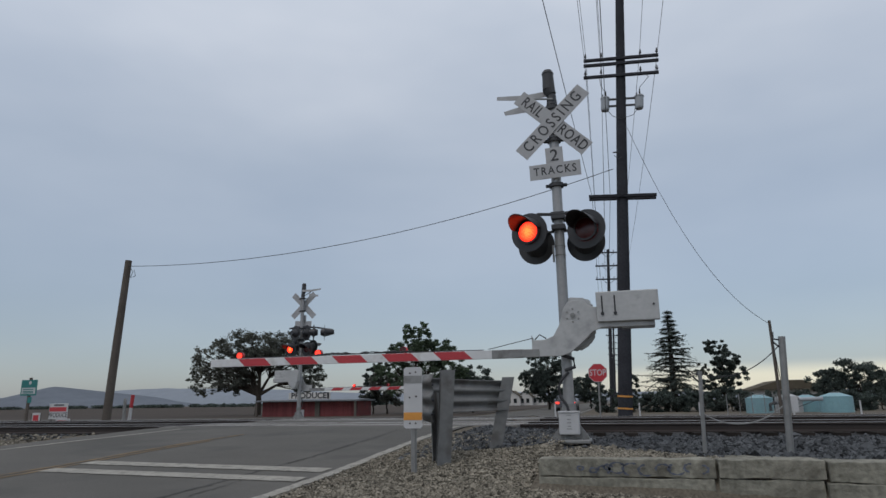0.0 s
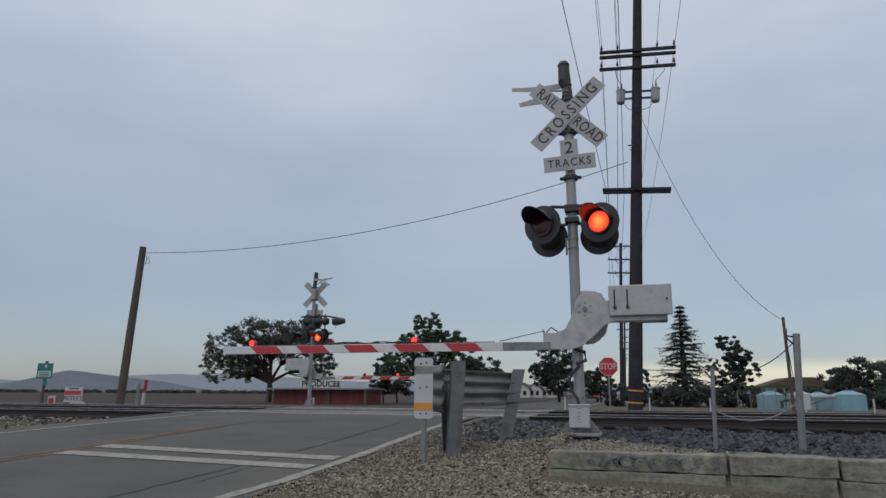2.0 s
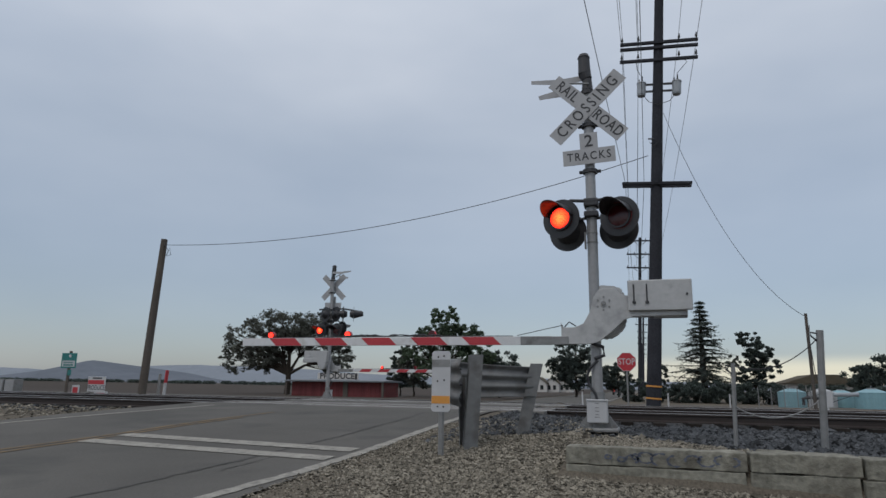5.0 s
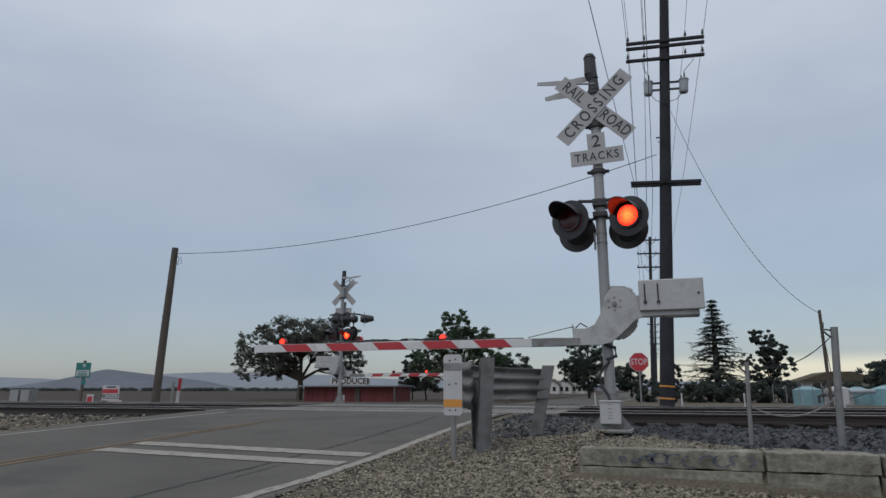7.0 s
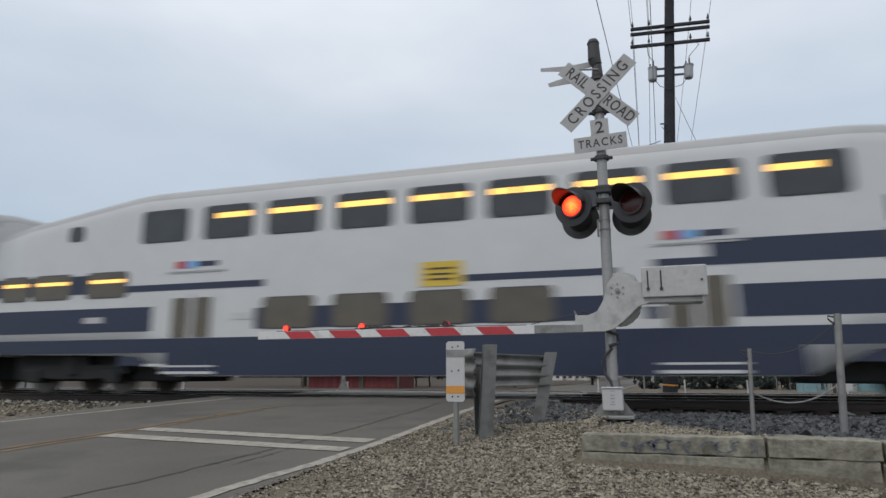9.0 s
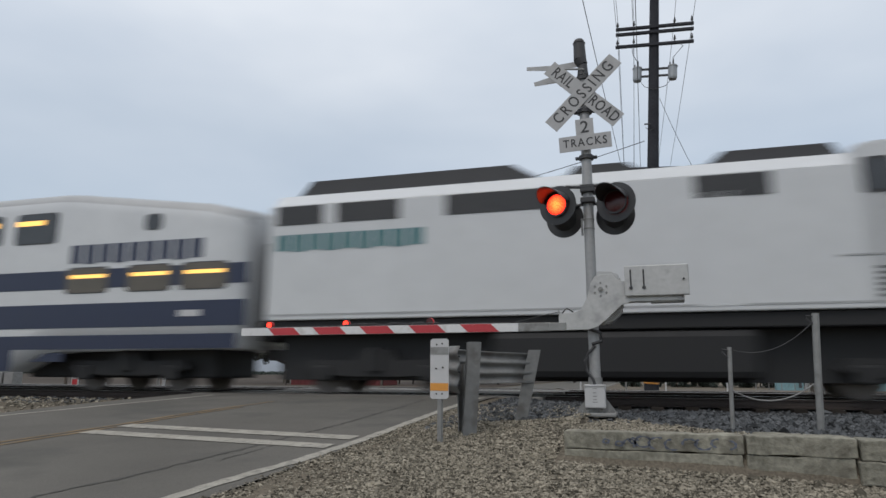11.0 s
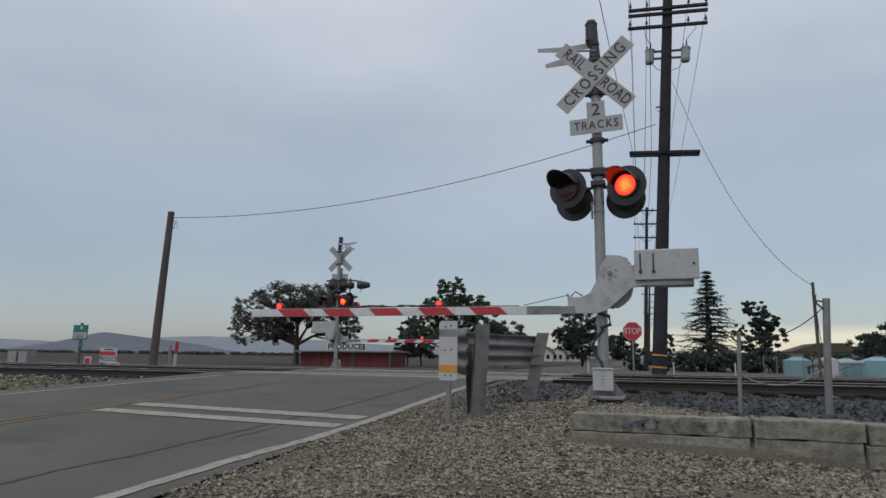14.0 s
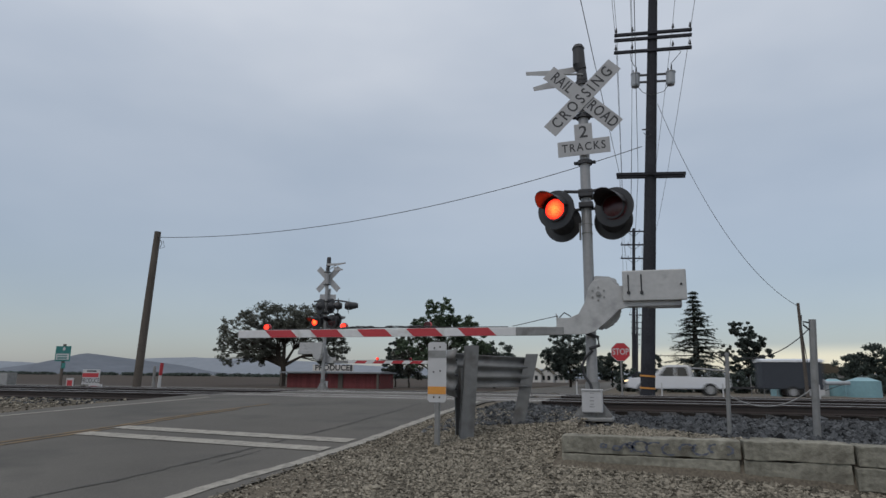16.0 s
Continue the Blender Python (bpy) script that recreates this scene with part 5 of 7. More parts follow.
def broad_tree(x, y, h, w, trunk_h, material, label, seed, count=7000, size=0.13, masses=None, thin=(), base=0.0):
    """A forked trunk, limbs to every spray, and leafy masses (x, z, half width, half height) built of many small sprays; thin: open masses."""
    rng = np.random.default_rng(seed)
    t = thing("tree", pose(x, y, base), label, "tree", "trees beyond the tracks")
    masses = masses or ((0, (trunk_h + h) / 2, w * 0.46, (h - trunk_h) * 0.46),)
    bm = bmesh.new()
    r0 = max(0.05, min(w, h * 1.5) * 0.034)
    tube(bm, [(0, 0, -0.3), (0.08, 0, trunk_h * 0.6), (0.0, 0, trunk_h), (0.1, 0, h * 0.72)], [r0 * 0.8, r0 * 0.62, r0 * 0.55, r0 * 0.12], 10)
    part("trunk", bm, BARK, t)
    bm = bmesh.new()
    dense, open_ = [], []
    for group, out in ((masses, dense), (thin, open_)):
        for mx, mz, rx, rz in group:
            fork = (mx * 0.35, 0, trunk_h + (mz - trunk_h) * 0.4)
            tube(bm, [(0, 0, trunk_h * 0.85), fork, (mx, 0, mz)], [r0 * 0.42, r0 * 0.28, r0 * 0.08], 6)
            k = int(20 + 17 * rx * rz) if out is dense else int(16 + 14 * rx * rz)
            for i in range(min(k, 150)):
                d = rng.normal(size=3)
                d /= np.linalg.norm(d)
                u = rng.uniform(0.35, 1.0) ** 0.6
                wob = 1 + 0.22 * noise.noise(Vector((d[0] * 2.2 + seed, d[1] * 2.2, d[2] * 2.2)))
                c = (mx + d[0] * rx * u * wob, d[1] * rx * 0.8 * u, mz + d[2] * rz * u * wob)
                r = math.sqrt(rx * rz) * rng.uniform(0.1, 0.23) * (1.0 if out is dense else 0.75)
                out.append((c, (r * 1.15, r, r * 0.8)))
                if i % 3 == 0:
                    mid = (fork[0] * 0.5 + c[0] * 0.5, c[1] * 0.5, fork[2] * 0.45 + c[2] * 0.55)
                    tube(bm, [fork, mid, c], [r0 * 0.1, r0 * 0.07, r0 * 0.025], 4)
    tagged(part("limb", bm, BARK, t), kind="stuff")
    vs, fs = leaf_cloud(rng, dense, int(count * 3.6), size * 0.72)
    leaves("crown", vs, fs, material, t)
    if open_:
        vs, fs = leaf_cloud(rng, open_, int(count * 0.8), size * 0.72)
        leaves("thin_crown", vs, fs, GRASS_LEAF, t)
    return t


GRASS_LEAF = mat("leaf_grey_green", (0.12, 0.125, 0.1), 0.8, vary=0.3, random_piece=0.45)


def conifer(x, y, h, w, label, seed, tiers=19, material=LEAF_C, droop=0.3, base=0.0):
    rng = np.random.default_rng(seed)
    t = thing("conifer", pose(x, y, base), label, "conifer", "trees beyond the tracks")
    bm = bmesh.new()
    tube(bm, [(0, 0, -0.3), (0, 0, h * 0.5), (0, 0, h)], [w * 0.04, w * 0.026, 0.02], 8)
    part("trunk", bm, BARK, t)
    bm = bmesh.new()
    vs, fs = [], []
    for i in range(tiers):
        k = i / (tiers - 1)
        z = h * (0.1 + 0.88 * k)
        L = w * 0.5 * (1 - k) ** 0.95 * rng.uniform(0.75, 1.15) + 0.1
        for j in range(rng.integers(8, 13)):
            a = rng.uniform(0, 2 * math.pi)
            LL = L * rng.uniform(0.6, 1.1)
            d = np.array((math.cos(a), math.sin(a), 0))
            tipz = z + LL * rng.uniform(-droop, 0.12)
            tube(bm, [(0, 0, z), tuple(d * LL * 0.6 + (0, 0, z + (tipz - z) * 0.3)), tuple(d * LL + (0, 0, tipz))], [0.05, 0.03, 0.01], 4)
            nl = int(20 + 62 * LL / (w * 0.5))
            for q in range(nl):
                u = rng.uniform(0.2, 1.02)
                p = d * LL * u + (0, 0, z + (tipz - z) * u * u) + rng.normal(size=3) * (0.11, 0.11, 0.06)
                sd = np.cross(d, (0, 0, 1)) * rng.choice((-1, 1))
                dd = d * 0.5 + sd + np.array((0, 0, -0.35))
                s = rng.uniform(0.09, 0.26) * (1.1 - 0.5 * u)
                n = np.cross(dd, (0, 0, 1)) * 0.3 + np.array((0, 0, 0.12))
                kk = len(vs)
                vs += [tuple(p), tuple(p + dd * s * 0.6 + n * s), tuple(p + dd * s * 1.5), tuple(p + dd * s * 0.6 - n * s)]
                fs.append((kk, kk + 1, kk + 2, kk + 3))
    tagged(part("limb", bm, BARK, t), kind="stuff")
    leaves("needles", vs, fs, material, t)
    return t


broad_tree(-32.6, 55, 8.0, 14, 2.2, LEAF_A, "broad spreading dark olive tree with a thin open side", 3, count=11000, size=0.12, masses=((0.0, 6.5, 4.4, 1.55), (2.9, 5.3, 3.0, 1.6), (5.0, 3.5, 1.7, 1.8), (-2.6, 3.3, 2.2, 1.25), (-1.4, 4.8, 2.6, 1.3)), thin=((-5.2, 5.2, 2.4, 1.9), (-5.9, 3.2, 1.9, 1.4), (-3.6, 6.5, 1.8, 1.2), (-6.2, 4.3, 1.3, 1.2)))
broad_tree(-17.2, 55, 8.4, 7, 1.4, LEAF_B, "leafy green tree with a ragged uneven crown", 5, count=9000, size=0.13, masses=((0.2, 6.9, 1.5, 1.3), (-0.9, 5.2, 1.9, 1.3), (1.4, 5.0, 1.9, 1.4), (-2.2, 3.5, 1.9, 1.0), (2.4, 5.3, 1.7, 1.3), (3.2, 3.6, 1.8, 1.2), (4.0, 2.4, 1.3, 1.1), (0.4, 2.4, 3.0, 1.3)), thin=((-2.6, 4.9, 0.9, 0.8), (-3.4, 2.8, 1.0, 0.8)))
broad_tree(-20.2, 56, 3.4, 4.0, 0.6, LEAF_A, "low dark bush beside the shed", 6, count=1800)
broad_tree(-12.5, 57, 4.4, 5.0, 0.8, LEAF_C, "low dark green tree beside the road", 7, count=2400)
broad_tree(-21.9, 57, 4.6, 3.4, 0.8, LEAF_C, "low dark green tree behind the shed", 17, count=2200, masses=((0, 2.0, 1.5, 1.3), (-0.2, 3.5, 0.8, 0.9)), thin=((0.2, 4.2, 0.5, 0.5),))
broad_tree(-7.6, 75, 7.4, 6.6, 1.0, LEAF_C, "dense dark evergreen tree", 8, count=6500, size=0.15, masses=((0, 4.6, 2.5, 2.6), (0.6, 2.6, 3.0, 1.9), (-1.2, 3.4, 1.9, 1.8)))
broad_tree(-3.2, 80, 4.2, 4.2, 0.5, LEAF_C, "dense dark evergreen tree", 18, count=3000, size=0.15)
conifer(4.75, 60, 8.7, 8.6, "tall dark conifer with tiered drooping branches", 9, tiers=22, droop=0.36)
broad_tree(8.8, 60, 6.3, 4.4, 0.7, LEAF_C, "tall dark broadleaf tree with ragged crown", 10, count=6000, size=0.12, masses=((-0.4, 5.3, 0.95, 0.85), (0.5, 4.3, 1.2, 0.9), (1.0, 2.9, 1.0, 1.1), (-0.4, 2.3, 1.5, 1.0), (0, 3.6, 1.0, 0.9)), thin=((-1.6, 3.4, 0.55, 0.6),))
broad_tree(19.2, 62, 4.2, 8.0, 0.6, LEAF_C, "wide dark rounded tree", 11, count=6000, size=0.13, masses=((0.6, 2.4, 3.3, 1.6), (-1.6, 1.9, 1.8, 1.5)))
broad_tree(1.3, 62, 3.4, 1.6, 0.6, LEAF_C, "small dark palm-like tree behind the pole", 12, count=900)
for i, (hx, hw, hh) in enumerate(((2.4, 4.0, 1.7), (4.4, 4.0, 1.8), (6.4, 4.4, 1.65), (8.6, 4.6, 1.75), (11.0, 5.0, 1.6), (13.4, 5.0, 1.7), (16, 5.0, 1.5), (19, 5.0, 1.7), (-1.0, 2.6, 1.9))):
    broad_tree(hx, 55 + (i % 2), hh, hw, 0.1, LEAF_C, "low dark green hedge bush", 30 + i, count=2400, size=0.11, masses=((0, hh * 0.45, hw * 0.55, hh * 0.5),))

# treeline at the end of the field, and hills
rng = np.random.default_rng(77)
cs = [((-520 + i * 2.6, 330 + rng.uniform(-8, 8), 0.7 + rng.uniform(-0.2, 0.3)), (3.2, 3, 1.2)) for i in range(185)]
vs, fs = leaf_cloud(rng, cs, 26000, 0.55)
tl = leaves("orchard_row", vs, fs, LEAF_C, None)
tagged(tl, "low dark orchard rows at the far edge of the field", "orchard", kind="stuff")
# distance haze is mixed into the hill colours, paler for the farther range
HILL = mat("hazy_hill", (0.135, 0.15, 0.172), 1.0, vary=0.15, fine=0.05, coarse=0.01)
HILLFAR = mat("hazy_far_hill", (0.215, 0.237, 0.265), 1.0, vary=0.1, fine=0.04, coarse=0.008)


def hill_range(name, y, peaks, base_h, material, label, x0=-2600, x1=1400):
    xs = np.linspace(x0, x1, 160)
    rows = []
    for j, (dy, k) in enumerate(((0, 0), (60, 0.55), (140, 1.0), (400, 0.6))):
        row = []
        for x in xs:
            h = base_h * (1 + 0.35 * noise.noise(Vector((x * 0.004, j, 3)))) + sum(a * math.exp(-((x - c) / s) ** 2) for c, a, s in peaks)
            row.append((x, y + dy, -3 + (h + 3) * k + 1.5 * noise.noise(Vector((x * 0.02, j, 1))) * k))
        rows.append(row)
    vs = [p for r in rows for p in r]
    n = len(xs)
    fs = [(j * n + i, j * n + i + 1, (j + 1) * n + i + 1, (j + 1) * n + i) for j in range(3) for i in range(n - 1)]
    me = bpy.data.meshes.new(name)
    me.from_pydata(vs, [], fs)
    me.shade_smooth()
    me.materials.append(material)
    tagged(new(name, me), label, "hills", kind="structure")


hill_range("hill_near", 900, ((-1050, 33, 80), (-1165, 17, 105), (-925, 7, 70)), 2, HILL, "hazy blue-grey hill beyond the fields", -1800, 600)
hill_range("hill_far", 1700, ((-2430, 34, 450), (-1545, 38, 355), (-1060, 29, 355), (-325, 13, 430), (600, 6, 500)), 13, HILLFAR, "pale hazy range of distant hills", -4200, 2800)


# ---- the train ----
CARGREY = mat("coach_silver_grey", (0.55, 0.535, 0.52), 0.35, 0.0, vary=0.06, fine=3, coarse=0.6, coat=0.4)
CARWHITE = mat("coach_white", (0.53, 0.54, 0.55), 0.35, 0.0, vary=0.06, fine=3, coarse=0.6, coat=0.4)
CARROOF = mat("coach_roof", (0.34, 0.345, 0.35), 0.5, 0.1, vary=0.1, fine=3, coarse=0.8)
TEALBAND = mat("coach_teal", (0.015, 0.12, 0.13), 0.35, vary=0.06, coat=0.3)
SKYBLUE = mat("coach_blue_ribbon", (0.12, 0.36, 0.68), 0.35, vary=0.06, coat=0.3)
CYAN = mat("coach_cyan_ribbon", (0.2, 0.5, 0.58), 0.35, vary=0.06, coat=0.3)
NAVY = mat("coach_navy", (0.014, 0.022, 0.055), 0.45, vary=0.08, coat=0.08)
DARKSCREEN = mat("dark_cab_screen", (0.012, 0.02, 0.04), 0.3, vary=0.1)
GLASS = mat("coach_window_glass", (0.045, 0.048, 0.052), 0.12, vary=0.2, fine=2, coarse=1)
BROWNGLASS = mat("coach_tinted_glass", (0.095, 0.08, 0.062), 0.15, vary=0.2, fine=2, coarse=1)
WARMLIGHT = mat("coach_cabin_light", (0.8, 0.6, 0.2), 0.5, emit=(1.0, 0.5, 0.1), power=0.95)
UNDER = mat("bogie_black", (0.013, 0.013, 0.014), 0.7, vary=0.3)
WHEEL = mat("wheel_steel", (0.11, 0.1, 0.095), 0.5, 0.5, vary=0.2)
GANGWAY = mat("gangway_rubber", (0.05, 0.05, 0.052), 0.8, vary=0.2)
YELLOWSIGN = mat("yellow_notice", (0.6, 0.42, 0.05), 0.5, vary=0.08)
HEADLIGHT = mat("headlight_glow", (0.9, 0.7, 0.4), 0.3, emit=(1.0, 0.75, 0.4), power=3.0)
TAILRED = mat("tail_light_glow", (0.5, 0.02, 0.02), 0.3, emit=(1.0, 0.05, 0.03), power=2.0)
HW = 1.5
SIDE = -HW - 0.004


def section(w, b, tp):
    half = [(-w, b), (-w, b + 0.8), (-w, 2.4), (-w, tp - 0.38), (-w * 0.99, tp - 0.18), (-w * 0.95, tp - 0.03), (-w * 0.85, tp + 0.06), (-w * 0.5, tp + 0.13), (0, tp + 0.15)]
    return half + [(-y, z) for y, z in half[-2::-1]]


def loft(name, stations, material, parent, label=""):
    """stations: (x, half width, bottom, top, nose function or None)."""
    bm = bmesh.new()
    rings = []
    for x, w, b, tp, f in stations:
        rings.append([bm.verts.new((x + (f(z) if f else 0), y, z)) for y, z in section(w, b, tp)])
    n = len(rings[0])
    for a, c in zip(rings, rings[1:]):
        for i in range(n):
            fc = bm.faces.new((a[i], a[(i + 1) % n], c[(i + 1) % n], c[i]))
            fc.material_index = 1 if 4 <= i <= 11 else 0
            fc.smooth = True
    bm.faces.new(rings[0])
    bm.faces.new(rings[-1][::-1])
    bmesh.ops.recalc_face_normals(bm, faces=bm.faces)
    return part(name, bm, material, parent, label)


def plate(name, x0, x1, z0, z1, material, parent, lift=0.0, both=False, r=0.0, label=""):
    bm = bmesh.new()
    d = 0.006
    for s in ((-1, 1) if both else (-1,)):
        y0, y1 = s * (HW + lift), s * (HW + lift + d)
        if r:
            out = []
            for cx, cz, a in ((x1 - r, z1 - r, 0), (x0 + r, z1 - r, 90), (x0 + r, z0 + r, 180), (x1 - r, z0 + r, 270)):
                out += [(cx + r * math.cos(radians(a + k * 30)), cz + r * math.sin(radians(a + k * 30))) for k in range(4)]
            prism(bm, out, "y", min(y0, y1), max(y0, y1))
        else:
            box(bm, x0, x1, min(y0, y1), max(y0, y1), z0, z1)
    return part(name, bm, material, parent, label)


def window(x0, x1, z0, z1, parent, lit=None, glass=None, tall=0.09):
    fr = plate("window", x0 - 0.025, x1 + 0.025, z0 - 0.025, z1 + 0.025, BLACK, parent, 0.004, r=0.12)
    plate("pane", x0, x1, z0, z1, glass or GLASS, fr, 0.008, r=0.1)
    if lit:
        for a, c in lit:
            plate("cabin_light", x0 + (x1 - x0) * a, x0 + (x1 - x0) * c, z1 - 0.17 - tall, z1 - 0.17, WARMLIGHT, fr, 0.011, label="warm yellow ceiling light inside the coach")
    return fr


def ribbon(name, pts, wid, material, parent, lift, face=None):
    """A painted band that follows a curve along the side."""
    ps = [Vector((x, 0, z)) for x, z in pts]
    fine = []
    for i in range(len(ps) - 1):
        p0, p1, p2, p3 = ps[max(i - 1, 0)], ps[i], ps[i + 1], ps[min(i + 2, len(ps) - 1)]
        for k in range(8):
            u = k / 8
            fine.append(0.5 * (2 * p1 + (p2 - p0) * u + (2 * p0 - 5 * p1 + 4 * p2 - p3) * u * u + (3 * p1 - p0 - 3 * p2 + p3) * u ** 3))
    fine.append(ps[-1])
    bm = bmesh.new()
    prev = None
    n = len(fine)
    for i, p in enumerate(fine):
        d = (fine[min(i + 1, n - 1)] - fine[max(i - 1, 0)]).normalized()
        w = wid * (0.15 + 0.85 * min(1, 4 * i / n, 4 * (n - 1 - i) / n + 0.05)) * 0.5
        nn = Vector((-d.z, 0, d.x)) * w
        row = [bm.verts.new((q.x, -(face(q.x, q.z) if face else HW) - lift, q.z)) for q in (p - nn, p + nn)]
        if prev:
            bm.faces.new((prev[0], row[0], row[1], prev[1]))
        prev = row
    bmesh.ops.solidify(bm, geom=bm.faces[:], thickness=0.003)
    return part(name, bm, material, parent)


def bogie(parent, x):
    bm = bmesh.new()
    for y in (-1.12, 1.12):
        prism(bm, [(x - 1.75, 0.55), (x - 1.6, 0.75), (x - 0.5, 0.72), (x - 0.35, 0.95), (x + 0.35, 0.95), (x + 0.5, 0.72), (x + 1.6, 0.75), (x + 1.75, 0.55), (x + 1.3, 0.42), (x + 0.5, 0.38), (x - 0.5, 0.38), (x - 1.3, 0.42)], "y", y - 0.08, y + 0.08)
        for dx in (-1.28, 1.28):
            box(bm, x + dx - 0.22, x + dx + 0.22, y - 0.14, y + 0.14, 0.28, 0.62, 0.04)
        cyl(bm, (x, y, 0.5), (x, y, 1.0), 0.2, 0.2, 12)
    box(bm, x - 0.3, x + 0.3, -1.1, 1.1, 0.6, 1.0)
    b = part("bogie", bm, UNDER, parent, "black wheel bogie")
    for dx in (-1.28, 1.28):
        bm = bmesh.new()
        for y in (-0.78, 0.78):
            cyl(bm, (x + dx, y - 0.06, 0.43), (x + dx, y + 0.06, 0.43), 0.43, 0.43, 28)
            cyl(bm, (x + dx, y * 1.06 - 0.05, 0.43), (x + dx, y * 1.06 + 0.05, 0.43), 0.15, 0.15, 12)
        cyl(bm, (x + dx, -0.8, 0.43), (x + dx, 0.8, 0.43), 0.08, 0.08, 10)
        part("wheelset", bm, WHEEL, b)


def gangway(parent, x):
    bm = bmesh.new()
    for i in range(4):
        box(bm, x + 0.1 * i, x + 0.07 + 0.1 * i, -0.62, 0.62, 1.2, 3.6, 0.03)
    box(bm, x - 0.1, x + 0.5, -0.15, 0.15, 0.75, 1.0)
    part("gangway", bm, GANGWAY, parent, "dark rubber gangway")


def bars(parent, x0, x1, z0, z1, n, material, slant=0.0):
    """Unlettered wordmark: upright blocks of its size."""
    w = (x1 - x0) / n
    for i in range(n):
        plate("wordmark_bar", x0 + i * w + 0.08 * w, x0 + (i + 0.86) * w, z0 + (0.0 if i % 2 else 0.03), z1 + slant * i, material, parent, 0.004)


def cab_car():
    t = thing("cab_car", pose(0, 0, 0), "silver-grey bilevel cab car with teal band and blue ribbons", "train car", "cars of the passing train")
    nose = lambda z: lerp(z, [0.2, 1.3, 1.9, 2.5, 4.95], [-0.3, -0.6, -0.65, -0.5, 1.35])
    k = lambda c: (lambda z: nose(z) * c)
    st = [(0.0, 1.1, 1.15, 4.97, nose), (0.12, 1.3, 1.15, 5.0, k(0.97)), (0.5, 1.45, 1.15, 5.03, k(0.8)), (1.3, 1.495, 1.2, 5.05, k(0.35)), (2.0, HW, 1.2, 5.06, None), (5.4, HW, 1.2, 5.06, None), (5.9, HW, 0.45, 5.06, None), (21.2, HW, 0.45, 5.05, None), (21.9, HW, 1.0, 5.05, None), (26.25, HW, 1.0, 4.88, None), (26.35, 1.3, 1.1, 4.7, None)]
    body = loft("body", st, [CARGREY, CARROOF], t)
    bm = bmesh.new()
    for z, yy in ((4.82, 1.475), (4.91, 1.445), (5.0, 1.4)):
        for s in (-1, 1):
            box(bm, 1.4, 26.0, s * yy - 0.012, s * yy + 0.012, z, z + 0.02)
    part("roof_rib", bm, CARROOF, t)
    bm = bmesh.new()
    for x in (3.2, 5.0, 7.6):
        box(bm, x, x + 0.5, -0.3, 0.3, 5.02, 5.13, 0.03)
    part("roof_unit", bm, DARKSTEEL, t)
    # nose mask: dark windscreen and teal swoosh, shells just proud of the nose
    def shell(name, z0, z1, dx, material, y0, y1, depth=0.05):
        bm = bmesh.new()
        n, m = 36, 10
        grid = []
        for j in range(m + 1):
            z = z0 + (z1 - z0) * j / m
            row = []
            for i in range(n + 1):
                y = y0 + (y1 - y0) * i / n
                a = abs(y)
                xx = lerp(a, [0, 1.1, 1.3, 1.45, 1.495], [0, 0, 0.12, 0.5, 1.3])
                kk = lerp(a, [0, 1.1, 1.3, 1.45, 1.495], [1, 1, 0.97, 0.8, 0.35])
                row.append(bm.verts.new((xx + nose(z) * kk - dx, y * 1.006, z)))
            grid.append(row)
        for j in range(m):
            for i in range(n):
                bm.faces.new((grid[j][i], grid[j][i + 1], grid[j + 1][i + 1], grid[j + 1][i]))
        bmesh.ops.solidify(bm, geom=bm.faces[:], thickness=0.01)
        return part(name, bm, material, t)
    shell("windscreen", 2.4, 4.8, 0.02, DARKSCREEN, -1.474, 1.474)
    shell("nose_band", 1.75, 2.3, 0.02, TEALBAND, -1.48, 1.48)
    shell("coupler_cover", 0.6, 1.3, 0.02, NAVY, -1.44, 1.44)
    bm = bmesh.new()
    box(bm, -0.9, 0.3, -1.25, 1.25, 0.15, 0.6, 0.08)
    part("pilot", bm, UNDER, t, "black pilot plough")
    def skin(x, z):
        c = nose(z)
        return lerp(x, [c, 0.12 + 0.97 * c, 0.5 + 0.8 * c, 1.3 + 0.35 * c, 2.0], [1.11, 1.31, 1.46, 1.5, HW + 0.005])
    ribbon("teal_swoosh", [(-0.1, 1.9), (0.6, 2.05), (1.2, 2.5), (1.8, 3.3), (2.3, 4.05), (2.6, 4.6)], 0.55, TEALBAND, t, 0.02, skin)
    ribbon("side_screen", [(0.15, 2.2), (0.42, 2.5), (1.05, 3.4), (1.48, 4.1), (1.95, 4.8)], 0.85, DARKSCREEN, t, 0.03, skin)
    ribbon("cab_side_window", [(1.75, 4.0), (2.1, 4.18), (2.75, 4.25)], 0.62, GLASS, t, 0.02, skin)
    ribbon("teal_mark", [(3.6, 4.2), (3.4, 3.3), (3.3, 2.9)], 0.34, TEALBAND, t, 0.006)
    ribbon("teal_mark", [(5.0, 4.6), (4.6, 3.8), (4.0, 2.9), (3.2, 2.1), (2.9, 1.75)], 0.42, TEALBAND, t, 0.006)
    ribbon("teal_mark", [(5.5, 4.3), (5.35, 3.5), (5.3, 3.0), (6.2, 2.85), (7.3, 2.9)], 0.36, TEALBAND, t, 0.006)
    plate("teal_band", 8.6, 26.06, 2.56, 2.98, TEALBAND, t, 0.0)
    bl = [(1.0, 1.4), (3.0, 1.5), (4.6, 1.8), (6.4, 2.85), (8.6, 3.5), (11.9, 3.62), (14.1, 3.2), (16.6, 2.36), (18.0, 1.86), (20.1, 1.68), (23, 1.78), (25.4, 2.2)]
    ribbon("blue_ribbon", bl, 0.28, SKYBLUE, t, 0.016)
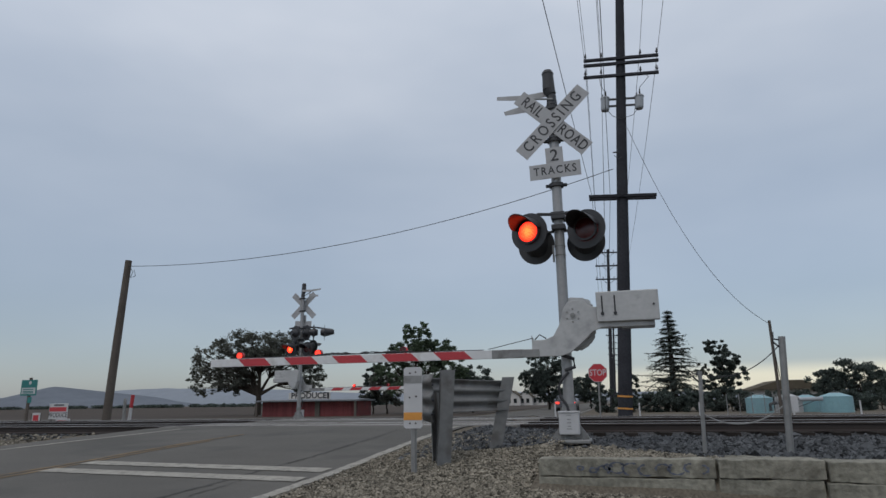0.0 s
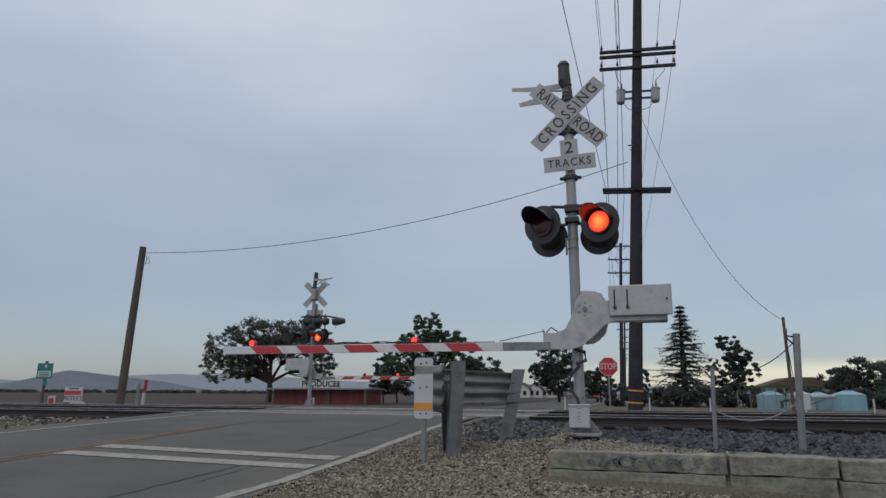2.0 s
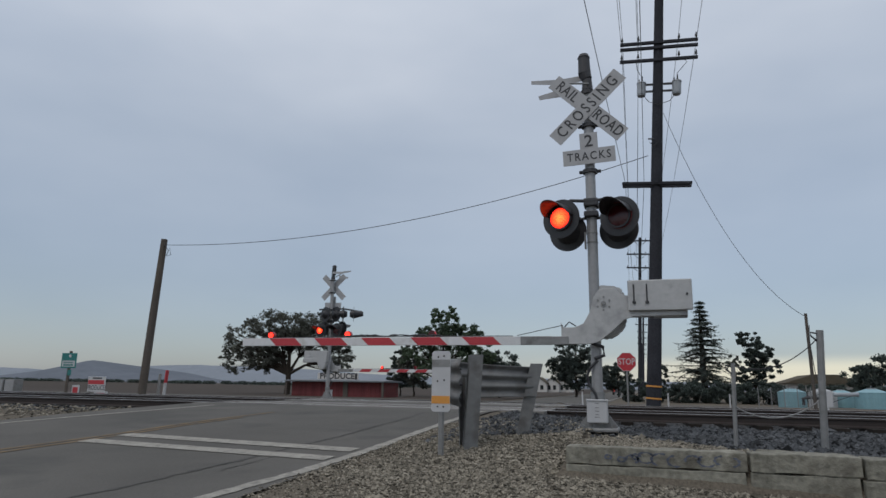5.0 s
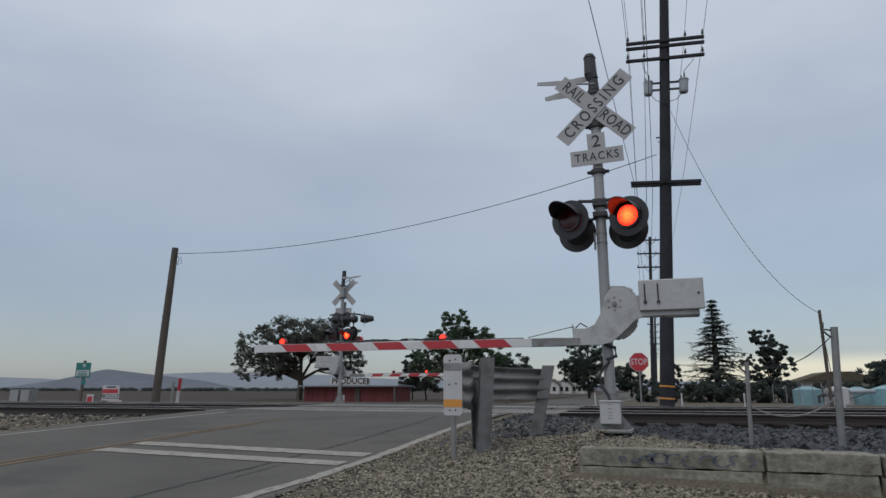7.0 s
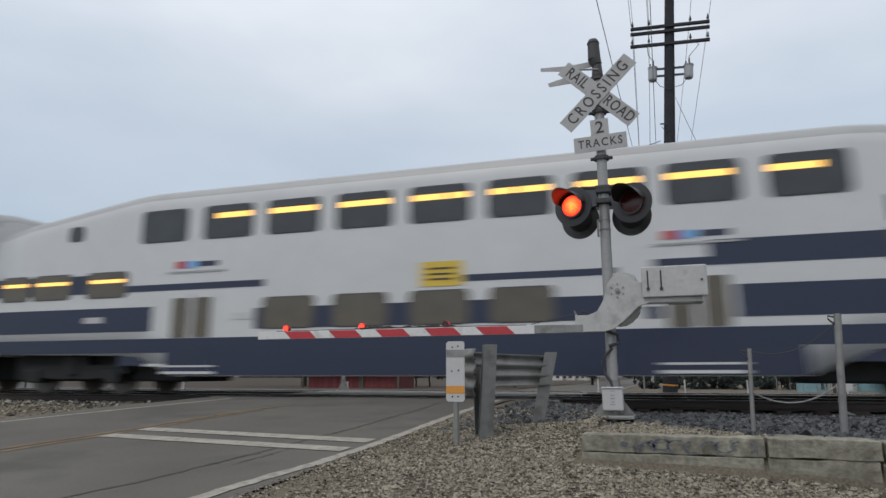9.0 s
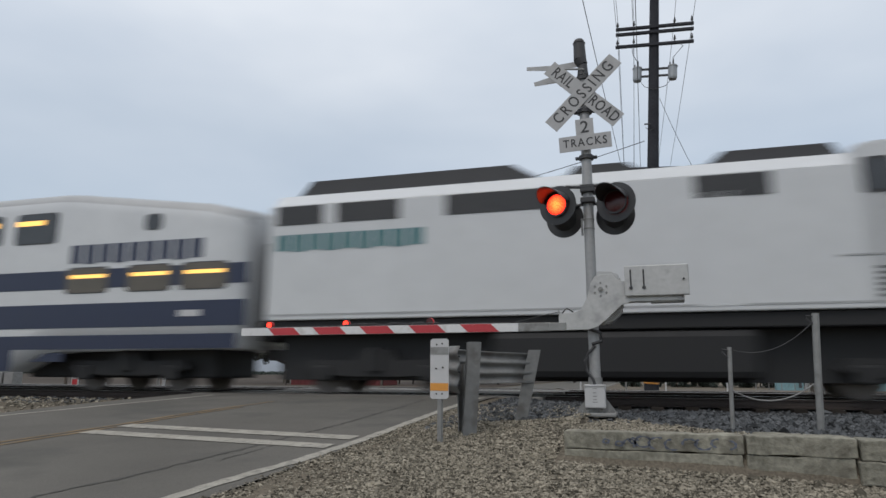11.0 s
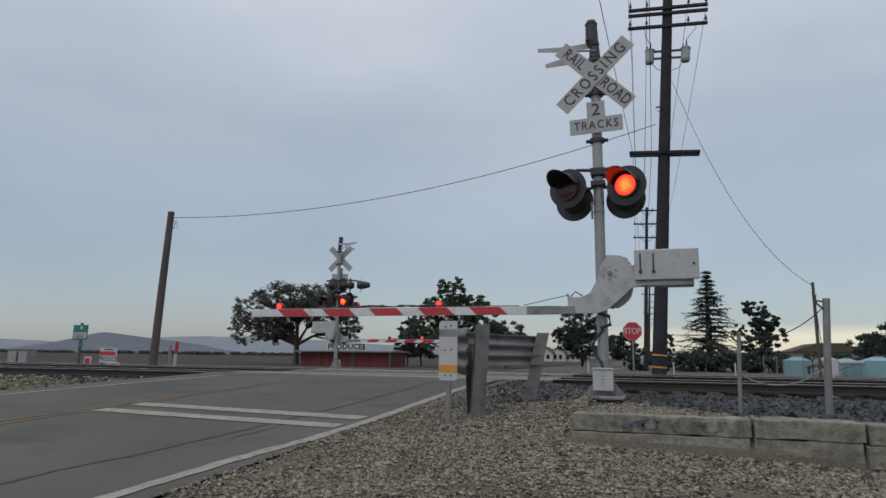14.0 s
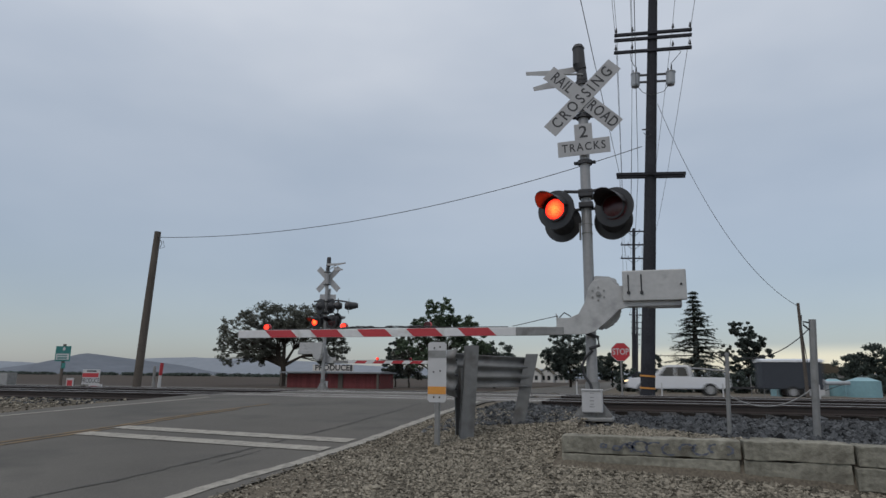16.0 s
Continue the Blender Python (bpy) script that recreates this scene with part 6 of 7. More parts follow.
    ribbon("cyan_ribbon", [(1.2, 1.36), (4.2, 1.42), (6.4, 2.1), (7.9, 2.83), (9.6, 3.33), (12.2, 3.66), (15.2, 3.5), (17.4, 2.85), (19.2, 2.3)], 0.3, CYAN, t, 0.013)
    ribbon("cyan_ribbon", [(18.8, 2.0), (20.5, 1.85), (23, 1.7), (25.6, 2.0)], 0.2, CYAN, t, 0.013)
    xs = [5.2, 7.0, 8.83, 10.6, 12.4, 14.15, 15.91, 17.65, 19.25]
    for i, x in enumerate(xs):
        lit = None if i == 0 else ([(0.0, 0.5), (0.62, 0.95)] if i == 1 else [(0.03, 0.97)])
        window(x, x + 1.38, 3.7, 4.52, t, lit)
    for x in (8.65, 10.45, 12.25, 14.05):
        window(x, x + 1.36, 1.62, 2.36, t)
    window(1.65, 2.9, 2.3, 3.1, t)
    window(3.45, 4.2, 2.3, 3.1, t)
    window(21.5, 22.75, 2.24, 2.95, t)
    window(23.3, 24.6, 2.24, 2.95, t)
    for s in (-1, 1):
        for i in range(14):
            bm = bmesh.new()
            box(bm, 2.95, 5.0, s * 1.507 - 0.01, s * 1.507 + 0.01, 3.86 + 0.052 * i, 3.885 + 0.052 * i)
            part("louvre_slat", bm, DARKSTEEL, t, "dark ventilation louvre")
    for x in (6.45, 17.45):
        d = plate("door", x, x + 1.65, 0.5, 2.9, CARGREY, t, 0.012, label="silver double entrance door")
        for dx in (0.12, 0.92):
            plate("door_window", x + dx, x + dx + 0.6, 1.55, 2.6, GLASS, d, 0.02, r=0.08)
        plate("door_seam", x + 0.81, x + 0.84, 0.52, 2.88, DARKSTEEL, d, 0.021)
        plate("door_step", x - 0.03, x + 1.68, 0.44, 0.5, DARKSTEEL, d, 0.014)
        plate("drip_rail", x - 0.1, x + 1.75, 2.93, 2.99, DARKSTEEL, d, 0.02)
    plate("sill_line", 5.9, 21.2, 2.46, 2.49, CARROOF, t, 0.001)
    plate("sill_line", 5.9, 21.2, 1.28, 1.31, CARROOF, t, 0.003)
    bars(t, 22.9, 26.0, 3.04, 3.38, 9, TEALBAND)
    for x in (8.4, 20.0, 25.2):
        plate("vent", x, x + 0.3, 1.35, 1.47, DARKSTEEL, t, 0.006)
    # black filler box added at each end to block daylight around the bogie
    for x0, x1 in ((0.6, 5.6), (21.5, 25.6)):
        bm = bmesh.new()
        box(bm, x0, x1, -1.3, 1.3, 0.32, 1.25 if x0 < 1 else 1.05, 0.05)
        part("underframe", bm, UNDER, t, "black filler box closing the daylight gaps around a bogie")
    bogie(t, 3.0)
    bogie(t, 23.6)
    gangway(t, 26.35)
    return t


def coach():
    t = thing("coach", pose(0, 0, 0), "white bilevel coach with navy bands and lit windows", "train car", "cars of the passing train")
    st = [(0.1, 1.3, 1.1, 4.05, None), (0.15, HW, 1.0, 4.2, None), (1.2, HW, 1.0, 4.45, None), (4.6, HW, 0.95, 4.95, None), (5.2, HW, 0.9, 5.0, None), (6.2, HW, 0.45, 5.0, None), (19.7, HW, 0.45, 5.0, None), (20.7, HW, 0.9, 5.0, None), (21.3, HW, 0.95, 4.95, None), (25.2, HW, 1.0, 4.45, None), (26.25, HW, 1.0, 4.2, None), (26.3, 1.3, 1.1, 4.05, None)]
    loft("body", st, [CARWHITE, CARROOF], t)
    plate("navy_skirt", 0.2, 26.2, 1.0, 1.34, NAVY, t, 0.001)
    plate("navy_skirt", 6.2, 19.7, 0.47, 1.0, NAVY, t, 0.001)
    for s in (0, 1):
        f = (lambda x: x) if s == 0 else (lambda x: 26.6 - x)
        def pl(a, c, z0, z1, m, lift):
            plate("navy_band", min(f(a), f(c)), max(f(a), f(c)), z0, z1, m, t, lift)
        pl(0.2, 8.6 if s == 0 else 9.4, 2.5, 2.66, NAVY, 0.001)
        pl(0.2, 4.6 if s == 0 else 8.4, 2.66, 2.98, NAVY, 0.001)
        pl(0.2, 5.5 if s == 0 else 9.6, 1.52, 2.12, NAVY, 0.001)
        for x in ((0.5, 1.6, 3.4) if s == 0 else (4.2, 2.35, 0.8)):
            x0 = f(x) if s == 0 else f(x) - 1.2
            window(x0, x0 + (0.95 if x == 0.5 else 1.25), 2.4, 3.02, t, [(0.08, 0.94)], BROWNGLASS)
        a = f(2.9) - 0.25
        window(a, a + 0.45, 3.92, 4.28, t)
    plate("navy_band", 8.4, 16.4, 1.52, 2.0, NAVY, t, 0.001)
    plate("navy_band", 13.4, 16.5, 2.4, 2.54, NAVY, t, 0.0015)
    xs = [5.0, 6.85, 8.62, 10.42, 12.2, 13.95, 15.75, 17.5, 19.34]
    lits = [None, [(0.25, 0.98)], [(0.05, 0.95)], [(0.05, 0.97)], [(0.04, 0.6), (0.66, 0.98)], [(0.04, 0.42), (0.48, 0.98)], [(0.05, 0.95)], [(0.02, 0.9)], [(0.0, 0.68)]]
    for x, lit in zip(xs, lits):
        window(x, x + 1.35, 3.74, 4.52, t, lit, tall=0.13)
    for x in (8.62, 10.4, 12.22, 13.98):
        window(x, x + 1.28, 1.53, 2.22, t, None, BROWNGLASS)
    for x in (6.0, 17.3):
        d = plate("door", x, x + 1.3, 0.5, 2.4, CARWHITE, t, 0.012, label="white double entrance door with bright windows")
        for dx in (0.1, 0.72):
            plate("door_window", x + dx, x + dx + 0.48, 1.35, 2.3, BROWNGLASS, d, 0.02, r=0.06)
        plate("door_seam", x + 0.64, x + 0.66, 0.52, 2.38, DARKSTEEL, d, 0.021)
        plate("navy_skirt", x, x + 1.3, 0.5, 1.34, NAVY, d, 0.019)
        plate("door_step", x - 0.1, x + 1.4, 0.5, 0.56, CARWHITE, d, 0.028)
        plate("door_step", x - 0.1, x + 1.4, 0.66, 0.7, CARWHITE, d, 0.028)
        plate("drip_rail", x - 0.1, x + 1.5, 2.92, 2.96, CARROOF, d, 0.02)
        plate("flag_emblem", x + 0.1, x + 0.4, 3.03, 3.2, RED, t, 0.004)
        plate("flag_emblem", x + 0.42, x + 0.7, 3.03, 3.2, SKYBLUE, t, 0.004)
        plate("flag_emblem", x + 0.74, x + 1.3, 3.06, 3.18, NAVY, t, 0.004)
    plate("yellow_notice", 12.45, 13.38, 2.32, 2.85, YELLOWSIGN, t, 0.008, label="yellow notice panel")
    for z in (2.45, 2.56, 2.68):
        plate("notice_print", 12.6, 13.2, z, z + 0.04, DARKSTEEL, t, 0.015)
    bars(t, 21.2, 25.2, 3.12, 3.62, 9, NAVY)
    for x in (7.8, 16.7, 3.4, 24.6):
        plate("small_print", x, x + 0.6, 1.75, 1.9, SIGNWHITE, t, 0.006)
    plate("vent", 5.4, 6.0, 0.68, 0.74, CARWHITE, t, 0.006)
    # solid black box added behind each bogie, keeps the space under the coach dark
    for x0, x1 in ((0.6, 6.2), (19.7, 25.3)):
        bm = bmesh.new()
        box(bm, x0, x1, -0.9, 0.9, 0.32, 1.05, 0.05)
        part("underframe", bm, UNDER, t, "black filler box closing the daylight gaps around a bogie")
    plate("navy_skirt", 4.6, 6.2, 0.7, 1.0, NAVY, t, -0.02)
    plate("navy_skirt", 19.7, 21.3, 0.7, 1.0, NAVY, t, -0.02)
    bogie(t, 2.9)
    bogie(t, 23.0)
    gangway(t, 26.25)
    return t


def locomotive():
    """The cab and nose are at its trailing end, +x."""
    t = thing("locomotive", pose(0, 0, 0), "white diesel locomotive with dark roof gear and black filler box closing the daylight gaps around a bogie", "locomotive", "cars of the passing train")
    bm = bmesh.new()
    box(bm, 0.4, 15.7, -1.5, 1.5, 1.6, 4.25, 0.03)
    prism(bm, [(-1.5, 4.24), (1.5, 4.24), (1.2, 4.55), (-1.2, 4.55)], "x", 0.5, 12.4)
    part("hood", bm, CARWHITE, t, "white carbody")
    bm = bmesh.new()
    prism(bm, [(12.4, 1.62), (12.4, 4.6), (12.7, 4.68), (15.0, 4.68), (15.35, 4.55), (15.75, 3.68), (15.75, 1.62)], "y", -1.5, 1.5)
    bmesh.ops.bevel(bm, geom=list(bm.edges), offset=0.06, segments=2, affect="EDGES")
    cab = part("cab", bm, CARWHITE, t)
    bm = bmesh.new()
    prism(bm, [(15.7, 1.66), (15.7, 3.66), (15.95, 3.62), (16.2, 3.42), (16.28, 2.6), (16.28, 1.66)], "y", -1.38, 1.38)
    bmesh.ops.bevel(bm, geom=list(bm.edges), offset=0.12, segments=3, affect="EDGES")
    nose = part("nose", bm, CARWHITE, t)
    bm = bmesh.new()
    box(bm, 16.27, 16.33, -0.9, 0.9, 1.7, 3.0, 0.02)
    part("nose_door", bm, NAVY, nose, "navy nose front")
    bm = bmesh.new()
    box(bm, 16.28, 16.85, -1.4, 1.4, 1.62, 2.55, 0.04)
    part("front_platform", bm, NAVY, t, "navy front platform panel")
    for y in (-0.22, 0.22):
        bm = bmesh.new()
        cyl(bm, (16.1, -0.55, 3.1 + 0.6 * y), (16.29, -0.55, 3.1 + 0.6 * y), 0.08, 0.075, 14)
        part("headlight", bm, HEADLIGHT, nose, "lit headlight")
    bm = bmesh.new()
    cyl(bm, (15.9, -1.4, 3.5), (15.9, -1.36, 3.5), 0.09, 0.09, 12)
    part("tail_light", bm, TAILRED, nose, "red marker light")
    for x0, x1, z0, z1 in ((12.5, 13.05, 3.68, 4.36), (13.1, 14.65, 3.68, 4.4)):
        fr = plate("cab_window", x0, x1, z0, z1, BLACK, cab, 0.004, r=0.08)
        plate("pane", x0 + 0.06, x1 - 0.06, z0 + 0.06, z1 - 0.06, GLASS, fr, 0.009, r=0.06)
    plate("cab_window", 14.85, 15.42, 3.76, 4.34, GLASS, cab, 0.004, r=0.06)
    bm = bmesh.new()
    prism(bm, [(14.6, 4.69), (14.6, 4.76), (15.1, 4.76), (15.5, 4.6), (15.62, 4.3), (15.56, 4.28), (15.4, 4.56), (15.0, 4.69)], "y", -1.5, 1.5)
    part("visor", bm, BLACK, cab, "black cab roof visor")
    bm = bmesh.new()
    for y in (-0.75, 0.75):
        prism(bm, [(15.4, 4.5), (15.42, 4.51), (15.73, 3.8), (15.71, 3.79)], "y", y - 0.6, y + 0.6)
    for v in bm.verts:
        v.co.x += 0.03
    part("windscreen", bm, GLASS, cab)
    for x0, x1 in ((0.6, 1.75), (2.1, 3.6), (4.65, 6.9), (9.65, 11.0)):
        plate("grille", x0, x1, 3.78, 4.22, BLACK, t, 0.006)
    bm = bmesh.new()
    prism(bm, [(0.8, 4.5), (1.2, 4.95), (6.0, 4.95), (6.6, 4.6), (7.2, 4.62), (7.4, 4.8), (8.4, 4.8), (8.7, 4.6), (10.0, 4.62), (10.3, 4.85), (12.2, 4.85), (12.4, 4.55)], "y", -1.0, 1.0)
    part("roof_gear", bm, DARKSTEEL, t, "dark radiator and roof equipment")
    bm = bmesh.new()
    box(bm, 0.2, 16.7, -1.4, 1.4, 1.3, 1.6, 0.03)
    box(bm, 5.6, 10.6, -1.4, 1.4, 0.35, 1.3, 0.15)
    # the long middle box is added only to block daylight between the wheels
    box(bm, 0.6, 16.1, -0.95, 0.95, 0.3, 1.35)
    box(bm, 15.95, 16.95, -1.4, 1.4, 0.15, 1.4, 0.05)
    part("underframe", bm, UNDER, t, "black filler box closing the daylight gaps around a bogie and fuel tank")
    bm = bmesh.new()
    for z in (0.35, 0.72, 1.08):
        box(bm, 15.1, 15.75, -1.52, -1.35, z, z + 0.04)
    part("step", bm, YELLOWSIGN, t, "yellow-edged step")
    plate("seam", 10.05, 10.1, 1.7, 4.2, CARROOF, t, 0.003)
    plate("side_door", 9.6, 10.4, 1.7, 3.9, CARWHITE, t, 0.006)
    plate("belt_line", 0.5, 15.6, 1.7, 1.74, CARROOF, t, 0.004)
    plate("belt_line", 12.0, 15.6, 2.55, 2.58, CARROOF, t, 0.01)
    for x0, z0 in ((12.6, 1.8), (14.6, 2.3)):
        for i in range(6):
            plate("louvre", x0, x0 + 0.5, z0 + i * 0.1, z0 + 0.05 + i * 0.1, DARKSTEEL, t, 0.004)
    plate("wordmark_bar", 13.0, 14.2, 2.98, 3.26, TEALBAND, t, 0.008)
    bars(t, 0.6, 4.2, 3.15, 3.55, 9, TEALBAND)
    plate("number_bar", 15.8, 16.14, 3.02, 3.3, BLACK, nose, -0.118)
    for x in (3.0, 13.6):
        bogie(t, x)
    return t


TRAIN = [(cab_car(), 0.0)]
c0 = coach()
TRAIN.append((c0, 26.55))
for i in (2, 3):
    TRAIN.append((copy_thing(c0, pose(0, 0, 0)), 26.55 + 26.5 * (i - 1)))
TRAIN.append((locomotive(), 26.55 + 26.5 * 3))
TRAIN_ROWS = [(0.0, 289.0), (4.0, 140.4), (6.0, 66.2), (7.0, 29.0), (7.5, 10.7), (8.0, -7.75), (8.5, -26.3), (9.0, -43.8), (9.2, -51.1), (10.2, -86.3), (11.3, -125.1), (11.5, -132.05), (12.0, -150.2), (14.0, -220.0), (16.0, -290.0)]


# ---- road vehicles ----
TRUCKWHITE = mat("truck_white", (0.62, 0.63, 0.65), 0.35, vary=0.05, coat=0.5)
TYRE = mat("tyre", (0.02, 0.02, 0.02), 0.8, vary=0.1)
TRAILERDARK = mat("trailer_dark", (0.03, 0.035, 0.045), 0.6, vary=0.2)
CARRED = mat("car_dark_paint", (0.12, 0.12, 0.13), 0.3, vary=0.1, coat=0.5)


def road_wheel(parent, x, y, r=0.39):
    bm = bmesh.new()
    cyl(bm, (0, -0.13, 0), (0, 0.13, 0), r, r, 20)
    w = part("wheel", bm, TYRE, parent)
    w.matrix_basis = pose(x, y, r)
    for s in (-1, 1):
        bm = bmesh.new()
        cyl(bm, (0, s * 0.135 - 0.01, 0), (0, s * 0.135 + 0.01, 0), r * 0.6, r * 0.55, 14)
        for i in range(5):
            a = 2 * math.pi * i / 5
            cyl(bm, (0.15 * math.cos(a), s * 0.15 - 0.005, 0.15 * math.sin(a)), (0.15 * math.cos(a), s * 0.15 + 0.005, 0.15 * math.sin(a)), 0.04, 0.04, 6)
        part("rim", bm, ALU2, w)


def pickup():
    """Front towards -x."""
    t = thing("pickup_truck", pose(0, 0, 0), "white extended-cab pickup truck with a ladder rack", "pickup truck")
    bm = bmesh.new()
    prism(bm, [(0.05, 0.5), (0.0, 0.85), (0.12, 1.02), (1.45, 1.12), (5.65, 1.1), (5.7, 0.55), (5.1, 0.45), (0.4, 0.42)], "y", -0.95, 0.95)
    bmesh.ops.bevel(bm, geom=list(bm.edges), offset=0.05, segments=2, affect="EDGES")
    part("body", bm, TRUCKWHITE, t)
    bm = bmesh.new()
    prism(bm, [(1.4, 1.08), (2.15, 1.72), (2.4, 1.8), (3.45, 1.8), (3.62, 1.7), (3.7, 1.08)], "y", -0.84, 0.84)
    bmesh.ops.bevel(bm, geom=list(bm.edges), offset=0.05, segments=2, affect="EDGES")
    cb = part("cab", bm, TRUCKWHITE, t)
    for o in ([(1.85, 1.16), (2.25, 1.66), (2.72, 1.68), (2.72, 1.16)], [(2.8, 1.16), (2.8, 1.68), (3.4, 1.68), (3.5, 1.16)]):
        for y in (-0.85, 0.835):
            bm = bmesh.new()
            prism(bm, o, "y", y, y + 0.015)
            part("side_window", bm, GLASS, cb)
    bm = bmesh.new()
    for y in (-0.85, 0.85):
        tube(bm, [(3.8, y, 1.1), (3.8, y, 1.65), (5.6, y, 1.5), (5.6, y, 1.1)], 0.025, 6)
        tube(bm, [(4.7, y, 1.1), (4.7, y, 1.58)], 0.02, 6)
    for x, z in ((3.8, 1.65), (5.6, 1.5)):
        tube(bm, [(x, -0.85, z), (x, 0.85, z)], 0.025, 6)
    part("rack", bm, ALU2, t)
    for y in (-0.7, 0.7):
        bm = bmesh.new()
        box(bm, -0.03, 0.12, y - 0.16, y + 0.16, 0.78, 0.93, 0.03)
        part("headlight", bm, HEADLIGHT, t, "lit headlight")
    bm = bmesh.new()
    box(bm, -0.12, 0.1, -0.92, 0.92, 0.45, 0.65, 0.04)
    part("bumper", bm, ALU2, t)
    for x in (1.0, 4.6):
        for y in (-0.86, 0.86):
            road_wheel(t, x, y)
    return t


def trailer():
    t = thing("cargo_trailer", pose(0, 0, 0), "dark high-sided cargo trailer with a white roof towed behind a truck", "trailer")
    bm = bmesh.new()
    box(bm, 0.0, 3.1, -1.0, 1.0, 0.5, 2.0, 0.04)
    part("body", bm, TRAILERDARK, t)
    bm = bmesh.new()
    prism(bm, [(-1.03, 1.98), (1.03, 1.98), (1.03, 2.08), (0.5, 2.17), (-0.5, 2.17), (-1.03, 2.08)], "x", -0.05, 3.15)
    part("roof", bm, TRUCKWHITE, t, "white arched roof")
    bm = bmesh.new()
    box(bm, -2.0, 0.05, -0.06, 0.06, 0.48, 0.58)
    part("drawbar", bm, DARKSTEEL, t)
    for x in (1.5, 2.3):
        for y in (-1.0, 1.0):
            road_wheel(t, x, y, 0.34)
    return t


def far_car():
    """Front towards +y."""
    t = thing("car", pose(0, 0, 0), "dark sedan with red tail lights on the far road", "car")
    bm = bmesh.new()
    prism(bm, [(-2.2, 0.35), (-2.25, 0.85), (-1.2, 0.95), (1.0, 0.9), (2.2, 0.75), (2.25, 0.35)], "x", -0.9, 0.9)
    bmesh.ops.bevel(bm, geom=list(bm.edges), offset=0.06, segments=2, affect="EDGES")
    part("body", bm, CARRED, t)
    bm = bmesh.new()
    prism(bm, [(-1.7, 0.9), (-1.1, 1.42), (0.3, 1.45), (1.1, 0.88)], "x", -0.75, 0.75)
    bmesh.ops.bevel(bm, geom=list(bm.edges), offset=0.06, segments=2, affect="EDGES")
    part("cabin", bm, GLASS, t)
    for x in (-0.7, 0.7):
        bm = bmesh.new()
        box(bm, x - 0.16, x + 0.16, -2.29, -2.2, 0.68, 0.84, 0.02)
        part("tail_light", bm, TAILRED, t, "lit red tail light")
        for y in (-1.35, 1.35):
            bm = bmesh.new()
            cyl(bm, (x * 1.25 - 0.1, y, 0.33), (x * 1.25 + 0.1, y, 0.33), 0.33, 0.33, 16)
            part("wheel", bm, TYRE, t)
    return t


TRUCK, TRAILER, FARCAR = pickup(), trailer(), far_car()


# ---- loose stones ----
def stones(name, count, pick, size, material, label, seed, sink=0.3):
    rng = np.random.default_rng(seed)
    base = np.array([(1, 0, 0), (0, 1, 0), (-1, 0, 0), (0, -1, 0), (0, 0, 1), (0, 0, -1)], float)
    tri = np.array([(0, 1, 4), (1, 2, 4), (2, 3, 4), (3, 0, 4), (1, 0, 5), (2, 1, 5), (3, 2, 5), (0, 3, 5)])
    vs, fs = [], []
    heights = {}
    for i in range(count):
        x, y = pick(rng)
        key = (round(x / 0.07), round(y / 0.07))
        if key not in heights:
            heights[key] = ground_z(x, y)
        s = size * rng.lognormal(0, 0.35)
        a = rng.uniform(0, 6.28)
        p = base * (1 + rng.uniform(-0.35, 0.35, (6, 3))) * (1.0, rng.uniform(0.6, 1.0), rng.uniform(0.4, 0.75)) + rng.uniform(-0.3, 0.3, (6, 3))
        p = p * s
        p = np.stack((p[:, 0] * math.cos(a) - p[:, 1] * math.sin(a), p[:, 0] * math.sin(a) + p[:, 1] * math.cos(a), p[:, 2]), 1)
        vs.append(p + (x, y, heights[key] + s * sink))
        fs.append(tri + 6 * i)
    me = bpy.data.meshes.new(name)
    me.from_pydata(np.concatenate(vs).tolist(), [], np.concatenate(fs).tolist())
    me.materials.append(material)
    return tagged(new(name, me), label, "gravel", kind="stuff")


def pick_shoulder(rng):
    while True:
        y = 3.3 + 7.5 * rng.uniform() ** 1.25
        x = rng.uniform(-2.86, 1.3 + 0.22 * y)
        if x > -0.66 and 5.36 < y < 5.63 or abs(x + 0.56) < 0.22 and abs(y - 8.2) < 0.22:
            continue
        if x > -0.42 and y > 8.3 - 1.5 * (x + 0.35):
            continue
        if y < 5.3 and rng.uniform() < (0.62 + 0.6 * noise.noise(Vector((x * 0.9, y * 0.9, 4)))) * lerp(y, [4.4, 5.3], [1, 0.2]):
            continue
        if x < -1.7 and rng.uniform() < lerp(x, [-2.6, -1.7], [0.75, 0.1]):
            continue
        return x, y


def pick_bed(rng):
    while True:
        if rng.uniform() < 0.34:
            x, y = rng.uniform(-0.5, 4.2), rng.uniform(5.7, 9.9)
            if y > 8.3 - 1.5 * (x + 0.35) + rng.normal() * 0.12:
                return x, y
            continue
        y = 9.6 + 3.9 * rng.uniform() if rng.uniform() < 0.75 else rng.uniform(13.2, 20.4)
        x = rng.uniform(-2.5, 9.5) if rng.uniform() < 0.72 else rng.uniform(-24, -10)
        if y < 10.6 and rng.uniform() < 0.6:
            continue
        return x, y


def pick_berm(rng):
    return max(rng.normal(-1.45, 0.45), -2.55), rng.uniform(7.35, 12.6)


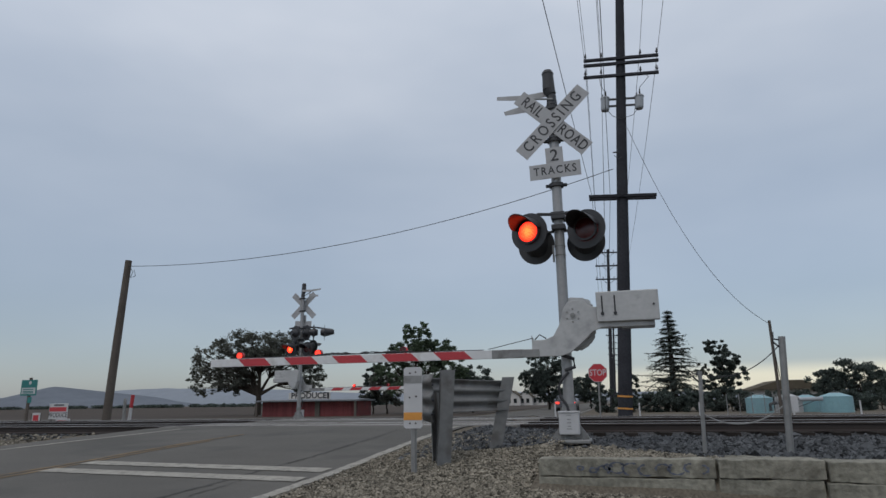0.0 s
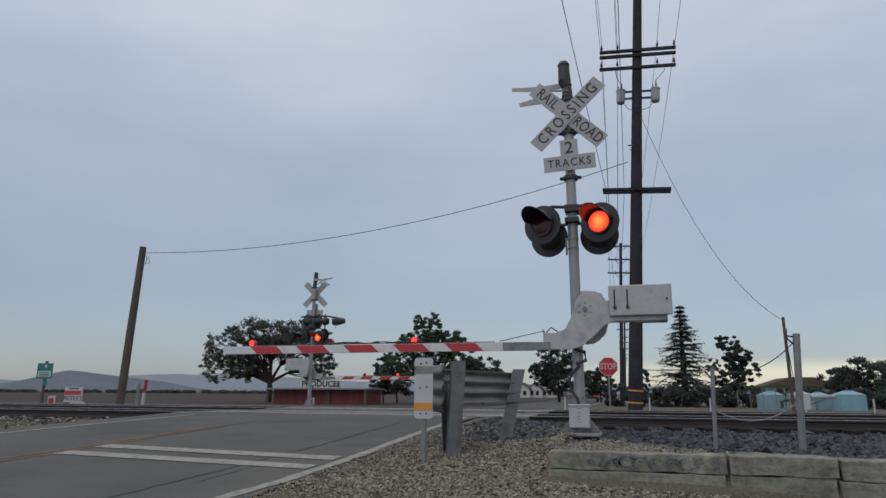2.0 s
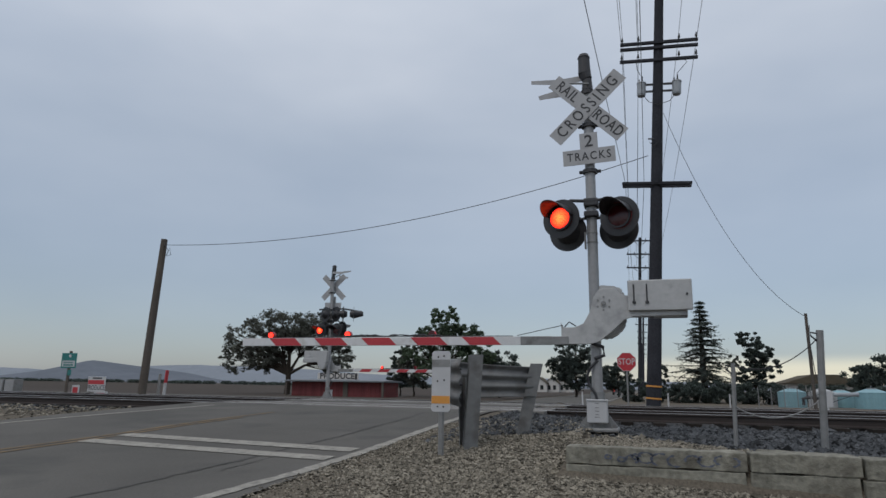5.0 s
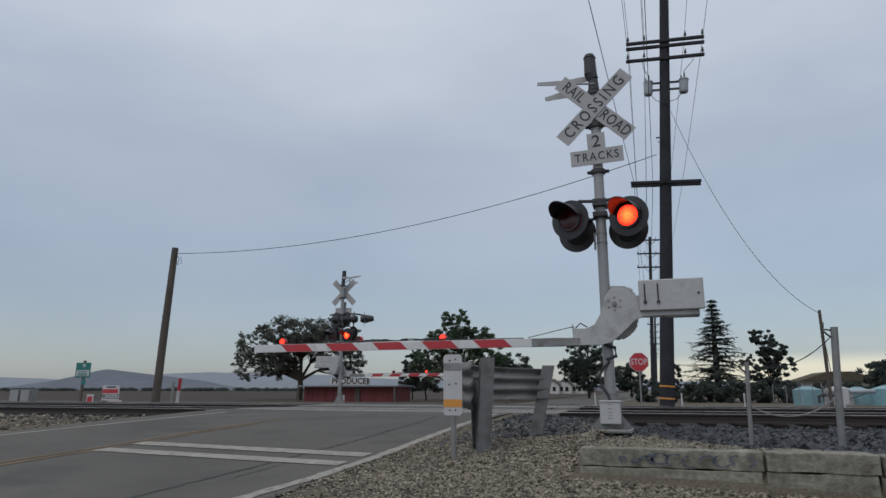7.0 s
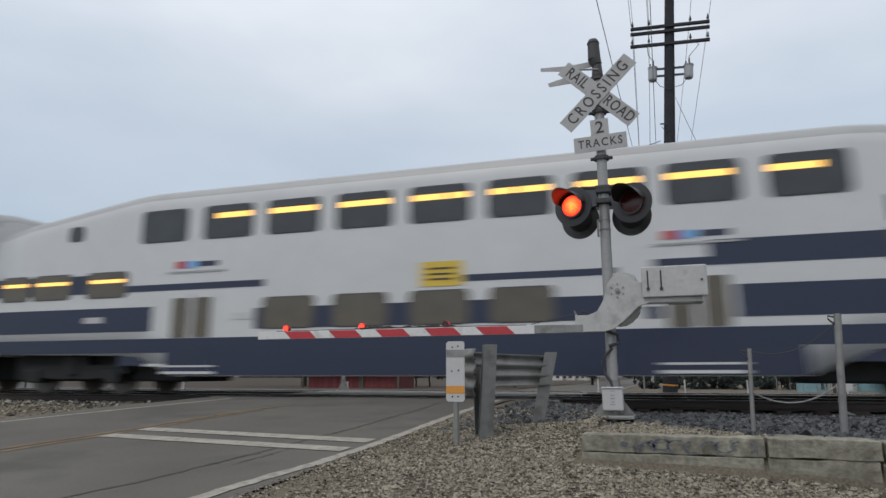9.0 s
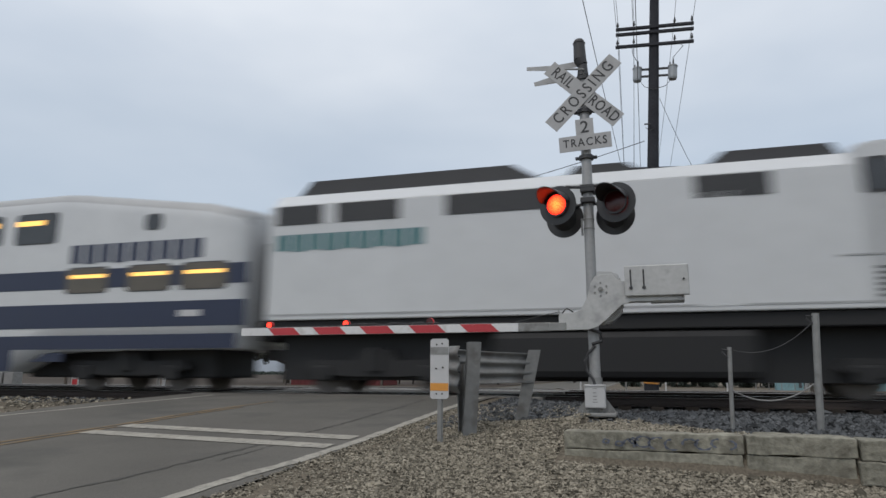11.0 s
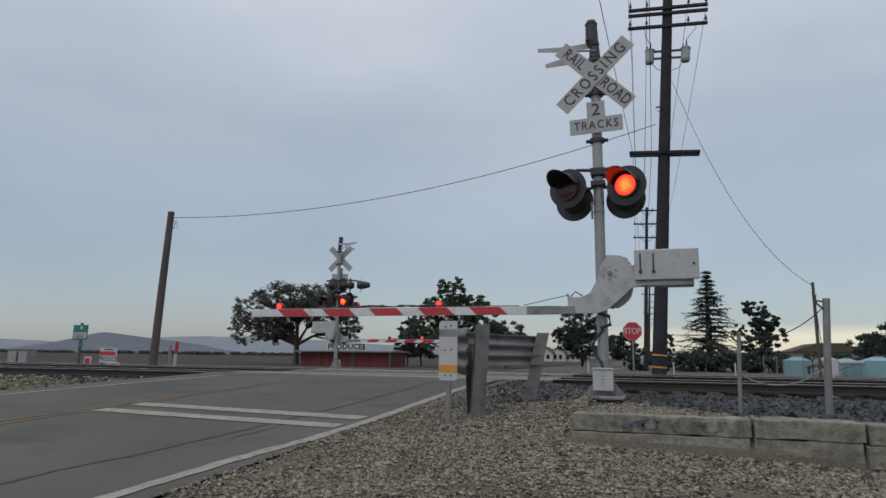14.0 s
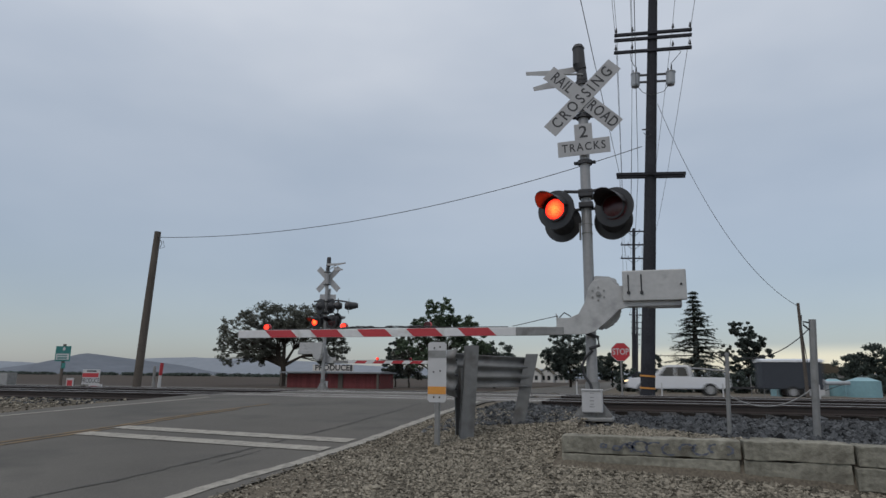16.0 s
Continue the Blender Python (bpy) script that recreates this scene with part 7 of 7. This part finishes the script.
def pick_left(rng):
    while True:
        x, y = rng.uniform(-22, -9.8), rng.uniform(5.0, 13.0)
        return x, y


stones("gravel", 165000, pick_shoulder, 0.0108, GRAVEL, "loose pale angular gravel on the road shoulder", 101)
stones("ballast", 60000, pick_bed, 0.023, BALLAST, "dark grey crushed stone track ballast", 102)
stones("ballast_berm", 8000, pick_berm, 0.022, BALLAST, "dark grey crushed stone spilled beside the guardrail", 103)
stones("gravel_verge", 6000, pick_left, 0.028, GRAVEL, "pale gravel on the far road verge", 104)


# ---- everything that moves ----
def motions():
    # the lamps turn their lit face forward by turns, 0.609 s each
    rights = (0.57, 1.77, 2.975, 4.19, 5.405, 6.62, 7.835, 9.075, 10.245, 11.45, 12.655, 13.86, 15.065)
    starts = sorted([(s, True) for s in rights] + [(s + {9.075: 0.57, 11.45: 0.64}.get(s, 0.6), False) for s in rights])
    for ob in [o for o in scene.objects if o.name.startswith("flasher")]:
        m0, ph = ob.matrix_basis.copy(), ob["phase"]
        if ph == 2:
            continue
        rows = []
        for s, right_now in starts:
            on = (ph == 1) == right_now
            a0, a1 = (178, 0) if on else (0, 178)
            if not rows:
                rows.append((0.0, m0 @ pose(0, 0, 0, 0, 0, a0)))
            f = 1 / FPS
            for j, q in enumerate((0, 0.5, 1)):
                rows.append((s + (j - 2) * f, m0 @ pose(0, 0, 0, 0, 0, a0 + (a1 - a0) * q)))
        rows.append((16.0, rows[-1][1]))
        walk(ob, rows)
    # the train runs through at a steady speed
    for car, back in TRAIN:
        walk(car, [(t, ASKEW @ pose(x + back, TRACK_Y[0], RAIL_Z)) for t, x in TRAIN_ROWS])
    # the truck and trailer pass on the street beyond, the car drives away
    for ob, back in ((TRUCK, 0.0), (TRAILER, 7.3)):
        walk(ob, [(float(t), pose(-0.8 + 24.5 * (16.0 - t) + back, 41.0, 0.04)) for t in (0, 4, 8, 12, 14, 15, 16)])
    walk(FARCAR, [(float(t), pose(-4.6, 62 + 11.0 * t, 0.04)) for t in range(0, 17, 2)])


motions()
